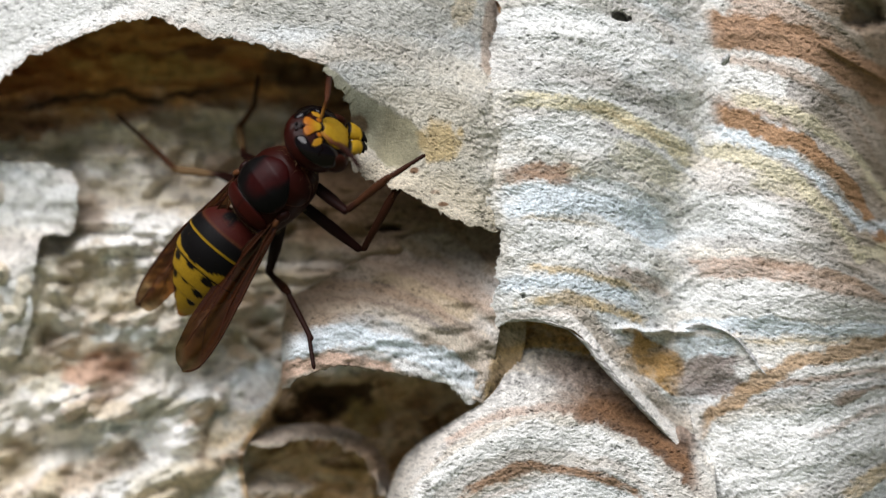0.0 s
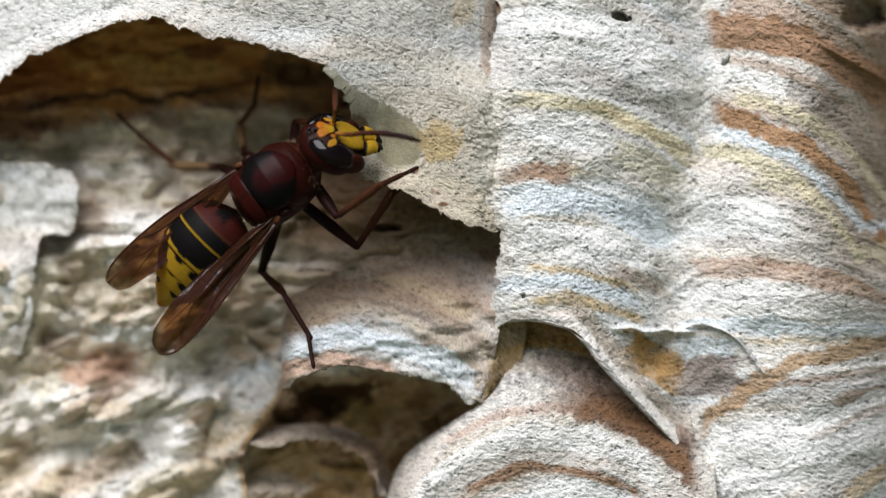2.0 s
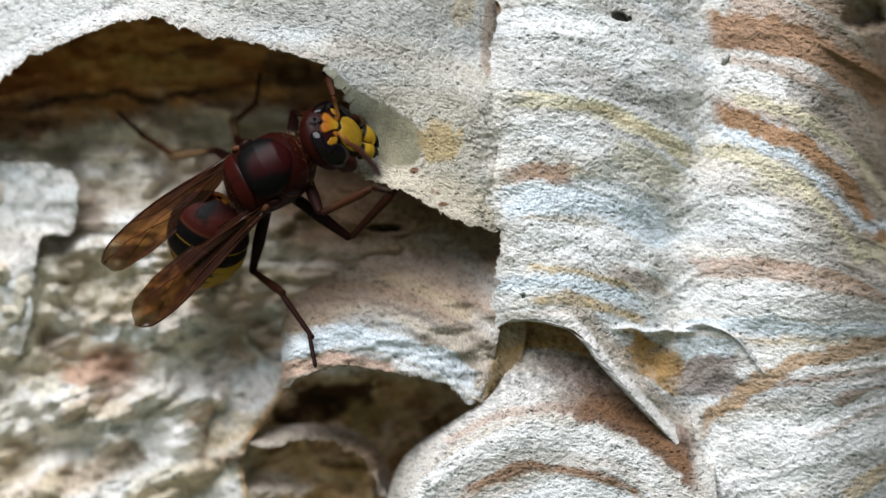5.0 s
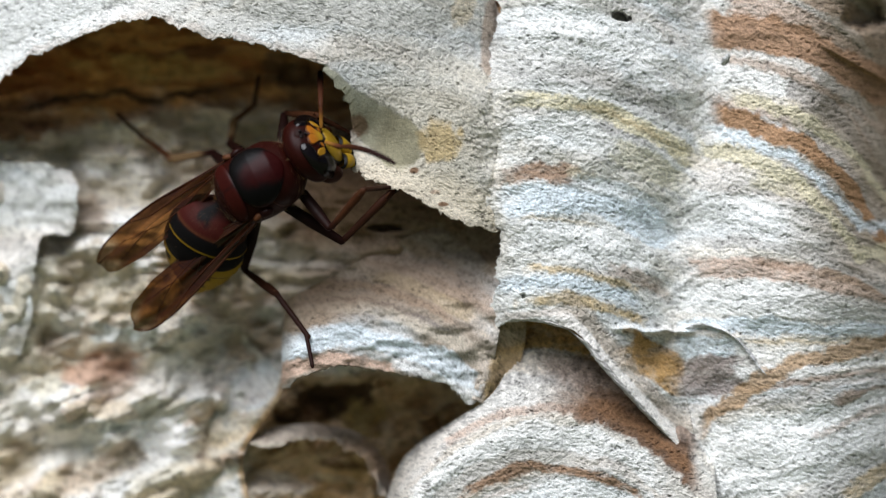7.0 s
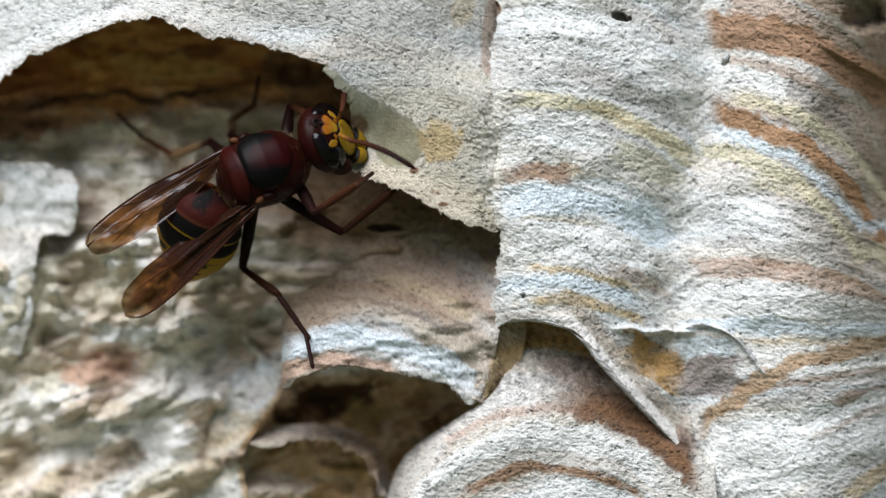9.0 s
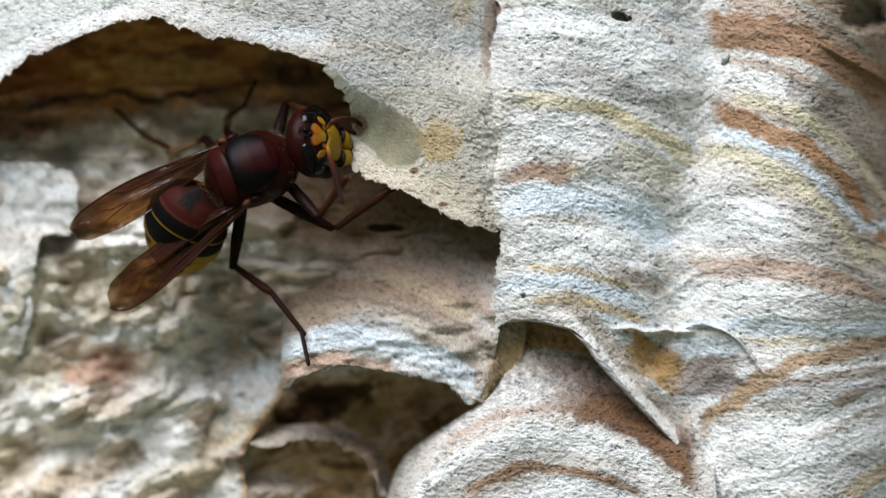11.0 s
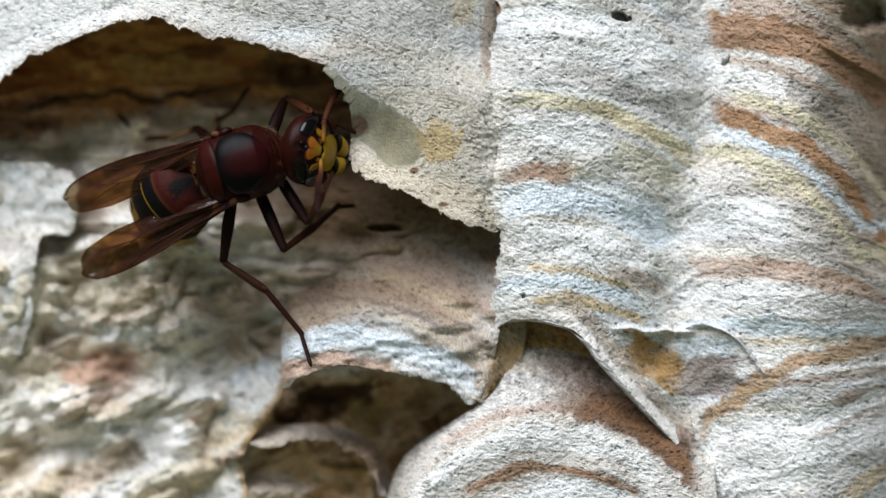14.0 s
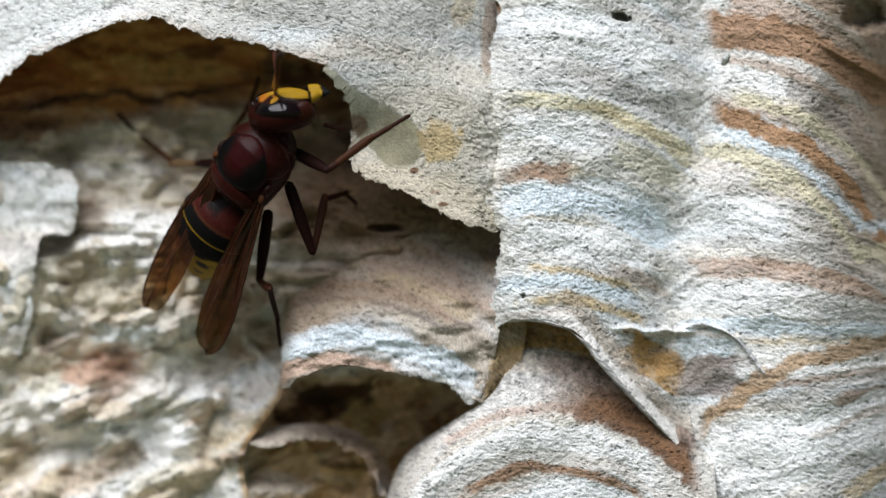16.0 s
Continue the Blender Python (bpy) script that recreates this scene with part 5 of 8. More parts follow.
def motions():
    walk(hornet, [
        (0, pose(-0.01481, -0.00150, 0.00536, 79.3, -42.0, -17.1)), (0.5, pose(-0.01438, -0.00150, 0.00535, 75.6, -42.1, -8.1)),
        (1, pose(-0.01440, -0.00150, 0.00542, 80.0, -41.2, -12.3)), (1.5, pose(-0.01477, -0.00150, 0.00550, 83.7, -41.1, -17.7)),
        (2, pose(-0.01467, -0.00150, 0.00574, 79.0, -37.4, -9.2)), (2.5, pose(-0.01482, -0.00150, 0.00585, 78.6, -37.2, -10.8)),
        (3, pose(-0.01581, -0.00150, 0.00572, 87.4, -34.6, -22.3)), (3.5, pose(-0.01556, -0.00150, 0.00601, 76.2, -32.6, -6.9)),
        (4, pose(-0.01523, -0.00150, 0.00672, 77.0, -29.7, -7.8)), (6.5, pose(-0.01576, -0.00150, 0.00632, 72.3, -26.9, -0.6)),
        (7, pose(-0.01605, -0.00150, 0.00592, 77.6, -28.3, -4.0)), (7.5, pose(-0.01575, -0.00150, 0.00639, 65.8, -22.3, 10.9)),
        (8, pose(-0.01567, -0.00150, 0.00651, 66.2, -24.2, 8.3)), (8.5, pose(-0.01634, -0.00150, 0.00604, 80.1, -27.2, -8.0)),
        (9, pose(-0.01579, -0.00150, 0.00699, 66.8, -20.8, 9.2)), (11.5, pose(-0.01699, -0.00150, 0.00697, 72.9, -20.7, 4.3)),
        (12, pose(-0.01705, -0.00150, 0.00755, 72.9, -18.3, 4.4)), (12.5, pose(-0.01768, -0.00150, 0.00696, 82.2, -21.3, -4.1)),
        (13, pose(-0.01760, -0.00150, 0.00788, 80.2, -16.5, -0.0)), (13.5, pose(-0.01775, -0.00150, 0.00714, 86.9, -15.5, -2.3)),
        (14, pose(-0.01763, -0.00150, 0.00748, 87.2, -15.5, -3.5)), (14.5, pose(-0.01771, -0.00150, 0.00717, 94.1, -14.4, -5.5)),
        (15, pose(-0.01821, -0.00150, 0.00996, 84.2, -29.0, -6.8)), (15.5, pose(-0.01677, -0.00150, 0.00748, 94.9, -36.3, -27.6)),
        (16, pose(-0.01649, -0.00150, 0.00761, 92.9, -50.0, -33.3)),
    ])
    walk(head, [
        (0, pose(0.00576, 0.00027, 0.00045, -29.0, -30.7, -8.4)), (0.5, pose(0.00593, -0.00022, 0.00017, -40.6, -32.4, 10.0)),
        (1, pose(0.00610, -0.00021, 0.00029, -46.8, -35.4, 11.2)), (1.5, pose(0.00522, 0.00017, 0.00005, -27.6, -15.9, 2.3)),
        (2, pose(0.00600, -0.00049, 0.00017, -42.5, -34.7, 11.6)), (2.5, pose(0.00578, -0.00012, 0.00027, -28.8, -32.7, -4.9)),
        (3, pose(0.00514, -0.00026, -0.00004, -27.9, -13.0, 4.9)), (3.5, pose(0.00569, -0.00002, 0.00011, -28.9, -28.3, 4.5)),
        (4, pose(0.00641, -0.00040, 0.00037, -32.5, -43.1, -4.6)), (6.5, pose(0.00544, 0.00073, 0.00028, -19.0, -25.2, -11.6)),
        (7, pose(0.00520, 0.00030, 0.00006, -24.2, -22.8, 1.0)), (7.5, pose(0.00602, 0.00038, 0.00054, -25.9, -41.7, -2.0)),
        (8, pose(0.00562, 0.00081, 0.00026, -18.5, -29.1, -1.6)), (8.5, pose(0.00499, 0.00031, 0.00001, -15.0, -16.9, -11.5)),
        (9, pose(0.00598, 0.00043, 0.00045, -14.6, -37.5, -10.9)), (11.5, pose(0.00577, 0.00026, -0.00010, 0.9, -30.8, -24.0)),
        (12, pose(0.00580, -0.00009, -0.00017, -0.5, -30.9, -26.8)), (12.5, pose(0.00538, -0.00005, -0.00027, -10.5, -24.4, -24.3)),
        (13, pose(0.00594, -0.00019, -0.00018, 0.7, -31.1, -27.5)), (13.5, pose(0.00562, 0.00005, -0.00041, 2.8, -21.7, -23.0)),
        (14, pose(0.00580, -0.00027, -0.00025, -0.9, -28.6, -24.3)), (14.5, pose(0.00555, -0.00003, -0.00050, -2.4, -18.1, -27.1)),
        (15, pose(0.00554, 0.00049, 0.00016, -15.8, -26.4, -4.9)), (15.5, pose(0.00586, 0.00059, 0.00051, -57.2, -32.1, 35.7)),
        (16, pose(0.00530, 0.00042, 0.00016, -51.6, -15.0, 35.2)),
    ])
    walk(abdomen, [
        (0, pose(-0.00368, 0.00046, -0.00085, 0.0, -1.2, -171.5)), (0.5, pose(-0.00344, 0.00042, -0.00082, 0.0, 2.2, -176.0)),
        (1, pose(-0.00368, 0.00039, -0.00064, 0.0, -1.4, -174.9)), (1.5, pose(-0.00375, 0.00038, -0.00055, 0.0, -5.5, -175.1)),
        (2, pose(-0.00435, 0.00047, -0.00068, 0.0, 1.2, -171.8)), (2.5, pose(-0.00443, 0.00042, -0.00042, 0.0, 9.7, -174.3)),
        (3, pose(-0.00431, 0.00034, -0.00044, 0.0, 11.9, -171.6)), (3.5, pose(-0.00422, 0.00030, -0.00052, 0.0, 23.0, -170.4)),
        (4, pose(-0.00512, 0.00031, -0.00017, 0.0, 34.6, -153.2)), (6.5, pose(-0.00450, 0.00025, -0.00047, 0.0, 42.2, -151.6)),
        (7, pose(-0.00408, 0.00034, -0.00059, 0.0, 35.9, -152.3)), (7.5, pose(-0.00452, 0.00023, -0.00055, 0.0, 53.0, -148.7)),
        (8, pose(-0.00451, 0.00021, -0.00053, 0.0, 51.3, -150.8)), (8.5, pose(-0.00448, 0.00034, -0.00044, 0.0, 34.7, -155.7)),
        (9, pose(-0.00465, 0.00023, -0.00056, 0.0, 49.0, -144.5)), (11.5, pose(-0.00457, 0.00029, -0.00056, 0.0, 43.6, -148.2)),
        (12, pose(-0.00471, 0.00027, -0.00057, 0.0, 43.2, -144.2)), (12.5, pose(-0.00443, 0.00034, -0.00061, 0.0, 36.7, -149.6)),
        (13, pose(-0.00469, 0.00039, -0.00066, 0.0, 37.6, -139.4)), (13.5, pose(-0.00419, 0.00024, -0.00072, 0.0, 37.7, -157.8)),
        (14, pose(-0.00444, 0.00020, -0.00063, 0.0, 39.3, -157.5)), (14.5, pose(-0.00420, 0.00025, -0.00080, 0.0, 34.0, -158.7)),
        (15, pose(-0.00438, 0.00014, -0.00054, 0.0, 36.5, -181.3)), (15.5, pose(-0.00409, 0.00042, -0.00051, 0.0, 11.3, -184.5)),
        (16, pose(-0.00394, 0.00015, -0.00064, 0.0, 12.3, -186.7)),
    ])
    walk(wings[0], [
        (0, pose(-0.00090, 0.00270, 0.00110, 24.5, 8.8, -176.5)), (0.5, pose(-0.00090, 0.00270, 0.00110, 24.6, 11.3, 179.8)),
        (1, pose(-0.00090, 0.00270, 0.00110, 24.4, 6.1, -179.6)), (1.5, pose(-0.00090, 0.00270, 0.00110, 24.3, 4.8, 180.0)),
        (2, pose(-0.00090, 0.00270, 0.00110, 24.2, 0.6, -178.2)), (2.5, pose(-0.00090, 0.00270, 0.00110, 24.3, 5.2, -176.1)),
        (3, pose(-0.00090, 0.00270, 0.00110, 24.4, 6.5, -179.1)), (3.5, pose(-0.00090, 0.00270, 0.00110, 24.8, 12.4, -177.1)),
        (4, pose(-0.00090, 0.00270, 0.00110, 24.2, 3.0, -173.1)), (6.5, pose(-0.00090, 0.00270, 0.00110, 25.5, 17.5, -174.2)),
        (7, pose(-0.00090, 0.00270, 0.00110, 25.3, 16.3, -176.1)), (7.5, pose(-0.00090, 0.00270, 0.00110, 26.1, 21.3, -172.1)),
        (8, pose(-0.00090, 0.00270, 0.00110, 26.1, 21.3, -174.5)), (8.5, pose(-0.00090, 0.00270, 0.00110, 25.4, 17.1, -176.7)),
        (9, pose(-0.00090, 0.00270, 0.00110, 24.8, 12.2, -171.0)), (11.5, pose(-0.00090, 0.00270, 0.00110, 25.5, 18.2, -177.3)),
        (12, pose(-0.00090, 0.00270, 0.00110, 26.1, 21.4, -174.8)), (12.5, pose(-0.00090, 0.00270, 0.00110, 26.1, 21.8, -176.7)),
        (13, pose(-0.00090, 0.00270, 0.00110, 26.3, 23.0, -175.7)), (13.5, pose(-0.00090, 0.00270, 0.00110, 25.6, 19.3, -177.5)),
        (14, pose(-0.00090, 0.00270, 0.00110, 25.3, 16.4, -176.2)), (14.5, pose(-0.00090, 0.00270, 0.00110, 25.6, 18.7, -174.9)),
        (15, pose(-0.00090, 0.00270, 0.00110, 24.3, 5.3, -175.6)), (15.5, pose(-0.00090, 0.00270, 0.00110, 24.3, -4.8, -177.8)),
        (16, pose(-0.00090, 0.00270, 0.00110, 24.1, 0.6, -172.9)),
    ])
    walk(wings[1], [
        (0, pose(-0.00090, -0.00270, 0.00110, -23.5, 2.5, -165.6)), (0.5, pose(-0.00090, -0.00270, 0.00110, -23.7, -1.3, -166.3)),
        (1, pose(-0.00090, -0.00270, 0.00110, -23.9, -5.0, -166.1)), (1.5, pose(-0.00090, -0.00270, 0.00110, -24.3, -9.2, -166.2)),
        (2, pose(-0.00090, -0.00270, 0.00110, -23.9, -3.7, -167.1)), (2.5, pose(-0.00090, -0.00270, 0.00110, -23.7, -4.1, -165.3)),
        (3, pose(-0.00090, -0.00270, 0.00110, -23.7, 1.2, -167.8)), (3.5, pose(-0.00090, -0.00270, 0.00110, -23.5, 10.2, -166.2)),
        (4, pose(-0.00090, -0.00270, 0.00110, -23.7, 2.6, -168.2)), (6.5, pose(-0.00090, -0.00270, 0.00110, -24.4, 18.5, -169.6)),
        (7, pose(-0.00090, -0.00270, 0.00110, -24.5, 17.4, -170.8)), (7.5, pose(-0.00090, -0.00270, 0.00110, -24.5, 22.2, -167.6)),
        (8, pose(-0.00090, -0.00270, 0.00110, -24.9, 24.0, -168.8)), (8.5, pose(-0.00090, -0.00270, 0.00110, -24.3, 15.2, -171.3)),
        (9, pose(-0.00090, -0.00270, 0.00110, -24.2, 21.0, -166.3)), (11.5, pose(-0.00090, -0.00270, 0.00110, -24.7, 21.5, -169.0)),
        (12, pose(-0.00090, -0.00270, 0.00110, -25.0, 24.5, -169.0)), (12.5, pose(-0.00090, -0.00270, 0.00110, -24.9, 21.6, -170.4)),
        (13, pose(-0.00090, -0.00270, 0.00110, -24.2, 16.8, -168.9)), (13.5, pose(-0.00090, -0.00270, 0.00110, -24.6, 19.4, -170.1)),
        (14, pose(-0.00090, -0.00270, 0.00110, -24.2, 13.6, -170.9)), (14.5, pose(-0.00090, -0.00270, 0.00110, -24.2, 15.8, -169.5)),
        (15, pose(-0.00090, -0.00270, 0.00110, -23.8, 9.3, -169.0)), (15.5, pose(-0.00090, -0.00270, 0.00110, -23.9, 4.3, -170.4)),
        (16, pose(-0.00090, -0.00270, 0.00110, -23.6, 5.5, -167.3)),
    ])
    walk(antennae[0][0], [
        (0, pose(0.00195, 0.00070, 0.00060, 0.0, -7.2, 26.1)), (0.5, pose(0.00195, 0.00070, 0.00060, 0.0, -10.1, -7.1)),
        (1, pose(0.00195, 0.00070, 0.00060, 0.0, -11.3, 14.2)), (1.5, pose(0.00195, 0.00070, 0.00060, -0.0, 2.3, 28.4)),
        (2, pose(0.00195, 0.00070, 0.00060, 0.0, -18.0, -12.5)), (2.25, pose(0.00195, 0.00070, 0.00060, 3.0, -25.3, 26.5)),
        (2.5, pose(0.00195, 0.00070, 0.00060, -0.0, -32.6, 68.0)), (3, pose(0.00195, 0.00070, 0.00060, -0.0, -21.7, 54.8)),
        (3.5, pose(0.00195, 0.00070, 0.00060, 0.0, -2.1, -7.8)), (4, pose(0.00195, 0.00070, 0.00060, 0.0, -44.2, 57.2)),
        (6.5, pose(0.00195, 0.00070, 0.00060, 0.0, -27.8, 56.1)), (7, pose(0.00195, 0.00070, 0.00060, -0.0, -20.6, 57.4)),
        (7.5, pose(0.00195, 0.00070, 0.00060, 0.0, -26.6, -7.3)), (8, pose(0.00195, 0.00070, 0.00060, 0.0, -33.4, 72.0)),
        (8.5, pose(0.00195, 0.00070, 0.00060, 0.0, -8.6, 37.0)), (9, pose(0.00195, 0.00070, 0.00060, 0.0, -39.0, -6.3)),
        (11.5, pose(0.00195, 0.00070, 0.00060, 0.0, -39.6, 12.7)), (12, pose(0.00195, 0.00070, 0.00060, 0.0, -9.9, 71.9)),
        (12.5, pose(0.00195, 0.00070, 0.00060, 0.0, -29.1, 31.4)), (13, pose(0.00195, 0.00070, 0.00060, 0.0, -8.4, 89.1)),
        (13.5, pose(0.00195, 0.00070, 0.00060, 0.0, 6.9, 59.3)), (14, pose(0.00195, 0.00070, 0.00060, -0.0, -5.1, 95.3)),
        (14.5, pose(0.00195, 0.00070, 0.00060, 0.0, 6.2, 66.2)), (14.75, pose(0.00195, 0.00070, 0.00060, -8.5, -15.3, 27.5)),
        (15, pose(0.00195, 0.00070, 0.00060, -0.0, -37.2, -15.7)), (15.5, pose(0.00195, 0.00070, 0.00060, 0.0, -13.9, -4.2)),
        (16, pose(0.00195, 0.00070, 0.00060, 0.0, 13.0, -18.4)),
    ])
    walk(antennae[0][1], [
        (0, pose(0.00361, 0.00151, 0.00083, 67.4, 17.4, 117.1)), (0.5, pose(0.00377, 0.00047, 0.00093, 73.3, 17.2, 105.9)),
        (1, pose(0.00372, 0.00115, 0.00096, 74.2, 9.2, 109.5)), (1.5, pose(0.00358, 0.00158, 0.00053, 61.9, 30.1, 102.3)),
        (2, pose(0.00368, 0.00032, 0.00117, 71.1, 14.3, 113.1)), (2.5, pose(0.00254, 0.00215, 0.00160, 56.3, 3.6, 115.8)),
        (3, pose(0.00295, 0.00211, 0.00129, 53.3, 16.3, 100.6)), (3.5, pose(0.00379, 0.00045, 0.00067, 64.7, 31.4, 109.9)),
        (4, pose(0.00267, 0.00182, 0.00190, 59.1, 6.7, 126.7)), (6.5, pose(0.00287, 0.00206, 0.00147, 41.8, 27.5, 110.6)),
        (7, pose(0.00289, 0.00217, 0.00125, 45.1, 24.3, 98.4)), (7.5, pose(0.00360, 0.00049, 0.00143, 53.0, 27.8, 110.8)),
        (8, pose(0.00243, 0.00218, 0.00162, 39.2, 21.7, 102.1)), (8.5, pose(0.00342, 0.00180, 0.00088, 48.1, 48.6, 114.7)),
        (9, pose(0.00339, 0.00054, 0.00177, 47.2, 32.7, 113.5)), (11.5, pose(0.00335, 0.00101, 0.00178, 83.4, 82.1, 147.8)),
        (12, pose(0.00252, 0.00244, 0.00092, 52.2, 77.3, 124.3)), (12.5, pose(0.00334, 0.00155, 0.00150, 16.6, 80.4, 75.0)),
        (13, pose(0.00198, 0.00254, 0.00087, 33.1, 49.7, 126.0)), (13.5, pose(0.00289, 0.00229, 0.00038, -115.5, 81.8, -46.0)),
        (14, pose(0.00178, 0.00254, 0.00076, 30.9, 51.4, 121.8)), (14.5, pose(0.00270, 0.00239, 0.00040, -108.1, 80.0, -30.5)),
        (15, pose(0.00338, 0.00030, 0.00172, 76.7, 58.9, 128.7)), (15.5, pose(0.00375, 0.00057, 0.00105, 89.6, 0.2, 111.1)),
        (16, pose(0.00367, 0.00013, 0.00018, 90.9, 2.7, 85.6)),
    ])
    walk(antennae[1][0], [
        (0, pose(0.00195, -0.00070, 0.00060, -0.0, 19.2, -61.2)), (0.5, pose(0.00195, -0.00070, 0.00060, -0.0, 25.7, -54.5)),
        (1, pose(0.00195, -0.00070, 0.00060, -0.0, 32.4, -53.2)), (1.5, pose(0.00195, -0.00070, 0.00060, 0.0, 10.3, -54.5)),
        (2, pose(0.00195, -0.00070, 0.00060, -0.0, 26.1, -45.7)), (2.5, pose(0.00195, -0.00070, 0.00060, -0.0, 13.3, -64.5)),
        (3, pose(0.00195, -0.00070, 0.00060, 0.0, 9.9, -53.2)), (3.5, pose(0.00195, -0.00070, 0.00060, 0.0, 13.3, -52.7)),
        (4, pose(0.00195, -0.00070, 0.00060, 0.0, 21.2, -57.7)), (6.5, pose(0.00195, -0.00070, 0.00060, 0.0, 3.6, -52.0)),
        (7, pose(0.00195, -0.00070, 0.00060, -0.0, 2.7, -46.8)), (7.5, pose(0.00195, -0.00070, 0.00060, -0.0, 12.3, -50.7)),
        (8, pose(0.00195, -0.00070, 0.00060, 0.0, 1.3, -56.5)), (8.5, pose(0.00195, -0.00070, 0.00060, 0.0, -7.8, -61.3)),
        (9, pose(0.00195, -0.00070, 0.00060, -0.0, 4.3, -41.7)), (11.5, pose(0.00195, -0.00070, 0.00060, 0.0, -22.0, -66.7)),
        (12, pose(0.00195, -0.00070, 0.00060, -0.0, -18.2, -59.2)), (12.5, pose(0.00195, -0.00070, 0.00060, 0.0, -19.7, -63.3)),
        (13, pose(0.00195, -0.00070, 0.00060, 0.0, -31.5, -71.5)), (13.5, pose(0.00195, -0.00070, 0.00060, 0.0, -37.2, -56.5)),
        (14, pose(0.00195, -0.00070, 0.00060, -0.0, -30.2, -53.5)), (14.5, pose(0.00195, -0.00070, 0.00060, -0.0, -38.8, -44.9)),
        (15, pose(0.00195, -0.00070, 0.00060, 0.0, -2.8, -45.9)), (15.5, pose(0.00195, -0.00070, 0.00060, 0.0, 43.5, -45.5)),
        (16, pose(0.00195, -0.00070, 0.00060, 0.0, 9.5, -33.0)),
    ])
    walk(antennae[1][1], [
        (0, pose(0.00279, -0.00224, -0.00001, -54.6, 4.5, -54.2)), (0.5, pose(0.00292, -0.00206, -0.00021, -35.1, 48.5, -53.0)),
        (1, pose(0.00289, -0.00196, -0.00040, -41.0, 58.0, -55.2)), (1.5, pose(0.00301, -0.00219, 0.00027, -38.6, 11.4, -54.5)),
        (2, pose(0.00311, -0.00190, -0.00022, -30.0, 43.3, -42.3)), (2.5, pose(0.00273, -0.00233, 0.00017, -52.5, 4.1, -59.7)),
        (3, pose(0.00305, -0.00217, 0.00028, -40.0, 5.2, -53.2)), (3.5, pose(0.00305, -0.00214, 0.00017, -35.0, 41.3, -52.6)),
        (4, pose(0.00288, -0.00216, -0.00007, -52.4, 3.8, -48.8)), (6.5, pose(0.00309, -0.00216, 0.00048, -30.3, 15.7, -52.4)),
        (7, pose(0.00322, -0.00205, 0.00051, -31.2, 5.0, -46.5)), (7.5, pose(0.00310, -0.00211, 0.00020, -30.1, 21.7, -50.1)),
        (8, pose(0.00298, -0.00225, 0.00056, -31.1, -3.4, -56.9)), (8.5, pose(0.00284, -0.00231, 0.00085, -36.5, -15.6, -59.0)),
        (9, pose(0.00333, -0.00193, 0.00046, -27.0, 19.1, -39.8)), (11.5, pose(0.00263, -0.00228, 0.00130, -28.2, -32.2, -62.4)),
        (12, pose(0.00285, -0.00222, 0.00118, -27.7, -34.9, -53.8)), (12.5, pose(0.00274, -0.00226, 0.00123, -24.6, -31.0, -59.6)),
        (13, pose(0.00245, -0.00220, 0.00157, -18.6, -14.2, -81.5)), (13.5, pose(0.00277, -0.00193, 0.00172, -30.2, -50.5, -50.1)),
        (14, pose(0.00291, -0.00199, 0.00153, -34.6, -42.1, -46.6)), (14.5, pose(0.00298, -0.00172, 0.00176, -24.0, -13.5, -50.8)),
        (15, pose(0.00324, -0.00203, 0.00069, -48.4, -16.7, -43.6)), (15.5, pose(0.00289, -0.00166, -0.00068, -29.5, 60.5, -39.6)),
        (16, pose(0.00349, -0.00170, 0.00029, -84.2, 1.7, -59.1)),
    ])
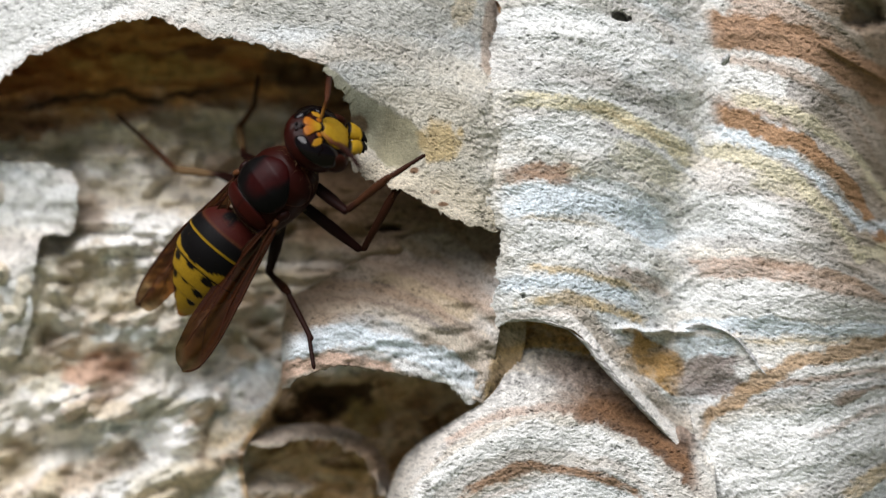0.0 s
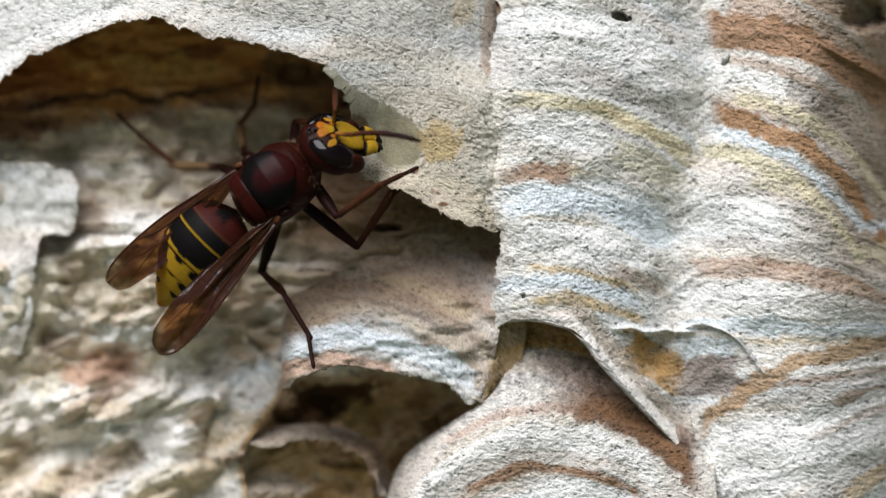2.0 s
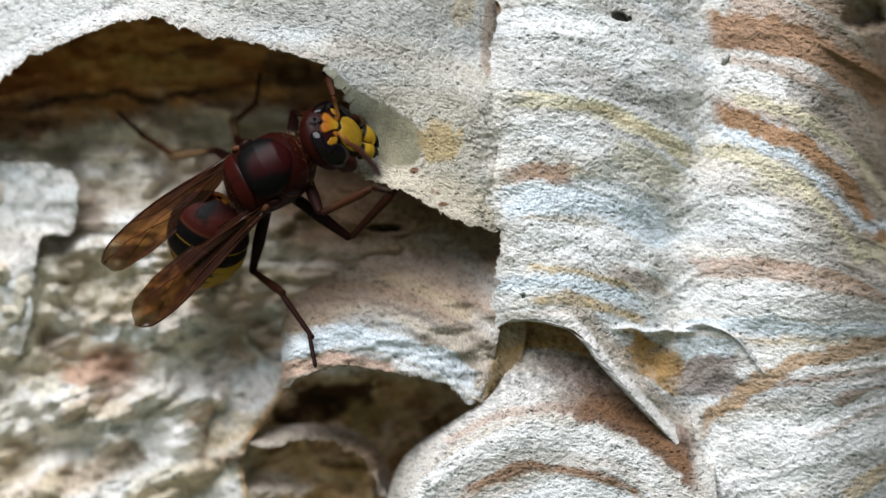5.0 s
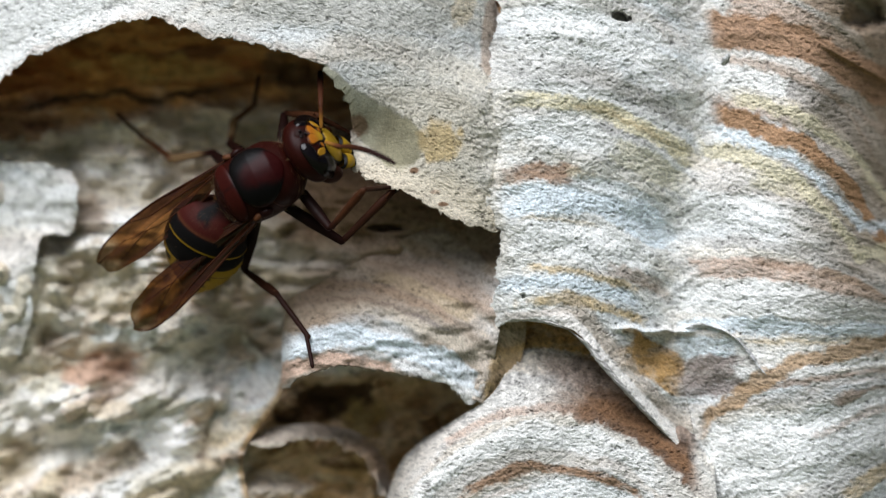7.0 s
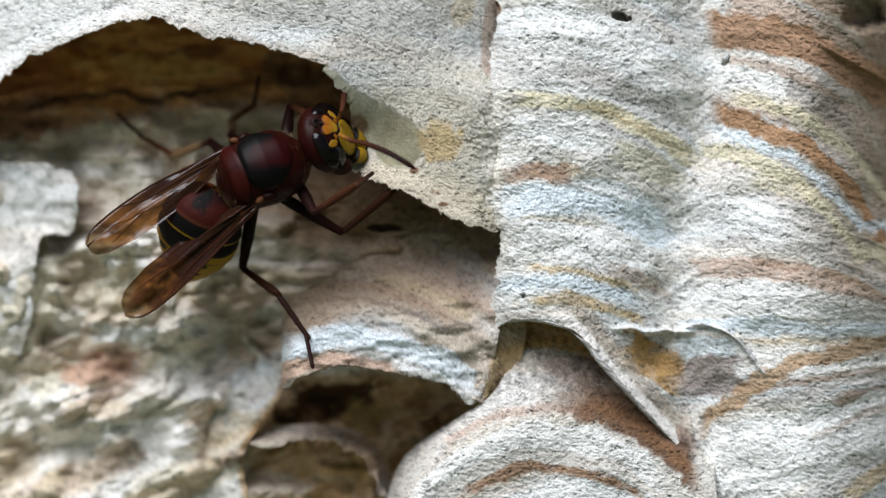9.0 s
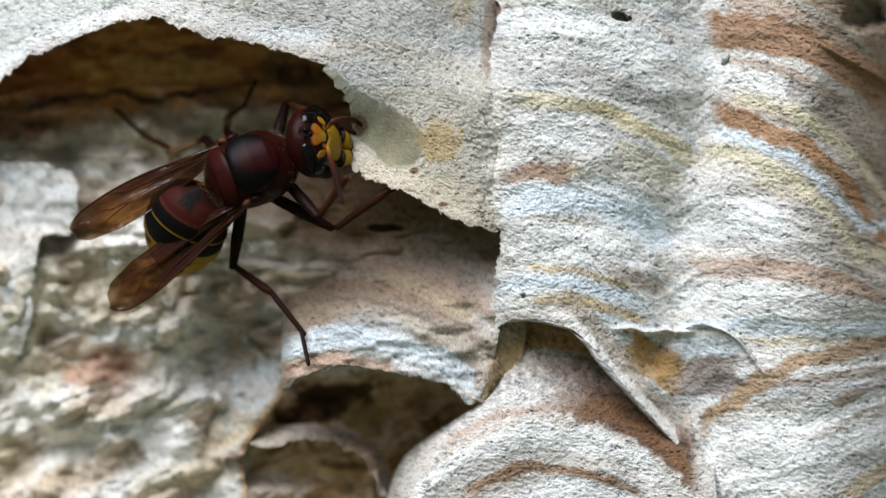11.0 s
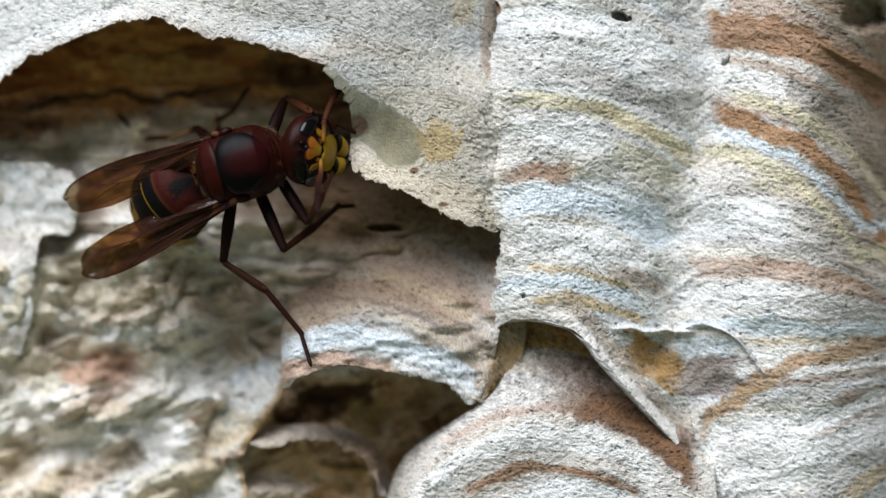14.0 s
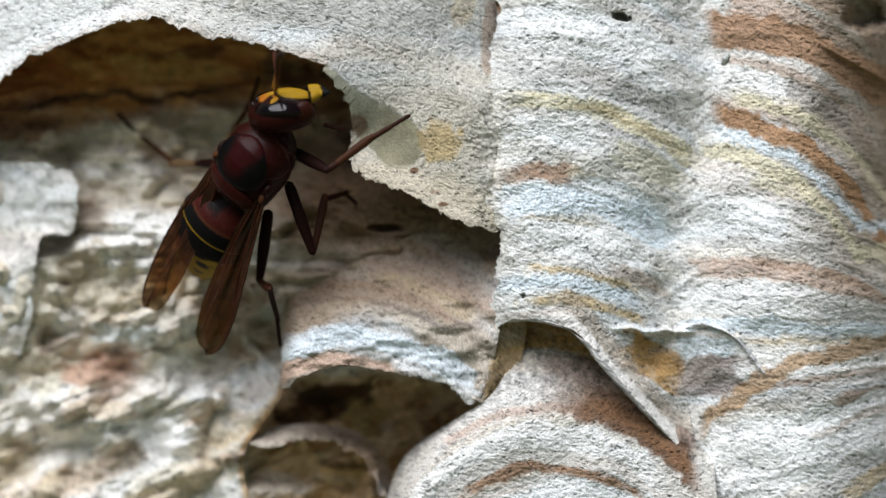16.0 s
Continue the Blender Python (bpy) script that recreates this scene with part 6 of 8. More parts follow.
    walk(legs[0][0], [
        (0, pose(0.00250, 0.00150, -0.00170, 39.7, 38.7, 81.1)), (0.5, pose(0.00250, 0.00150, -0.00170, 27.5, 31.2, 68.5)),
        (1, pose(0.00250, 0.00150, -0.00170, 31.4, 36.8, 74.1)), (1.5, pose(0.00250, 0.00150, -0.00170, 43.6, 44.5, 105.3)),
        (2, pose(0.00250, 0.00150, -0.00170, 26.8, 37.6, 69.1)), (2.5, pose(0.00250, 0.00150, -0.00170, 30.9, 40.4, 76.3)),
        (3, pose(0.00250, 0.00150, -0.00170, 53.1, 51.2, 105.7)), (3.5, pose(0.00250, 0.00150, -0.00170, 25.3, 40.3, 70.1)),
        (4, pose(0.00250, 0.00150, -0.00170, 23.9, 37.5, 70.1)), (6.5, pose(0.00250, 0.00150, -0.00170, 15.1, 22.1, 69.1)),
        (7, pose(0.00250, 0.00150, -0.00170, 16.6, 24.9, 67.0)), (7.5, pose(0.00250, 0.00150, -0.00170, 4.8, 11.0, 62.5)),
        (8, pose(0.00250, 0.00150, -0.00170, 7.7, 11.4, 63.0)), (8.5, pose(0.00268, 0.00185, -0.00187, 18.2, 23.6, 62.9)),
        (9, pose(0.00250, 0.00150, -0.00170, 5.5, 8.2, 62.4)), (11.5, pose(0.00250, 0.00150, -0.00170, 7.0, 11.7, 56.9)),
        (12, pose(0.00266, 0.00177, -0.00175, 6.4, 8.7, 58.6)), (12.5, pose(0.00250, 0.00150, -0.00170, 11.5, 20.1, 64.0)),
        (13, pose(0.00250, 0.00150, -0.00170, 6.6, 22.0, 61.0)), (13.5, pose(0.00250, 0.00150, -0.00170, 4.8, 32.0, 59.2)),
        (14, pose(0.00250, 0.00150, -0.00170, 5.5, 32.2, 58.3)), (14.5, pose(0.00250, 0.00150, -0.00170, 2.6, 39.9, 56.1)),
        (15, pose(0.00250, 0.00150, -0.00170, 19.3, 44.3, 68.2)), (15.5, pose(0.00250, 0.00150, -0.00170, 54.8, 44.2, 122.3)),
        (16, pose(0.00250, 0.00150, -0.00170, 47.0, 27.1, 99.5)),
    ])
    walk(legs[0][1], [
        (0, pose(0.00307, 0.00516, -0.00467, -14.3, -24.0, -40.3)), (0.5, pose(0.00400, 0.00531, -0.00418, -14.5, -30.6, -48.4)),
        (1, pose(0.00353, 0.00514, -0.00453, -15.1, -27.9, -40.7)), (1.5, pose(0.00160, 0.00480, -0.00506, -3.5, -1.5, -21.6)),
        (2, pose(0.00391, 0.00519, -0.00474, -22.5, -38.5, -49.9)), (2.5, pose(0.00337, 0.00507, -0.00482, -21.4, -38.3, -45.4)),
        (3, pose(0.00169, 0.00438, -0.00542, -14.6, -20.2, -23.6)), (3.5, pose(0.00374, 0.00492, -0.00478, -11.8, -34.5, -37.8)),
        (4, pose(0.00379, 0.00505, -0.00459, -14.8, -32.1, -42.0)), (6.5, pose(0.00414, 0.00580, -0.00356, -8.7, -36.7, -46.5)),
        (7, pose(0.00429, 0.00570, -0.00382, -15.0, -37.3, -43.2)), (7.5, pose(0.00474, 0.00580, -0.00264, 3.6, -49.9, -60.3)),
        (8, pose(0.00475, 0.00591, -0.00269, -2.1, -48.1, -66.7)), (8.5, pose(0.00473, 0.00584, -0.00383, -27.4, -45.7, -55.1)),
        (9, pose(0.00479, 0.00588, -0.00242, -2.0, -48.5, -76.6)), (11.5, pose(0.00526, 0.00574, -0.00275, -8.0, -43.3, -62.4)),
        (12, pose(0.00519, 0.00590, -0.00249, -7.4, -39.6, -69.8)), (12.5, pose(0.00463, 0.00586, -0.00347, -18.1, -33.2, -49.6)),
        (13, pose(0.00476, 0.00558, -0.00359, -14.6, -40.8, -54.3)), (13.5, pose(0.00472, 0.00522, -0.00441, -25.2, -49.8, -37.8)),
        (14, pose(0.00479, 0.00520, -0.00444, -25.9, -49.9, -46.9)), (14.5, pose(0.00472, 0.00480, -0.00503, -37.3, -54.6, -35.7)),
        (15, pose(0.00375, 0.00464, -0.00500, -22.7, -33.9, -56.8)), (15.5, pose(0.00063, 0.00447, -0.00511, -31.5, -18.2, -41.2)),
        (16, pose(0.00177, 0.00587, -0.00397, -31.8, -10.1, -60.4)),
    ])
    walk(legs[0][2], [
        (0, pose(0.00637, 0.00237, -0.00274, -27.2, 65.7, -67.1)), (0.5, pose(0.00667, 0.00229, -0.00179, -20.5, 63.8, -65.3)),
        (1, pose(0.00671, 0.00241, -0.00231, -31.6, 63.3, -77.6)), (1.5, pose(0.00594, 0.00308, -0.00494, -24.4, -3.2, -67.1)),
        (2, pose(0.00617, 0.00250, -0.00194, -18.1, 51.1, -58.2)), (2.5, pose(0.00592, 0.00248, -0.00196, -16.4, 51.4, -53.6)),
        (3, pose(0.00574, 0.00261, -0.00379, -25.4, 43.6, -55.3)), (3.5, pose(0.00679, 0.00255, -0.00213, -14.1, 49.1, -53.7)),
        (4, pose(0.00676, 0.00238, -0.00209, -22.1, 58.7, -65.0)), (6.5, pose(0.00664, 0.00316, -0.00086, -6.5, 41.2, -46.7)),
        (7, pose(0.00689, 0.00326, -0.00111, -12.5, 38.2, -50.4)), (7.5, pose(0.00618, 0.00328, 0.00080, 4.6, 27.6, -39.6)),
        (8, pose(0.00593, 0.00316, 0.00063, 3.0, 28.6, -40.7)), (8.5, pose(0.00647, 0.00335, -0.00071, -14.8, 37.2, -47.2)),
        (9, pose(0.00548, 0.00299, 0.00095, 3.7, 25.2, -37.2)), (11.5, pose(0.00676, 0.00286, 0.00030, -3.2, 26.4, -39.7)),
        (12, pose(0.00636, 0.00271, 0.00032, -2.7, 25.0, -37.3)), (12.5, pose(0.00703, 0.00304, -0.00105, -14.0, 24.4, -43.8)),
        (13, pose(0.00673, 0.00284, -0.00068, -10.5, 21.4, -40.7)), (13.5, pose(0.00697, 0.00348, -0.00103, -16.9, 20.5, -40.8)),
        (14, pose(0.00673, 0.00313, -0.00106, -17.7, 22.3, -40.2)), (14.5, pose(0.00679, 0.00332, -0.00145, -24.4, 21.1, -40.8)),
        (15, pose(0.00588, 0.00140, -0.00240, -17.9, 15.3, -60.0)), (15.5, pose(0.00389, 0.00161, -0.00368, -27.2, 27.9, -51.4)),
        (16, pose(0.00396, 0.00202, -0.00318, -29.4, 34.1, -70.3)),
    ])
    walk(legs[0][3], [
        (0, pose(0.00668, 0.00162, -0.00454, -26.5, 64.2, -66.9)), (0.5, pose(0.00704, 0.00148, -0.00359, -20.2, 62.2, -65.6)),
        (1, pose(0.00690, 0.00154, -0.00408, -30.7, 61.8, -77.2)), (1.5, pose(0.00663, 0.00144, -0.00484, -24.0, 0.2, -67.4)),
        (2, pose(0.00683, 0.00145, -0.00348, -17.7, 48.5, -58.4)), (2.5, pose(0.00668, 0.00144, -0.00358, -16.3, 50.3, -53.8)),
        (3, pose(0.00657, 0.00140, -0.00519, -25.3, 43.1, -55.2)), (3.5, pose(0.00755, 0.00152, -0.00360, -14.0, 47.6, -54.0)),
        (4, pose(0.00719, 0.00146, -0.00376, -21.6, 57.0, -65.1)), (6.5, pose(0.00779, 0.00193, -0.00234, -6.5, 40.6, -46.9)),
        (7, pose(0.00805, 0.00186, -0.00254, -12.5, 37.7, -50.5)), (7.5, pose(0.00780, 0.00194, -0.00030, 4.6, 27.5, -39.7)),
        (8, pose(0.00757, 0.00175, -0.00055, 3.0, 28.6, -40.7)), (8.5, pose(0.00789, 0.00182, -0.00229, -14.8, 37.2, -47.2)),
        (9, pose(0.00733, 0.00159, -0.00015, 3.7, 25.5, -37.1)), (11.5, pose(0.00852, 0.00140, -0.00083, -3.2, 26.6, -39.7)),
        (12, pose(0.00827, 0.00125, -0.00080, -2.7, 25.2, -37.2)), (12.5, pose(0.00882, 0.00132, -0.00217, -14.0, 24.8, -43.8)),
        (13, pose(0.00862, 0.00121, -0.00166, -10.5, 21.7, -40.7)), (13.5, pose(0.00889, 0.00183, -0.00197, -16.9, 20.7, -40.8)),
        (14, pose(0.00864, 0.00151, -0.00208, -17.7, 22.5, -40.2)), (14.5, pose(0.00870, 0.00167, -0.00242, -24.4, 21.3, -40.8)),
        (15, pose(0.00762, -0.00162, -0.00335, -17.9, 15.9, -60.0)), (15.5, pose(0.00563, -0.00058, -0.00516, -27.2, 28.2, -51.5)),
        (16, pose(0.00496, -0.00079, -0.00520, -29.5, 34.3, -70.4)),
    ])
    walk(legs[1][0], [
        (0, pose(0.00250, -0.00150, -0.00170, -27.6, -12.7, -75.6)), (0.5, pose(0.00250, -0.00150, -0.00170, -22.4, -20.6, -78.3)),
        (1, pose(0.00250, -0.00150, -0.00170, -25.7, -20.5, -76.5)), (1.5, pose(0.00250, -0.00150, -0.00170, -29.3, -16.3, -76.6)),
        (2, pose(0.00250, -0.00150, -0.00170, -24.7, -24.5, -86.5)), (2.5, pose(0.00250, -0.00150, -0.00170, -25.3, -20.9, -84.4)),
        (3, pose(0.00250, -0.00150, -0.00170, -33.6, -14.7, -89.4)), (3.5, pose(0.00250, -0.00150, -0.00170, -21.8, -22.7, -91.7)),
        (4, pose(0.00250, -0.00150, -0.00170, -23.5, -30.3, -91.1)), (6.5, pose(0.00250, -0.00150, -0.00170, -14.1, -24.3, -82.6)),
        (7, pose(0.00260, -0.00198, -0.00158, -16.3, -13.4, -78.6)), (7.5, pose(0.00250, -0.00150, -0.00170, -1.7, -31.8, -87.4)),
        (8, pose(0.00250, -0.00150, -0.00170, -5.3, -31.6, -87.2)), (8.5, pose(0.00295, -0.00232, -0.00169, -16.9, -0.4, -61.0)),
        (9, pose(0.00250, -0.00150, -0.00170, -3.3, -29.3, -90.2)), (11.5, pose(0.00263, -0.00193, -0.00157, -6.6, -16.7, -73.0)),
        (12, pose(0.00250, -0.00150, -0.00170, -6.0, -11.4, -77.0)), (12.5, pose(0.00279, -0.00225, -0.00159, -15.6, -8.0, -68.6)),
        (13, pose(0.00250, -0.00150, -0.00170, -10.9, -10.3, -76.0)), (13.5, pose(0.00279, -0.00213, -0.00151, -15.7, -15.7, -64.9)),
        (14, pose(0.00265, -0.00197, -0.00160, -15.9, -11.3, -71.9)), (14.5, pose(0.00267, -0.00192, -0.00155, -20.3, -18.7, -67.9)),
        (15, pose(0.00250, -0.00150, -0.00170, -24.8, -51.9, -99.4)), (15.5, pose(0.00250, -0.00150, -0.00170, -37.5, -15.5, -69.5)),
        (16, pose(0.00250, -0.00150, -0.00170, -37.9, -13.4, -71.2)),
    ])
    walk(legs[1][1], [
        (0, pose(0.00367, -0.00607, -0.00063, 10.6, 2.3, -4.2)), (0.5, pose(0.00341, -0.00590, -0.00001, 7.7, -17.4, -10.9)),
        (1, pose(0.00355, -0.00587, -0.00002, 7.2, -17.3, -6.2)), (1.5, pose(0.00363, -0.00624, -0.00027, 9.3, -4.6, 0.6)),
        (2, pose(0.00277, -0.00594, 0.00032, 5.0, -7.2, -3.9)), (2.5, pose(0.00294, -0.00599, 0.00002, 4.0, -9.1, -8.8)),
        (3, pose(0.00255, -0.00653, -0.00038, 5.5, -1.5, 2.3)), (3.5, pose(0.00237, -0.00600, 0.00019, 4.4, -16.2, -6.4)),
        (4, pose(0.00242, -0.00587, 0.00085, 2.6, -7.2, -6.0)), (6.5, pose(0.00309, -0.00606, 0.00038, 6.9, -19.8, 2.5)),
        (7, pose(0.00353, -0.00665, -0.00045, 7.2, -26.6, 13.1)), (7.5, pose(0.00269, -0.00569, 0.00090, 8.1, -30.3, 0.8)),
        (8, pose(0.00271, -0.00570, 0.00089, 8.8, -30.0, -3.8)), (8.5, pose(0.00533, -0.00660, -0.00166, 27.6, -50.7, 36.2)),
        (9, pose(0.00249, -0.00575, 0.00069, 8.0, -34.9, -1.3)), (11.5, pose(0.00400, -0.00642, -0.00016, 7.9, -46.1, 27.1)),
        (12, pose(0.00362, -0.00636, -0.00069, 6.4, -57.7, 10.8)), (12.5, pose(0.00456, -0.00677, -0.00091, 11.5, -45.5, 39.0)),
        (13, pose(0.00371, -0.00637, -0.00079, -8.0, -55.6, 7.8)), (13.5, pose(0.00479, -0.00640, -0.00018, 1.9, -41.7, 46.0)),
        (14, pose(0.00414, -0.00654, -0.00064, 0.6, -52.2, 40.5)), (14.5, pose(0.00442, -0.00622, 0.00002, -4.9, -43.4, 44.6)),
        (15, pose(0.00202, -0.00437, 0.00201, -4.5, 0.2, -3.7)), (15.5, pose(0.00411, -0.00580, -0.00043, -3.6, 6.7, -6.4)),
        (16, pose(0.00400, -0.00593, -0.00058, 9.5, 31.8, -7.2)),
    ])
    walk(legs[1][2], [
        (0, pose(0.00825, -0.00641, -0.00082, 12.8, 33.2, 2.6)), (0.5, pose(0.00763, -0.00671, 0.00133, 15.0, 43.3, 10.7)),
        (1, pose(0.00786, -0.00634, 0.00132, 12.3, 47.0, 8.3)), (1.5, pose(0.00870, -0.00619, 0.00014, 12.7, 57.8, 7.5)),
        (2, pose(0.00739, -0.00625, 0.00091, 5.1, 33.8, -2.2)), (2.5, pose(0.00738, -0.00668, 0.00074, 10.0, 36.5, 7.3)),
        (3, pose(0.00764, -0.00632, -0.00024, -6.0, 68.9, -15.3)), (3.5, pose(0.00682, -0.00651, 0.00149, 3.3, 54.9, -8.8)),
        (4, pose(0.00764, -0.00643, 0.00152, 52.5, 85.7, 49.1)), (6.5, pose(0.00770, -0.00586, 0.00204, 1.5, 54.6, -17.6)),
        (7, pose(0.00796, -0.00562, 0.00182, 3.3, 62.9, 1.6)), (7.5, pose(0.00695, -0.00563, 0.00338, 9.4, 41.3, 15.2)),
        (8, pose(0.00686, -0.00598, 0.00329, 13.4, 52.6, 18.1)), (8.5, pose(0.00781, -0.00479, 0.00209, 29.9, 61.7, 68.2)),
        (9, pose(0.00646, -0.00584, 0.00346, 10.2, 47.1, 37.5)), (11.5, pose(0.00707, -0.00485, 0.00343, 16.1, 67.3, 56.5)),
        (12, pose(0.00608, -0.00589, 0.00327, 9.0, 48.6, 55.7)), (12.5, pose(0.00727, -0.00457, 0.00265, 19.6, 68.1, 62.0)),
        (13, pose(0.00634, -0.00601, 0.00308, 7.3, 49.4, 55.9)), (13.5, pose(0.00740, -0.00370, 0.00316, 10.1, 69.3, 64.3)),
        (14, pose(0.00636, -0.00465, 0.00313, 7.7, 58.8, 59.7)), (14.5, pose(0.00691, -0.00377, 0.00334, 3.2, 67.5, 55.5)),
        (15, pose(0.00691, -0.00469, 0.00199, -6.0, 38.4, -8.1)), (15.5, pose(0.00838, -0.00628, -0.00093, -8.6, 42.5, -15.6)),
        (16, pose(0.00759, -0.00638, -0.00283, 4.5, 30.0, -14.8)),
    ])
    walk(legs[1][3], [
        (0, pose(0.00999, -0.00633, -0.00195, 12.6, 32.5, 2.2)), (0.5, pose(0.00911, -0.00643, -0.00009, 14.5, 41.8, 9.6)),
        (1, pose(0.00929, -0.00613, -0.00023, 11.9, 46.0, 7.6)), (1.5, pose(0.00972, -0.00605, -0.00150, 11.8, 56.4, 6.1)),
        (2, pose(0.00915, -0.00632, -0.00027, 5.0, 33.0, -2.5)), (2.5, pose(0.00905, -0.00647, -0.00050, 9.7, 35.3, 6.7)),
        (3, pose(0.00829, -0.00650, -0.00199, -6.7, 67.0, -16.6)), (3.5, pose(0.00798, -0.00668, -0.00017, 2.8, 53.4, -9.9)),
        (4, pose(0.00773, -0.00632, -0.00039, 41.4, 85.9, 36.2)), (6.5, pose(0.00881, -0.00621, 0.00041, 1.1, 53.2, -18.7)),
        (7, pose(0.00881, -0.00560, 0.00016, 2.5, 61.4, -0.1)), (7.5, pose(0.00837, -0.00524, 0.00209, 9.2, 39.8, 14.2)),
        (8, pose(0.00801, -0.00560, 0.00170, 13.0, 51.5, 16.7)), (8.5, pose(0.00815, -0.00393, 0.00038, 28.9, 60.9, 66.9)),
        (9, pose(0.00754, -0.00501, 0.00200, 10.0, 46.0, 36.7)), (11.5, pose(0.00748, -0.00423, 0.00165, 15.7, 67.0, 55.6)),
        (12, pose(0.00684, -0.00479, 0.00175, 8.8, 47.6, 55.2)), (12.5, pose(0.00760, -0.00395, 0.00090, 18.7, 67.4, 60.7)),
        (13, pose(0.00707, -0.00493, 0.00154, 7.1, 48.0, 55.4)), (13.5, pose(0.00768, -0.00311, 0.00142, 9.5, 68.3, 63.5)),
        (14, pose(0.00687, -0.00377, 0.00145, 7.3, 57.4, 59.1)), (14.5, pose(0.00733, -0.00316, 0.00155, 2.8, 66.1, 54.9)),
        (15, pose(0.00852, -0.00492, 0.00070, -6.1, 37.3, -8.4)), (15.5, pose(0.01003, -0.00674, -0.00250, -8.6, 42.0, -15.7)),
        (16, pose(0.00953, -0.00689, -0.00398, 4.6, 30.3, -14.6)),
    ])
    walk(legs[2][0], [
        (0, pose(0.00040, 0.00170, -0.00210, 32.0, 30.1, 113.4)), (0.5, pose(0.00040, 0.00170, -0.00210, 25.0, 32.2, 107.3)),
        (1, pose(0.00040, 0.00170, -0.00210, 28.7, 33.1, 112.3)), (1.5, pose(0.00040, 0.00170, -0.00210, 34.8, 34.8, 116.2)),
        (2, pose(0.00040, 0.00170, -0.00210, 27.4, 39.0, 115.5)), (2.5, pose(0.00040, 0.00170, -0.00210, 26.4, 34.0, 116.1)),
        (3, pose(0.00040, 0.00170, -0.00210, 39.2, 34.3, 123.4)), (3.5, pose(0.00040, 0.00170, -0.00210, 23.6, 36.7, 110.5)),
        (4, pose(0.00040, 0.00170, -0.00210, 22.7, 37.4, 119.9)), (6.5, pose(0.00040, 0.00170, -0.00210, 14.5, 37.3, 111.7)),
        (7, pose(0.00040, 0.00170, -0.00210, 20.7, 39.8, 112.1)), (7.5, pose(0.00040, 0.00170, -0.00210, 0.7, 37.2, 99.4)),
        (8, pose(0.00040, 0.00170, -0.00210, 3.9, 35.1, 101.7)), (8.5, pose(0.00040, 0.00170, -0.00210, 25.1, 38.6, 112.1)),
        (9, pose(0.00040, 0.00170, -0.00210, 1.8, 38.4, 102.3)), (11.5, pose(0.00040, 0.00170, -0.00210, 9.6, 44.2, 101.2)),
        (12, pose(0.00040, 0.00170, -0.00210, 8.7, 46.6, 107.1)), (12.5, pose(0.00040, 0.00170, -0.00210, 23.9, 48.9, 119.5)),
        (13, pose(0.00040, 0.00170, -0.00210, 19.6, 55.4, 127.0)), (13.5, pose(0.00040, 0.00170, -0.00210, 27.6, 57.8, 127.9)),
        (14, pose(0.00040, 0.00170, -0.00210, 30.8, 57.8, 134.5)), (14.5, pose(0.00040, 0.00170, -0.00210, 42.2, 60.1, 145.2)),
        (15, pose(0.00052, 0.00155, -0.00187, 30.8, 50.7, 127.9)), (15.5, pose(0.00040, 0.00170, -0.00210, 43.0, 34.5, 139.4)),
        (16, pose(0.00040, 0.00170, -0.00210, 36.6, 28.1, 131.7)),
    ])
    walk(legs[2][1], [
        (0, pose(-0.00188, 0.00696, -0.00542, 43.4, 43.2, 88.2)), (0.5, pose(-0.00127, 0.00707, -0.00564, 34.2, 45.1, 80.3)),
        (1, pose(-0.00172, 0.00685, -0.00573, 38.2, 47.3, 84.8)), (1.5, pose(-0.00201, 0.00659, -0.00588, 43.4, 47.0, 88.9)),
        (2, pose(-0.00182, 0.00635, -0.00628, 32.6, 46.5, 83.3)), (2.5, pose(-0.00202, 0.00664, -0.00582, 36.5, 48.5, 86.2)),
        (3, pose(-0.00260, 0.00626, -0.00582, 53.7, 52.8, 102.7)), (3.5, pose(-0.00144, 0.00663, -0.00603, 33.3, 51.8, 89.5)),
        (4, pose(-0.00221, 0.00624, -0.00610, 34.3, 52.9, 96.4)), (6.5, pose(-0.00155, 0.00660, -0.00611, 22.5, 51.5, 76.1)),
        (7, pose(-0.00152, 0.00643, -0.00635, 26.0, 55.7, 76.1)), (7.5, pose(-0.00045, 0.00688, -0.00609, 7.4, 47.1, 64.0)),
        (8, pose(-0.00070, 0.00700, -0.00590, 12.0, 49.5, 67.7)), (8.5, pose(-0.00155, 0.00649, -0.00623, 36.5, 60.5, 90.8)),
        (9, pose(-0.00069, 0.00673, -0.00617, 8.8, 52.8, 70.3)), (11.5, pose(-0.00052, 0.00637, -0.00673, 15.4, 62.1, 76.6)),
        (12, pose(-0.00093, 0.00604, -0.00690, 15.1, 64.1, 82.4)), (12.5, pose(-0.00175, 0.00551, -0.00712, 30.3, 66.9, 91.6)),
        (13, pose(-0.00185, 0.00469, -0.00752, 20.3, 66.7, 89.1)), (13.5, pose(-0.00178, 0.00450, -0.00773, 30.2, 73.0, 102.3)),
        (14, pose(-0.00208, 0.00422, -0.00772, 37.0, 72.8, 111.8)), (14.5, pose(-0.00235, 0.00361, -0.00792, 50.7, 78.1, 122.4)),
        (15, pose(-0.00213, 0.00495, -0.00713, 47.0, 70.9, 100.7)), (15.5, pose(-0.00379, 0.00529, -0.00588, 71.2, 61.2, 111.7)),
        (16, pose(-0.00350, 0.00607, -0.00523, 67.9, 59.2, 81.9)),
    ])
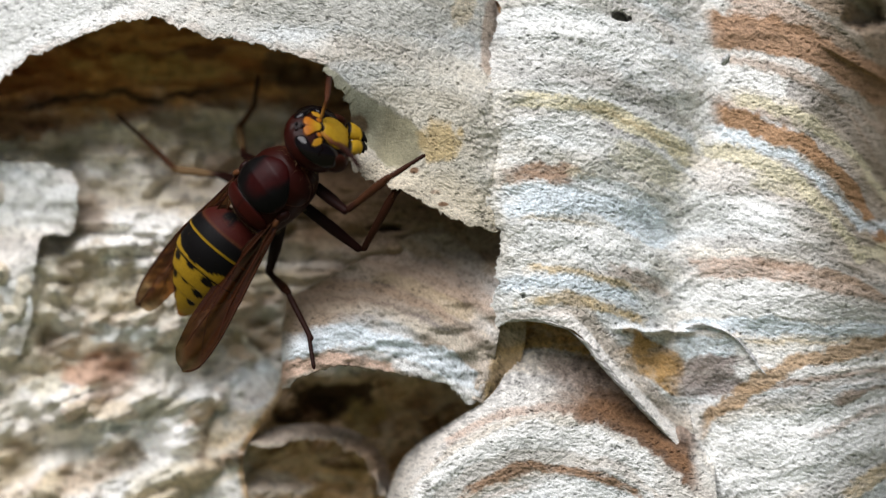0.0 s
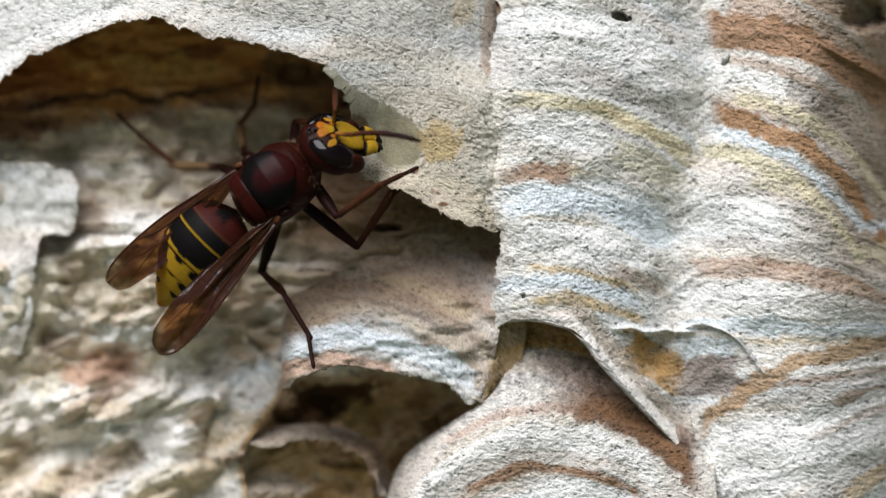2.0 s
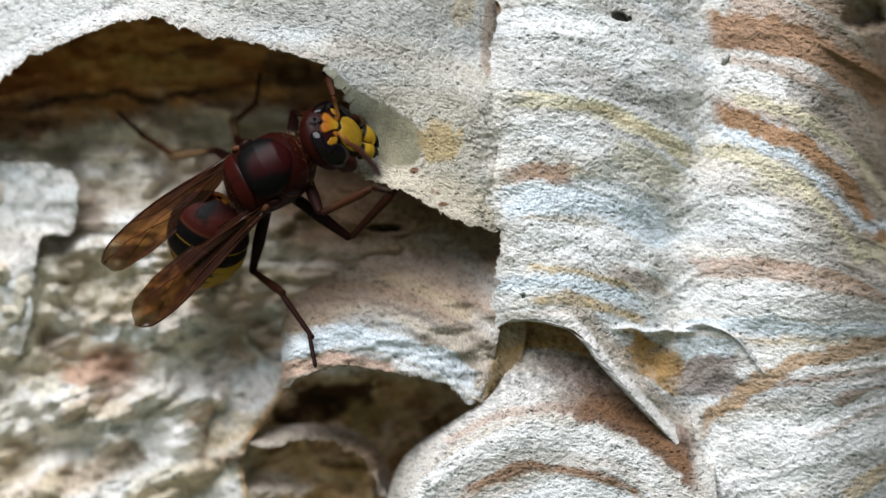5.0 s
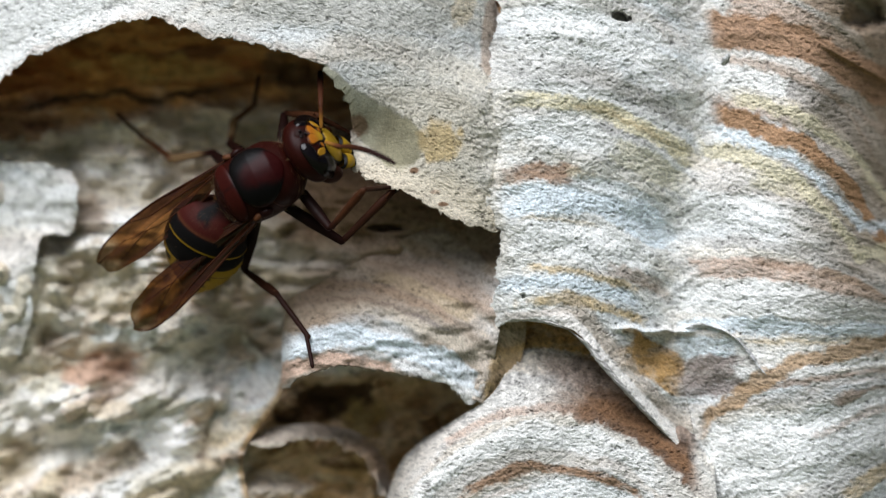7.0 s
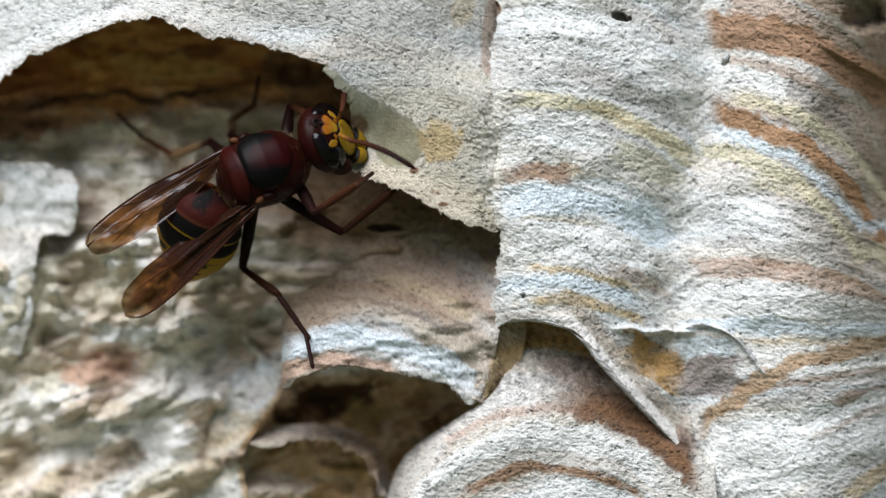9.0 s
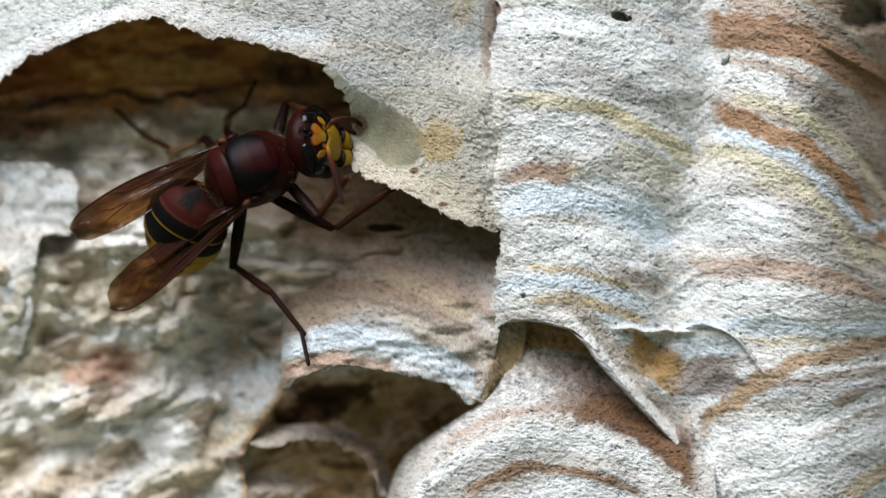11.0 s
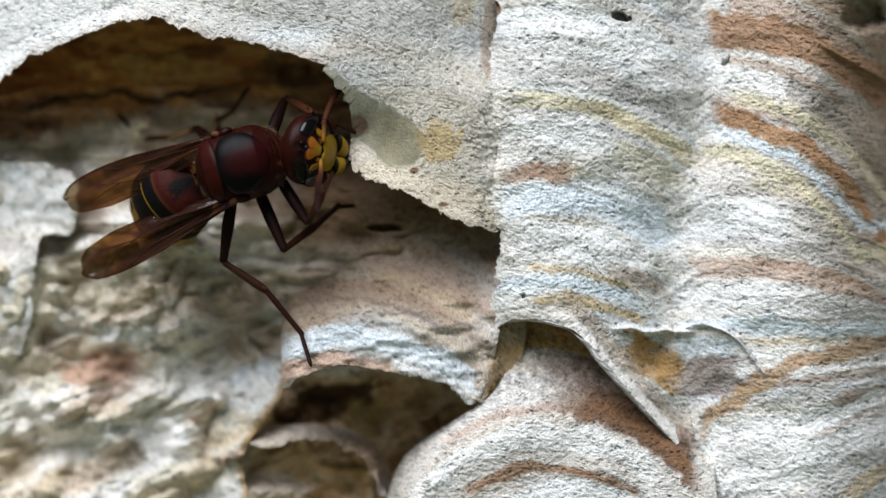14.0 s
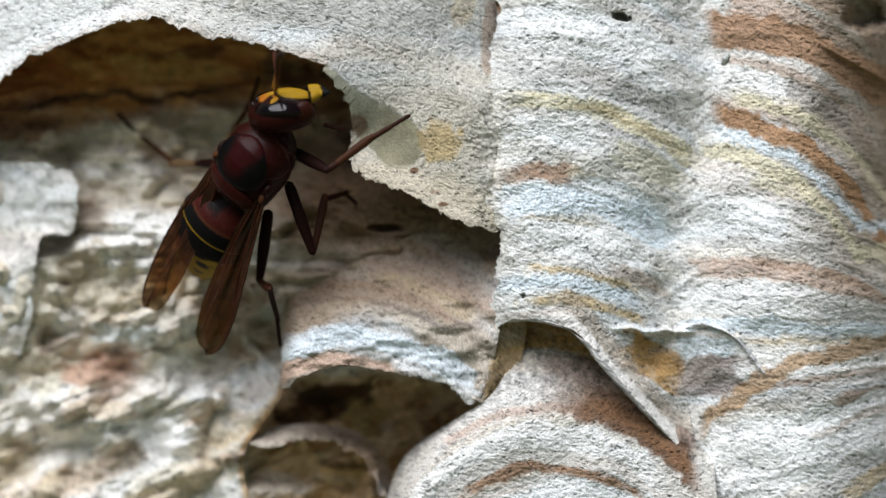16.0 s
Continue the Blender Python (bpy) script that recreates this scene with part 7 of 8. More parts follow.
    walk(legs[2][2], [
        (0, pose(-0.00174, 0.01109, -0.00930, 19.1, -9.3, 9.0)), (0.5, pose(-0.00059, 0.01103, -0.00968, 15.4, -16.2, 6.8)),
        (1, pose(-0.00137, 0.01070, -0.00992, 13.6, -14.6, 7.1)), (1.5, pose(-0.00193, 0.01047, -0.01004, 13.2, -13.2, 5.4)),
        (2, pose(-0.00136, 0.01024, -0.01040, 11.2, -22.1, 6.5)), (2.5, pose(-0.00178, 0.01040, -0.01007, 10.9, -15.0, 4.6)),
        (3, pose(-0.00335, 0.00959, -0.01032, 8.1, -0.5, 6.7)), (3.5, pose(-0.00141, 0.01012, -0.01047, 8.4, -13.9, 4.2)),
        (4, pose(-0.00259, 0.00963, -0.01061, 7.1, -13.4, 5.0)), (6.5, pose(-0.00070, 0.01003, -0.01056, 7.4, -24.1, 2.8)),
        (7, pose(-0.00075, 0.00955, -0.01105, 3.3, -21.7, 2.9)), (7.5, pose(0.00124, 0.01035, -0.01024, 8.8, -36.7, 0.5)),
        (8, pose(0.00070, 0.01041, -0.01021, 9.3, -32.5, -1.2)), (8.5, pose(-0.00158, 0.00928, -0.01118, 2.0, -16.1, 2.8)),
        (9, pose(0.00045, 0.00994, -0.01066, 8.0, -33.5, 0.6)), (11.5, pose(0.00010, 0.00897, -0.01178, 0.8, -56.9, -12.6)),
        (12, pose(-0.00061, 0.00849, -0.01200, 1.3, -52.7, -8.8)), (12.5, pose(-0.00182, 0.00775, -0.01236, -10.4, -36.8, -8.8)),
        (13, pose(-0.00182, 0.00693, -0.01272, -9.1, -44.2, -4.5)), (13.5, pose(-0.00214, 0.00613, -0.01319, -17.5, -43.7, 4.5)),
        (14, pose(-0.00271, 0.00579, -0.01316, -17.6, -44.6, 6.5)), (14.5, pose(-0.00298, 0.00461, -0.01354, -31.5, -48.3, 12.7)),
        (15, pose(-0.00247, 0.00674, -0.01239, -16.7, -11.0, -46.1)), (15.5, pose(-0.00481, 0.00785, -0.01090, -4.3, -4.8, -6.7)),
        (16, pose(-0.00308, 0.00896, -0.01012, 15.5, -7.1, -5.0)),
    ])
    walk(legs[2][3], [
        (0, pose(0.00085, 0.01151, -0.00887, 28.6, -6.3, 39.8)), (0.5, pose(0.00190, 0.01132, -0.00895, 22.5, -8.8, 39.4)),
        (1, pose(0.00111, 0.01101, -0.00927, 23.1, -4.6, 41.2)), (1.5, pose(0.00057, 0.01070, -0.00945, 25.5, -1.1, 41.7)),
        (2, pose(0.00100, 0.01051, -0.00944, 20.3, -5.5, 44.8)), (2.5, pose(0.00075, 0.01060, -0.00939, 22.1, -7.1, 44.4)),
        (3, pose(-0.00064, 0.00991, -0.01030, 27.0, -1.6, 46.5)), (3.5, pose(0.00122, 0.01031, -0.00982, 19.4, -13.5, 47.1)),
        (4, pose(0.00004, 0.00986, -0.00999, 19.2, -13.4, 50.0)), (6.5, pose(0.00167, 0.01015, -0.00950, 14.3, -16.3, 52.5)),
        (7, pose(0.00165, 0.00967, -0.01009, 14.6, -10.1, 52.0)), (7.5, pose(0.00334, 0.01037, -0.00867, 5.5, -24.2, 55.9)),
        (8, pose(0.00291, 0.01037, -0.00880, 8.6, -23.4, 53.8)), (8.5, pose(0.00095, 0.00941, -0.01045, 16.8, -9.1, 52.8)),
        (9, pose(0.00269, 0.00996, -0.00919, 6.2, -25.8, 57.1)), (11.5, pose(0.00143, 0.00867, -0.00970, 6.4, -12.2, 41.9)),
        (12, pose(0.00092, 0.00826, -0.00997, 5.8, -13.9, 42.2)), (12.5, pose(0.00020, 0.00744, -0.01083, 6.2, -2.8, 39.2)),
        (13, pose(0.00002, 0.00679, -0.01093, 3.3, -6.9, 41.8)), (13.5, pose(-0.00031, 0.00627, -0.01143, -0.2, -0.4, 41.7)),
        (14, pose(-0.00092, 0.00599, -0.01137, 0.1, 0.8, 40.3)), (14.5, pose(-0.00137, 0.00497, -0.01168, -4.0, 7.8, 39.8)),
        (15, pose(-0.00051, 0.00471, -0.01184, 6.4, -3.4, 28.2)), (15.5, pose(-0.00229, 0.00756, -0.01069, 18.7, 13.6, 29.9)),
        (16, pose(-0.00056, 0.00874, -0.00981, 30.3, 11.0, 26.3)),
    ])
    walk(legs[3][0], [
        (0, pose(0.00040, -0.00170, -0.00210, -26.0, 28.3, -81.3)), (0.5, pose(0.00040, -0.00170, -0.00210, -19.5, 24.7, -80.7)),
        (1, pose(0.00040, -0.00170, -0.00210, -23.0, 23.5, -81.1)), (1.5, pose(0.00040, -0.00170, -0.00210, -27.5, 22.3, -83.3)),
        (2, pose(0.00040, -0.00170, -0.00210, -19.9, 23.3, -75.7)), (2.5, pose(0.00040, -0.00170, -0.00210, -20.8, 26.3, -75.5)),
        (3, pose(0.00040, -0.00170, -0.00210, -30.1, 24.3, -73.6)), (3.5, pose(0.00040, -0.00170, -0.00210, -15.5, 20.8, -67.0)),
        (4, pose(0.00040, -0.00170, -0.00210, -16.6, 23.0, -67.6)), (6.5, pose(0.00040, -0.00170, -0.00210, -7.9, 20.0, -56.6)),
        (7, pose(0.00040, -0.00170, -0.00210, -13.0, 13.3, -59.8)), (7.5, pose(0.00040, -0.00170, -0.00210, 3.0, 10.8, -51.2)),
        (8, pose(0.00040, -0.00170, -0.00210, 0.9, 15.5, -53.5)), (8.5, pose(0.00040, -0.00170, -0.00210, -15.9, 15.8, -57.0)),
        (9, pose(0.00040, -0.00170, -0.00210, 2.1, 14.9, -49.6)), (11.5, pose(0.00040, -0.00170, -0.00210, -3.9, 9.7, -47.9)),
        (12, pose(0.00061, -0.00193, -0.00215, -3.6, 9.2, -47.5)), (12.5, pose(0.00040, -0.00170, -0.00210, -14.1, 7.0, -49.2)),
        (13, pose(0.00040, -0.00170, -0.00210, -10.4, 4.4, -46.1)), (13.5, pose(0.00040, -0.00170, -0.00210, -15.2, -9.1, -67.5)),
        (14, pose(0.00040, -0.00170, -0.00210, -14.6, -10.5, -80.7)), (14.5, pose(0.00037, -0.00131, -0.00222, -16.1, -16.7, -84.9)),
        (15, pose(0.00045, -0.00125, -0.00216, -18.3, -7.4, -96.1)), (15.5, pose(0.00057, -0.00130, -0.00213, -33.9, -4.3, -112.8)),
        (16, pose(-0.00013, -0.00245, -0.00228, -41.5, 10.9, -125.0)),
    ])
    walk(legs[3][1], [
        (0, pose(0.00134, -0.00783, -0.00544, 21.6, -6.3, 16.2)), (0.5, pose(0.00139, -0.00778, -0.00493, 17.7, -13.0, 15.3)),
        (1, pose(0.00138, -0.00797, -0.00486, 17.4, -10.6, 17.8)), (1.5, pose(0.00116, -0.00812, -0.00476, 17.4, -3.1, 17.3)),
        (2, pose(0.00191, -0.00765, -0.00474, 13.3, -13.2, 15.1)), (2.5, pose(0.00193, -0.00763, -0.00513, 14.9, -13.7, 14.6)),
        (3, pose(0.00218, -0.00777, -0.00496, 12.6, 1.9, 14.8)), (3.5, pose(0.00294, -0.00769, -0.00458, 11.9, -10.1, 15.6)),
        (4, pose(0.00284, -0.00761, -0.00481, 10.8, -13.9, 14.9)), (6.5, pose(0.00387, -0.00696, -0.00440, 9.1, -18.0, 12.5)),
        (7, pose(0.00368, -0.00734, -0.00364, 6.4, -7.5, 15.0)), (7.5, pose(0.00449, -0.00678, -0.00334, 7.8, -24.2, 12.6)),
        (8, pose(0.00421, -0.00684, -0.00388, 9.3, -24.1, 11.2)), (8.5, pose(0.00406, -0.00734, -0.00400, 6.5, -6.2, 16.1)),
        (9, pose(0.00467, -0.00672, -0.00385, 7.8, -28.0, 10.2)), (11.5, pose(0.00505, -0.00683, -0.00328, 3.4, -16.3, 10.2)),
        (12, pose(0.00515, -0.00687, -0.00323, 3.0, -15.4, 10.1)), (12.5, pose(0.00501, -0.00703, -0.00296, -1.8, -3.1, 10.0)),
        (13, pose(0.00529, -0.00677, -0.00264, -3.3, -6.5, 8.2)), (13.5, pose(0.00295, -0.00786, -0.00104, -5.4, 36.7, 24.1)),
        (14, pose(0.00146, -0.00817, -0.00088, -3.7, 54.6, 30.0)), (14.5, pose(0.00095, -0.00780, -0.00026, -9.6, 56.0, 28.8)),
        (15, pose(-0.00027, -0.00796, -0.00128, 6.4, 62.8, 23.8)), (15.5, pose(-0.00206, -0.00755, -0.00162, 38.2, 55.5, 62.3)),
        (16, pose(-0.00395, -0.00792, -0.00356, 40.0, 34.8, 50.3)),
    ])
    walk(legs[3][2], [
        (0, pose(0.00687, -0.00623, -0.00481, 45.3, 61.6, 56.1)), (0.5, pose(0.00686, -0.00629, -0.00363, 31.8, 59.6, 41.6)),
        (1, pose(0.00681, -0.00623, -0.00380, 33.0, 63.4, 43.2)), (1.5, pose(0.00678, -0.00638, -0.00444, 38.7, 66.8, 47.7)),
        (2, pose(0.00733, -0.00618, -0.00343, 26.1, 62.7, 38.1)), (2.5, pose(0.00737, -0.00621, -0.00376, 30.0, 62.9, 41.9)),
        (3, pose(0.00789, -0.00626, -0.00515, 43.4, 70.3, 57.6)), (3.5, pose(0.00851, -0.00613, -0.00355, 24.6, 59.8, 40.4)),
        (4, pose(0.00821, -0.00619, -0.00344, 24.4, 60.5, 43.3)), (6.5, pose(0.00931, -0.00576, -0.00259, 17.8, 55.1, 38.0)),
        (7, pose(0.00953, -0.00577, -0.00284, 15.8, 60.0, 35.4)), (7.5, pose(0.00969, -0.00562, -0.00095, 9.9, 45.1, 32.1)),
        (8, pose(0.00942, -0.00581, -0.00151, 13.0, 47.5, 33.4)), (8.5, pose(0.00974, -0.00570, -0.00335, 19.0, 63.5, 39.7)),
        (9, pose(0.00966, -0.00583, -0.00116, 10.2, 46.7, 34.0)), (11.5, pose(0.01071, -0.00581, -0.00160, 6.8, 51.7, 25.1)),
        (12, pose(0.01080, -0.00587, -0.00165, 6.1, 50.8, 25.3)), (12.5, pose(0.01112, -0.00595, -0.00263, 0.5, 60.6, 17.9)),
        (13, pose(0.01132, -0.00590, -0.00195, -1.7, 55.7, 18.8)), (13.5, pose(0.00704, -0.00603, -0.00437, -10.7, 29.8, 2.9)),
        (14, pose(0.00434, -0.00651, -0.00556, -3.4, 14.7, 28.1)), (14.5, pose(0.00382, -0.00622, -0.00512, -11.4, 20.8, 19.2)),
        (15, pose(0.00216, -0.00689, -0.00646, -5.6, 35.4, -7.3)), (15.5, pose(-0.00053, -0.00462, -0.00643, 0.0, 52.6, -1.1)),
        (16, pose(-0.00089, -0.00423, -0.00689, 5.8, 70.4, -13.9)),
    ])
    walk(legs[3][3], [
        (0, pose(0.00752, -0.00526, -0.00698, 61.2, 64.7, 78.9)), (0.5, pose(0.00779, -0.00546, -0.00575, 44.9, 64.8, 62.3)),
        (1, pose(0.00761, -0.00547, -0.00600, 49.7, 67.6, 68.0)), (1.5, pose(0.00743, -0.00566, -0.00669, 59.6, 69.0, 77.5)),
        (2, pose(0.00822, -0.00549, -0.00561, 41.4, 67.4, 63.1)), (2.5, pose(0.00820, -0.00546, -0.00595, 45.5, 66.8, 67.1)),
        (3, pose(0.00833, -0.00556, -0.00745, 68.3, 70.6, 91.7)), (3.5, pose(0.00945, -0.00534, -0.00566, 36.3, 64.9, 61.8)),
        (4, pose(0.00909, -0.00535, -0.00560, 36.1, 65.4, 64.5)), (6.5, pose(0.01042, -0.00490, -0.00460, 24.1, 60.9, 53.4)),
        (7, pose(0.01052, -0.00507, -0.00494, 24.8, 65.8, 53.1)), (7.5, pose(0.01116, -0.00470, -0.00268, 10.8, 52.0, 42.3)),
        (8, pose(0.01080, -0.00490, -0.00331, 15.0, 53.8, 44.6)), (8.5, pose(0.01058, -0.00500, -0.00554, 30.6, 68.3, 59.5)),
        (9, pose(0.01106, -0.00488, -0.00295, 11.4, 53.0, 44.0)), (11.5, pose(0.01208, -0.00517, -0.00351, 10.9, 58.9, 43.8)),
        (12, pose(0.01219, -0.00521, -0.00354, 9.8, 58.3, 44.9)), (12.5, pose(0.01225, -0.00558, -0.00474, 13.2, 68.7, 46.4)),
        (13, pose(0.01261, -0.00546, -0.00395, 6.1, 65.0, 43.7)), (13.5, pose(0.00920, -0.00592, -0.00561, -20.5, 44.4, -35.6)),
        (14, pose(0.00645, -0.00538, -0.00618, -16.5, 59.7, -2.5)), (14.5, pose(0.00617, -0.00540, -0.00607, -26.4, 53.0, -13.0)),
        (15, pose(0.00418, -0.00714, -0.00791, -22.0, 50.4, -53.6)), (15.5, pose(0.00100, -0.00465, -0.00843, -46.6, 58.3, -77.3)),
        (16, pose(-0.00009, -0.00443, -0.00919, -110.6, 68.1, -159.3)),
    ])
    walk(legs[4][0], [
        (0, pose(-0.00160, 0.00160, -0.00210, 28.2, 27.4, 119.2)), (0.5, pose(-0.00160, 0.00160, -0.00210, 22.0, 30.5, 114.6)),
        (1, pose(-0.00160, 0.00160, -0.00210, 24.7, 30.0, 120.7)), (1.5, pose(-0.00160, 0.00160, -0.00210, 30.0, 28.9, 120.7)),
        (2, pose(-0.00160, 0.00160, -0.00210, 24.1, 33.4, 117.7)), (2.5, pose(-0.00160, 0.00160, -0.00210, 23.8, 29.5, 118.1)),
        (3, pose(-0.00160, 0.00160, -0.00210, 36.0, 30.3, 125.5)), (3.5, pose(-0.00160, 0.00160, -0.00210, 22.7, 35.2, 111.9)),
        (4, pose(-0.00160, 0.00160, -0.00210, 22.2, 35.9, 119.6)), (6.5, pose(-0.00160, 0.00160, -0.00210, 15.0, 38.0, 109.9)),
        (7, pose(-0.00160, 0.00160, -0.00210, 21.0, 40.0, 109.7)), (7.5, pose(-0.00160, 0.00160, -0.00210, 1.1, 38.6, 97.3)),
        (8, pose(-0.00160, 0.00160, -0.00210, 4.2, 34.9, 100.0)), (8.5, pose(-0.00160, 0.00160, -0.00210, 24.2, 36.1, 109.9)),
        (9, pose(-0.00160, 0.00160, -0.00210, 1.9, 37.4, 101.3)), (11.5, pose(-0.00160, 0.00160, -0.00210, 9.3, 42.3, 101.6)),
        (12, pose(-0.00160, 0.00160, -0.00210, 8.1, 41.4, 104.3)), (12.5, pose(-0.00150, 0.00137, -0.00184, 22.6, 46.6, 114.0)),
        (13, pose(-0.00160, 0.00160, -0.00210, 15.6, 46.3, 112.9)), (13.5, pose(-0.00160, 0.00160, -0.00210, 21.4, 50.0, 115.8)),
        (14, pose(-0.00149, 0.00144, -0.00185, 25.4, 51.8, 124.3)), (14.5, pose(-0.00160, 0.00160, -0.00210, 33.9, 54.7, 132.2)),
        (15, pose(-0.00150, 0.00139, -0.00187, 27.5, 45.3, 116.5)), (15.5, pose(-0.00160, 0.00160, -0.00210, 39.7, 24.1, 120.3)),
        (16, pose(-0.00160, 0.00160, -0.00210, 31.1, 18.3, 128.3)),
    ])
    walk(legs[4][1], [
        (0, pose(-0.00462, 0.00700, -0.00531, 13.2, -10.5, 131.5)), (0.5, pose(-0.00411, 0.00709, -0.00565, 10.6, -1.6, 128.5)),
        (1, pose(-0.00468, 0.00678, -0.00558, 14.6, -1.2, 128.6)), (1.5, pose(-0.00469, 0.00681, -0.00544, 16.1, -2.6, 133.2)),
        (2, pose(-0.00429, 0.00672, -0.00592, 10.3, 5.2, 139.9)), (2.5, pose(-0.00443, 0.00690, -0.00551, 9.9, 7.0, 141.4)),
        (3, pose(-0.00501, 0.00638, -0.00553, 16.2, 2.2, 147.2)), (3.5, pose(-0.00370, 0.00682, -0.00607, 5.6, 10.3, 149.0)),
        (4, pose(-0.00436, 0.00646, -0.00615, 4.6, 7.0, 155.2)), (6.5, pose(-0.00344, 0.00668, -0.00631, 0.7, 18.5, 155.0)),
        (7, pose(-0.00337, 0.00653, -0.00650, 5.9, 18.7, 155.8)), (7.5, pose(-0.00229, 0.00695, -0.00640, -6.8, 32.7, 153.4)),
        (8, pose(-0.00258, 0.00716, -0.00603, -6.3, 31.6, 155.0)), (8.5, pose(-0.00348, 0.00679, -0.00612, 5.6, 20.2, 164.8)),
        (9, pose(-0.00267, 0.00695, -0.00628, -7.1, 36.7, 162.7)), (11.5, pose(-0.00260, 0.00646, -0.00662, 0.1, 40.6, 164.0)),
        (12, pose(-0.00285, 0.00650, -0.00656, -0.4, 43.8, 167.5)), (12.5, pose(-0.00346, 0.00577, -0.00692, 16.6, 44.1, 159.2)),
        (13, pose(-0.00341, 0.00590, -0.00699, 7.7, 48.8, -176.3)), (13.5, pose(-0.00348, 0.00550, -0.00727, 20.0, 48.6, -175.7)),
        (14, pose(-0.00393, 0.00501, -0.00735, 23.2, 49.0, 177.2)), (14.5, pose(-0.00421, 0.00448, -0.00759, 34.9, 48.6, -178.6)),
        (15, pose(-0.00370, 0.00580, -0.00684, 2.7, 45.6, -174.0)), (15.5, pose(-0.00474, 0.00697, -0.00488, 22.1, 22.4, 157.4)),
        (16, pose(-0.00556, 0.00661, -0.00422, 30.1, 18.1, 129.6)),
    ])
    walk(legs[4][2], [
        (0, pose(-0.00749, 0.01024, -0.00451, 26.5, -1.1, 98.7)), (0.5, pose(-0.00686, 0.01054, -0.00552, 20.3, 3.5, 98.0)),
        (1, pose(-0.00740, 0.01020, -0.00549, 23.4, 5.5, 100.8)), (1.5, pose(-0.00764, 0.00994, -0.00525, 27.2, 5.3, 102.7)),
        (2, pose(-0.00757, 0.00949, -0.00631, 20.4, 8.7, 105.7)), (2.5, pose(-0.00775, 0.00954, -0.00603, 21.5, 9.4, 106.6)),
        (3, pose(-0.00850, 0.00863, -0.00569, 30.9, 9.9, 112.2)), (3.5, pose(-0.00727, 0.00897, -0.00683, 17.6, 16.2, 112.7)),
        (4, pose(-0.00819, 0.00823, -0.00667, 17.7, 20.0, 118.9)), (6.5, pose(-0.00702, 0.00835, -0.00763, 11.0, 20.8, 114.8)),
        (7, pose(-0.00698, 0.00816, -0.00785, 16.0, 22.5, 115.4)), (7.5, pose(-0.00548, 0.00854, -0.00868, -1.1, 24.3, 111.2)),
        (8, pose(-0.00586, 0.00869, -0.00826, 1.5, 23.6, 112.5)), (8.5, pose(-0.00728, 0.00782, -0.00757, 19.1, 22.9, 122.3)),
        (9, pose(-0.00590, 0.00796, -0.00880, -0.6, 26.7, 116.8)), (11.5, pose(-0.00557, 0.00731, -0.00927, 5.9, 33.7, 125.7)),
        (12, pose(-0.00574, 0.00715, -0.00940, 4.8, 41.1, 135.2)), (12.5, pose(-0.00617, 0.00680, -0.00974, 17.8, 38.6, 145.4)),
        (13, pose(-0.00614, 0.00572, -0.01010, 13.8, 43.1, 149.5)), (13.5, pose(-0.00621, 0.00530, -0.01038, 22.3, 43.9, 159.6)),
        (14, pose(-0.00662, 0.00514, -0.01045, 22.3, 42.3, 162.9)), (14.5, pose(-0.00695, 0.00441, -0.01069, 31.7, 43.5, 175.7)),
        (15, pose(-0.00654, 0.00550, -0.00976, 17.8, 41.1, 157.8)), (15.5, pose(-0.00833, 0.00846, -0.00648, 35.8, 27.2, 141.2)),
        (16, pose(-0.00810, 0.00969, -0.00552, 38.1, 5.6, 98.0)),
    ])
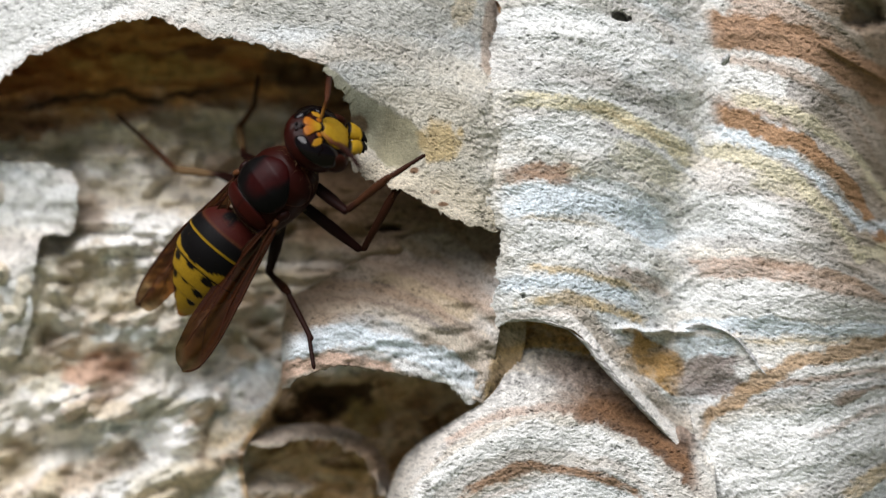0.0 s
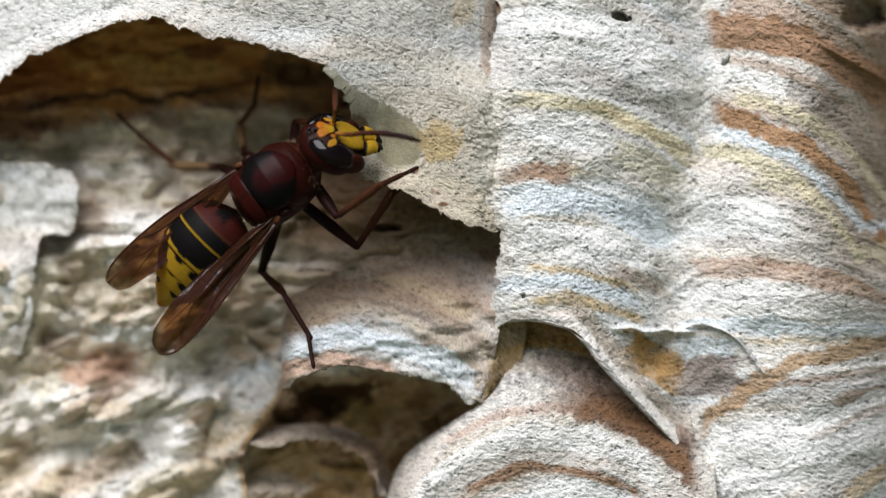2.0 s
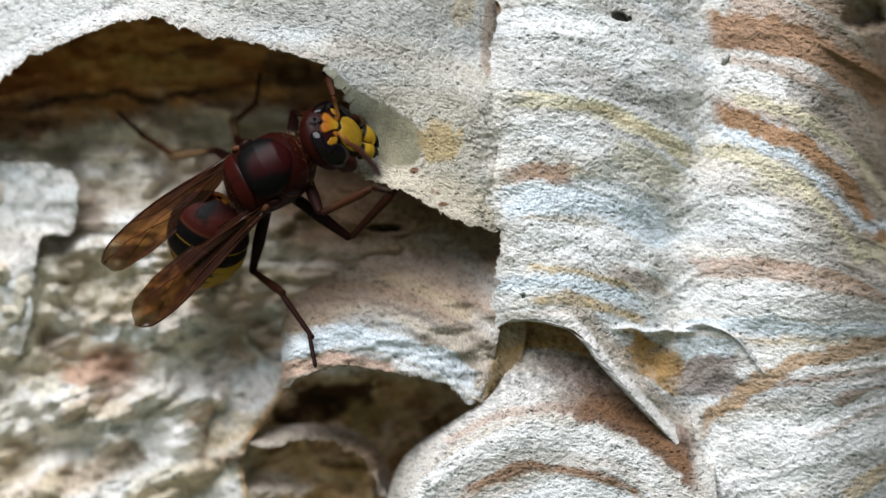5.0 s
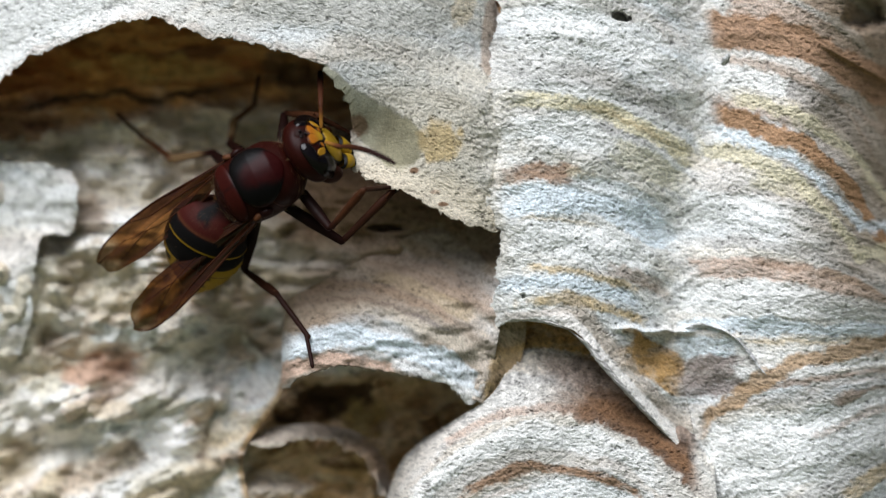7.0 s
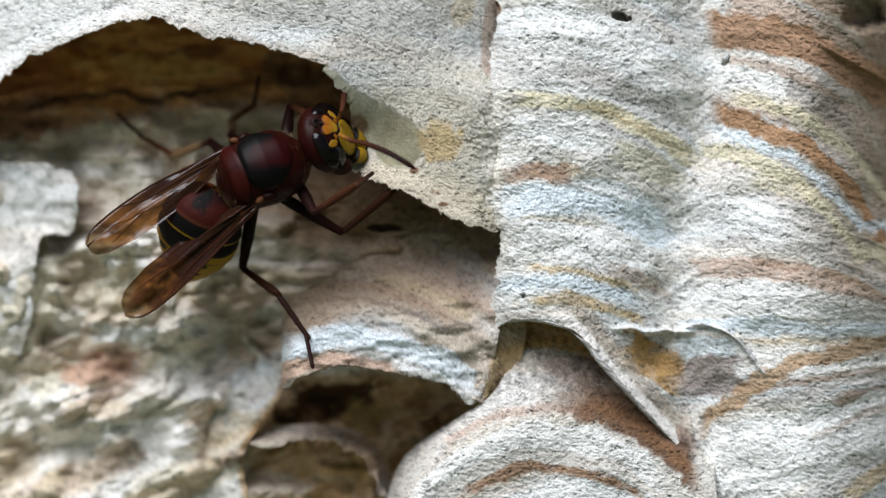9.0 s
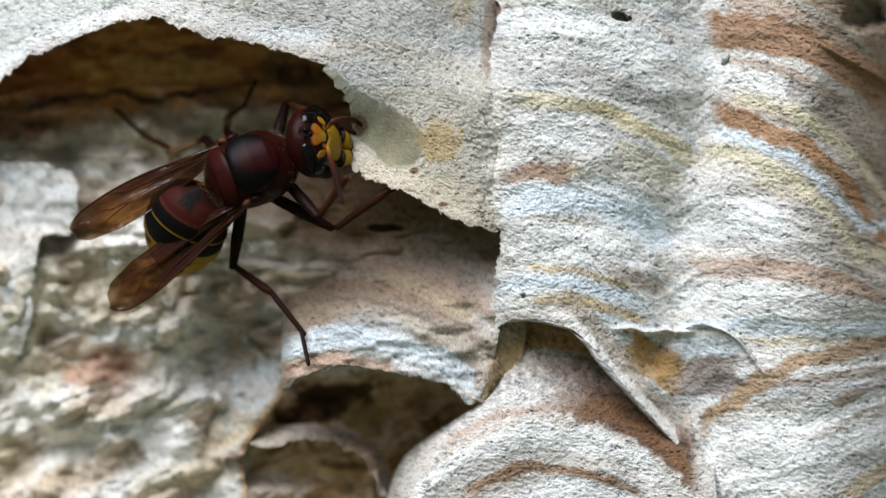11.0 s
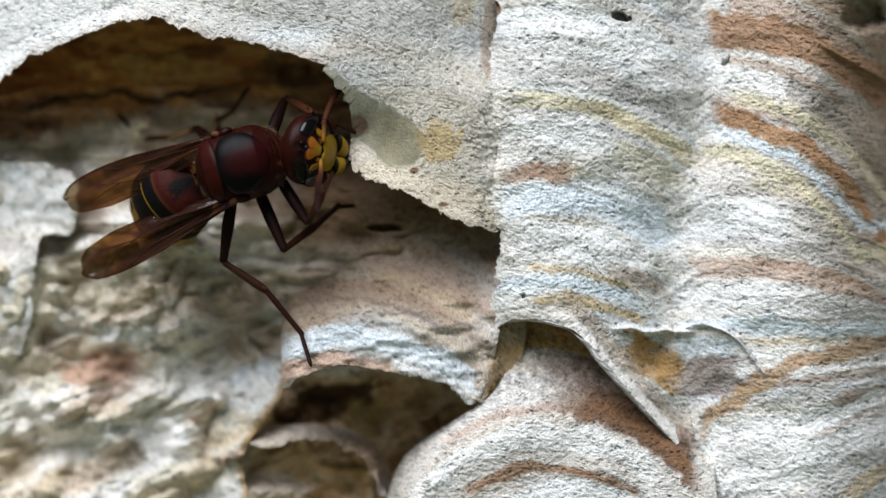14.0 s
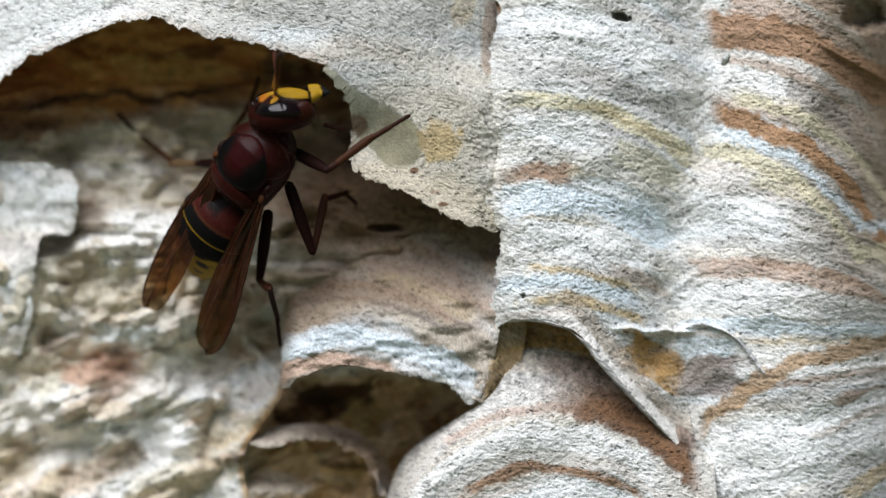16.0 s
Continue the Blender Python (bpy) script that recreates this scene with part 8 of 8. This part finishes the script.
    walk(legs[4][3], [
        (0, pose(-0.00817, 0.01463, -0.00442, 26.7, -18.7, 94.9)), (0.5, pose(-0.00748, 0.01492, -0.00579, 20.1, -16.0, 95.3)),
        (1, pose(-0.00822, 0.01451, -0.00591, 23.3, -15.5, 95.9)), (1.5, pose(-0.00860, 0.01419, -0.00565, 27.6, -17.2, 95.1)),
        (2, pose(-0.00873, 0.01364, -0.00697, 20.5, -16.6, 99.8)), (2.5, pose(-0.00897, 0.01364, -0.00673, 21.6, -20.0, 99.8)),
        (3, pose(-0.01009, 0.01252, -0.00642, 31.9, -23.2, 98.9)), (3.5, pose(-0.00887, 0.01277, -0.00802, 17.5, -23.8, 104.8)),
        (4, pose(-0.01015, 0.01178, -0.00814, 17.6, -22.9, 107.8)), (6.5, pose(-0.00870, 0.01199, -0.00915, 10.2, -23.5, 112.1)),
        (7, pose(-0.00868, 0.01173, -0.00948, 15.0, -22.1, 109.7)), (7.5, pose(-0.00689, 0.01219, -0.01045, -1.8, -20.8, 117.4)),
        (8, pose(-0.00737, 0.01233, -0.00998, 0.8, -22.4, 115.6)), (8.5, pose(-0.00938, 0.01114, -0.00923, 18.6, -23.2, 110.4)),
        (9, pose(-0.00763, 0.01138, -0.01073, -0.8, -21.6, 119.4)), (11.5, pose(-0.00759, 0.01013, -0.01159, 5.5, -26.2, 120.4)),
        (12, pose(-0.00798, 0.00937, -0.01216, 4.8, -28.0, 123.3)), (12.5, pose(-0.00883, 0.00862, -0.01231, 17.1, -30.1, 116.4)),
        (13, pose(-0.00877, 0.00727, -0.01296, 12.0, -26.9, 122.7)), (13.5, pose(-0.00903, 0.00635, -0.01328, 17.5, -22.6, 121.5)),
        (14, pose(-0.00955, 0.00604, -0.01324, 18.8, -24.3, 120.9)), (14.5, pose(-0.00995, 0.00464, -0.01356, 24.0, -19.8, 119.9)),
        (15, pose(-0.00943, 0.00668, -0.01248, 21.1, -30.4, 106.3)), (15.5, pose(-0.01126, 0.01082, -0.00841, 40.3, -30.4, 89.7)),
        (16, pose(-0.00868, 0.01387, -0.00593, 43.2, -31.6, 75.8)),
    ])
    walk(legs[5][0], [
        (0, pose(-0.00160, -0.00160, -0.00210, -34.4, 38.0, -168.5)), (0.5, pose(-0.00160, -0.00160, -0.00210, -30.0, 44.9, -167.8)),
        (1, pose(-0.00160, -0.00160, -0.00210, -26.4, 38.5, -165.4)), (1.5, pose(-0.00160, -0.00160, -0.00210, -26.7, 32.5, -164.1)),
        (2, pose(-0.00160, -0.00160, -0.00210, -22.4, 37.6, -159.8)), (2.5, pose(-0.00160, -0.00160, -0.00210, -24.1, 35.7, -159.9)),
        (3, pose(-0.00160, -0.00160, -0.00210, -24.3, 23.7, -156.6)), (3.5, pose(-0.00160, -0.00160, -0.00210, -23.4, 41.6, -155.0)),
        (4, pose(-0.00160, -0.00160, -0.00210, -20.6, 32.4, -146.2)), (6.5, pose(-0.00160, -0.00160, -0.00210, -18.9, 43.8, -140.7)),
        (7, pose(-0.00140, -0.00146, -0.00188, -18.3, 42.2, -143.9)), (7.5, pose(-0.00160, -0.00160, -0.00210, -9.3, 57.4, -129.2)),
        (8, pose(-0.00160, -0.00160, -0.00210, -13.5, 53.9, -134.0)), (8.5, pose(-0.00160, -0.00160, -0.00210, -19.3, 34.4, -139.8)),
        (9, pose(-0.00160, -0.00160, -0.00210, -8.9, 50.1, -128.2)), (11.5, pose(-0.00160, -0.00160, -0.00210, -9.4, 40.6, -123.7)),
        (12, pose(-0.00160, -0.00160, -0.00210, -7.9, 34.4, -119.1)), (12.5, pose(-0.00142, -0.00130, -0.00195, -12.5, 23.6, -121.6)),
        (13, pose(-0.00160, -0.00160, -0.00210, -8.3, 18.9, -112.8)), (13.5, pose(-0.00145, -0.00125, -0.00204, -7.2, 9.0, -113.3)),
        (14, pose(-0.00146, -0.00128, -0.00206, -8.0, 6.5, -113.8)), (14.5, pose(-0.00160, -0.00160, -0.00210, -6.4, 9.0, -116.0)),
        (15, pose(-0.00257, -0.00289, -0.00286, -16.6, 25.2, -126.7)), (15.5, pose(-0.00300, -0.00255, -0.00243, -26.2, 11.0, -145.8)),
        (16, pose(-0.00347, -0.00232, -0.00258, -35.2, 13.5, -159.0)),
    ])
    walk(legs[5][1], [
        (0, pose(-0.00692, -0.00268, -0.00634, -35.7, -32.6, -75.1)), (0.5, pose(-0.00637, -0.00263, -0.00696, -30.6, -39.6, -82.1)),
        (1, pose(-0.00682, -0.00296, -0.00639, -34.1, -39.8, -77.1)), (1.5, pose(-0.00719, -0.00319, -0.00580, -37.7, -37.0, -72.1)),
        (2, pose(-0.00672, -0.00348, -0.00630, -27.3, -35.4, -74.5)), (2.5, pose(-0.00686, -0.00353, -0.00613, -27.1, -31.8, -72.2)),
        (3, pose(-0.00728, -0.00406, -0.00482, -33.0, -20.3, -63.3)), (3.5, pose(-0.00619, -0.00373, -0.00659, -19.1, -21.4, -70.0)),
        (4, pose(-0.00656, -0.00493, -0.00589, -18.9, -20.3, -66.2)), (6.5, pose(-0.00542, -0.00473, -0.00683, -10.9, -20.7, -64.8)),
        (7, pose(-0.00559, -0.00452, -0.00658, -15.9, -21.5, -64.6)), (7.5, pose(-0.00397, -0.00450, -0.00796, 0.9, -23.0, -70.1)),
        (8, pose(-0.00444, -0.00454, -0.00770, -1.8, -21.3, -69.8)), (8.5, pose(-0.00585, -0.00519, -0.00591, -18.5, -17.8, -59.6)),
        (9, pose(-0.00437, -0.00512, -0.00746, 0.3, -16.3, -64.8)), (11.5, pose(-0.00444, -0.00586, -0.00648, -5.1, -12.2, -57.5)),
        (12, pose(-0.00436, -0.00658, -0.00599, -4.2, -7.2, -53.1)), (12.5, pose(-0.00478, -0.00676, -0.00474, -15.0, -10.0, -52.2)),
        (13, pose(-0.00415, -0.00764, -0.00435, -10.6, -2.3, -49.0)), (13.5, pose(-0.00419, -0.00760, -0.00313, -16.2, -4.1, -46.1)),
        (14, pose(-0.00427, -0.00764, -0.00285, -17.1, -3.2, -48.6)), (14.5, pose(-0.00462, -0.00779, -0.00319, -30.0, -40.5, -32.9)),
        (15, pose(-0.00635, -0.00797, -0.00584, -27.8, -45.8, -61.1)), (15.5, pose(-0.00868, -0.00641, -0.00376, -58.6, -46.1, -38.5)),
        (16, pose(-0.00982, -0.00475, -0.00421, -65.1, -44.2, -60.6)),
    ])
    walk(legs[5][2], [
        (0, pose(-0.00596, -0.00629, -0.00395, -30.0, -2.4, -99.2)), (0.5, pose(-0.00590, -0.00601, -0.00413, -23.1, -2.1, -102.2)),
        (1, pose(-0.00606, -0.00628, -0.00355, -25.5, -2.2, -99.3)), (1.5, pose(-0.00610, -0.00657, -0.00313, -29.3, -0.8, -97.7)),
        (2, pose(-0.00575, -0.00697, -0.00373, -22.1, 0.1, -93.2)), (2.5, pose(-0.00570, -0.00712, -0.00379, -23.4, 1.6, -93.0)),
        (3, pose(-0.00537, -0.00787, -0.00325, -31.9, -1.1, -84.9)), (3.5, pose(-0.00474, -0.00772, -0.00493, -19.0, -0.2, -86.2)),
        (4, pose(-0.00491, -0.00868, -0.00437, -19.0, 3.0, -83.3)), (6.5, pose(-0.00364, -0.00852, -0.00525, -12.0, 0.4, -81.3)),
        (7, pose(-0.00376, -0.00839, -0.00489, -15.8, -4.6, -80.3)), (7.5, pose(-0.00258, -0.00834, -0.00622, -0.3, 1.4, -79.2)),
        (8, pose(-0.00301, -0.00841, -0.00610, -3.4, 1.8, -82.0)), (8.5, pose(-0.00366, -0.00893, -0.00452, -19.1, -5.0, -76.7)),
        (9, pose(-0.00255, -0.00898, -0.00621, -1.3, 2.4, -78.0)), (11.5, pose(-0.00200, -0.00969, -0.00549, -6.1, -0.2, -72.5)),
        (12, pose(-0.00163, -0.01023, -0.00541, -5.5, 3.0, -71.1)), (12.5, pose(-0.00198, -0.01038, -0.00394, -15.5, 0.2, -70.0)),
        (13, pose(-0.00105, -0.01120, -0.00415, -11.0, 0.4, -68.5)), (13.5, pose(-0.00092, -0.01100, -0.00279, -15.5, -4.5, -64.2)),
        (14, pose(-0.00119, -0.01114, -0.00260, -16.4, -2.9, -65.6)), (14.5, pose(-0.00187, -0.00957, -0.00039, -24.4, 27.2, -72.9)),
        (15, pose(-0.00490, -0.01059, -0.00276, -22.8, 32.9, -92.5)), (15.5, pose(-0.00632, -0.00829, -0.00063, -55.0, 44.3, -125.1)),
        (16, pose(-0.00828, -0.00749, -0.00116, -72.0, 47.2, -167.5)),
    ])
    walk(legs[5][3], [
        (0, pose(-0.00667, -0.01070, -0.00376, -30.8, -9.1, -114.8)), (0.5, pose(-0.00685, -0.01040, -0.00397, -23.8, -8.6, -117.2)),
        (1, pose(-0.00679, -0.01073, -0.00338, -25.8, -11.7, -115.0)), (1.5, pose(-0.00671, -0.01107, -0.00306, -29.5, -13.9, -113.2)),
        (2, pose(-0.00600, -0.01151, -0.00374, -22.7, -11.9, -111.8)), (2.5, pose(-0.00594, -0.01164, -0.00392, -24.3, -10.8, -111.0)),
        (3, pose(-0.00495, -0.01247, -0.00316, -32.6, -17.2, -104.4)), (3.5, pose(-0.00443, -0.01235, -0.00491, -20.6, -12.2, -106.8)),
        (4, pose(-0.00438, -0.01313, -0.00461, -20.4, -9.7, -104.4)), (6.5, pose(-0.00296, -0.01297, -0.00528, -14.0, -6.6, -103.4)),
        (7, pose(-0.00298, -0.01296, -0.00452, -16.5, -13.9, -103.0)), (7.5, pose(-0.00172, -0.01281, -0.00634, -3.2, -3.8, -103.4)),
        (8, pose(-0.00239, -0.01285, -0.00624, -6.2, -2.3, -103.8)), (8.5, pose(-0.00261, -0.01335, -0.00412, -19.6, -13.6, -100.2)),
        (9, pose(-0.00160, -0.01346, -0.00640, -3.9, -4.2, -100.9)), (11.5, pose(-0.00057, -0.01423, -0.00548, -7.4, -10.4, -97.8)),
        (12, pose(-0.00007, -0.01477, -0.00567, -6.6, -9.9, -95.4)), (12.5, pose(-0.00032, -0.01495, -0.00396, -14.7, -17.2, -94.5)),
        (13, pose(0.00072, -0.01572, -0.00419, -10.0, -15.5, -91.5)), (13.5, pose(0.00116, -0.01530, -0.00242, -12.4, -20.8, -88.0)),
        (14, pose(0.00080, -0.01551, -0.00236, -14.0, -20.0, -85.8)), (14.5, pose(-0.00076, -0.01316, -0.00232, -14.7, 13.2, -96.6)),
        (15, pose(-0.00507, -0.01439, -0.00521, -21.9, 34.9, -114.4)), (15.5, pose(-0.00809, -0.01082, -0.00364, -39.2, 26.8, -133.3)),
        (16, pose(-0.01114, -0.00812, -0.00432, -47.9, 30.6, -156.2)),
    ])


motions()
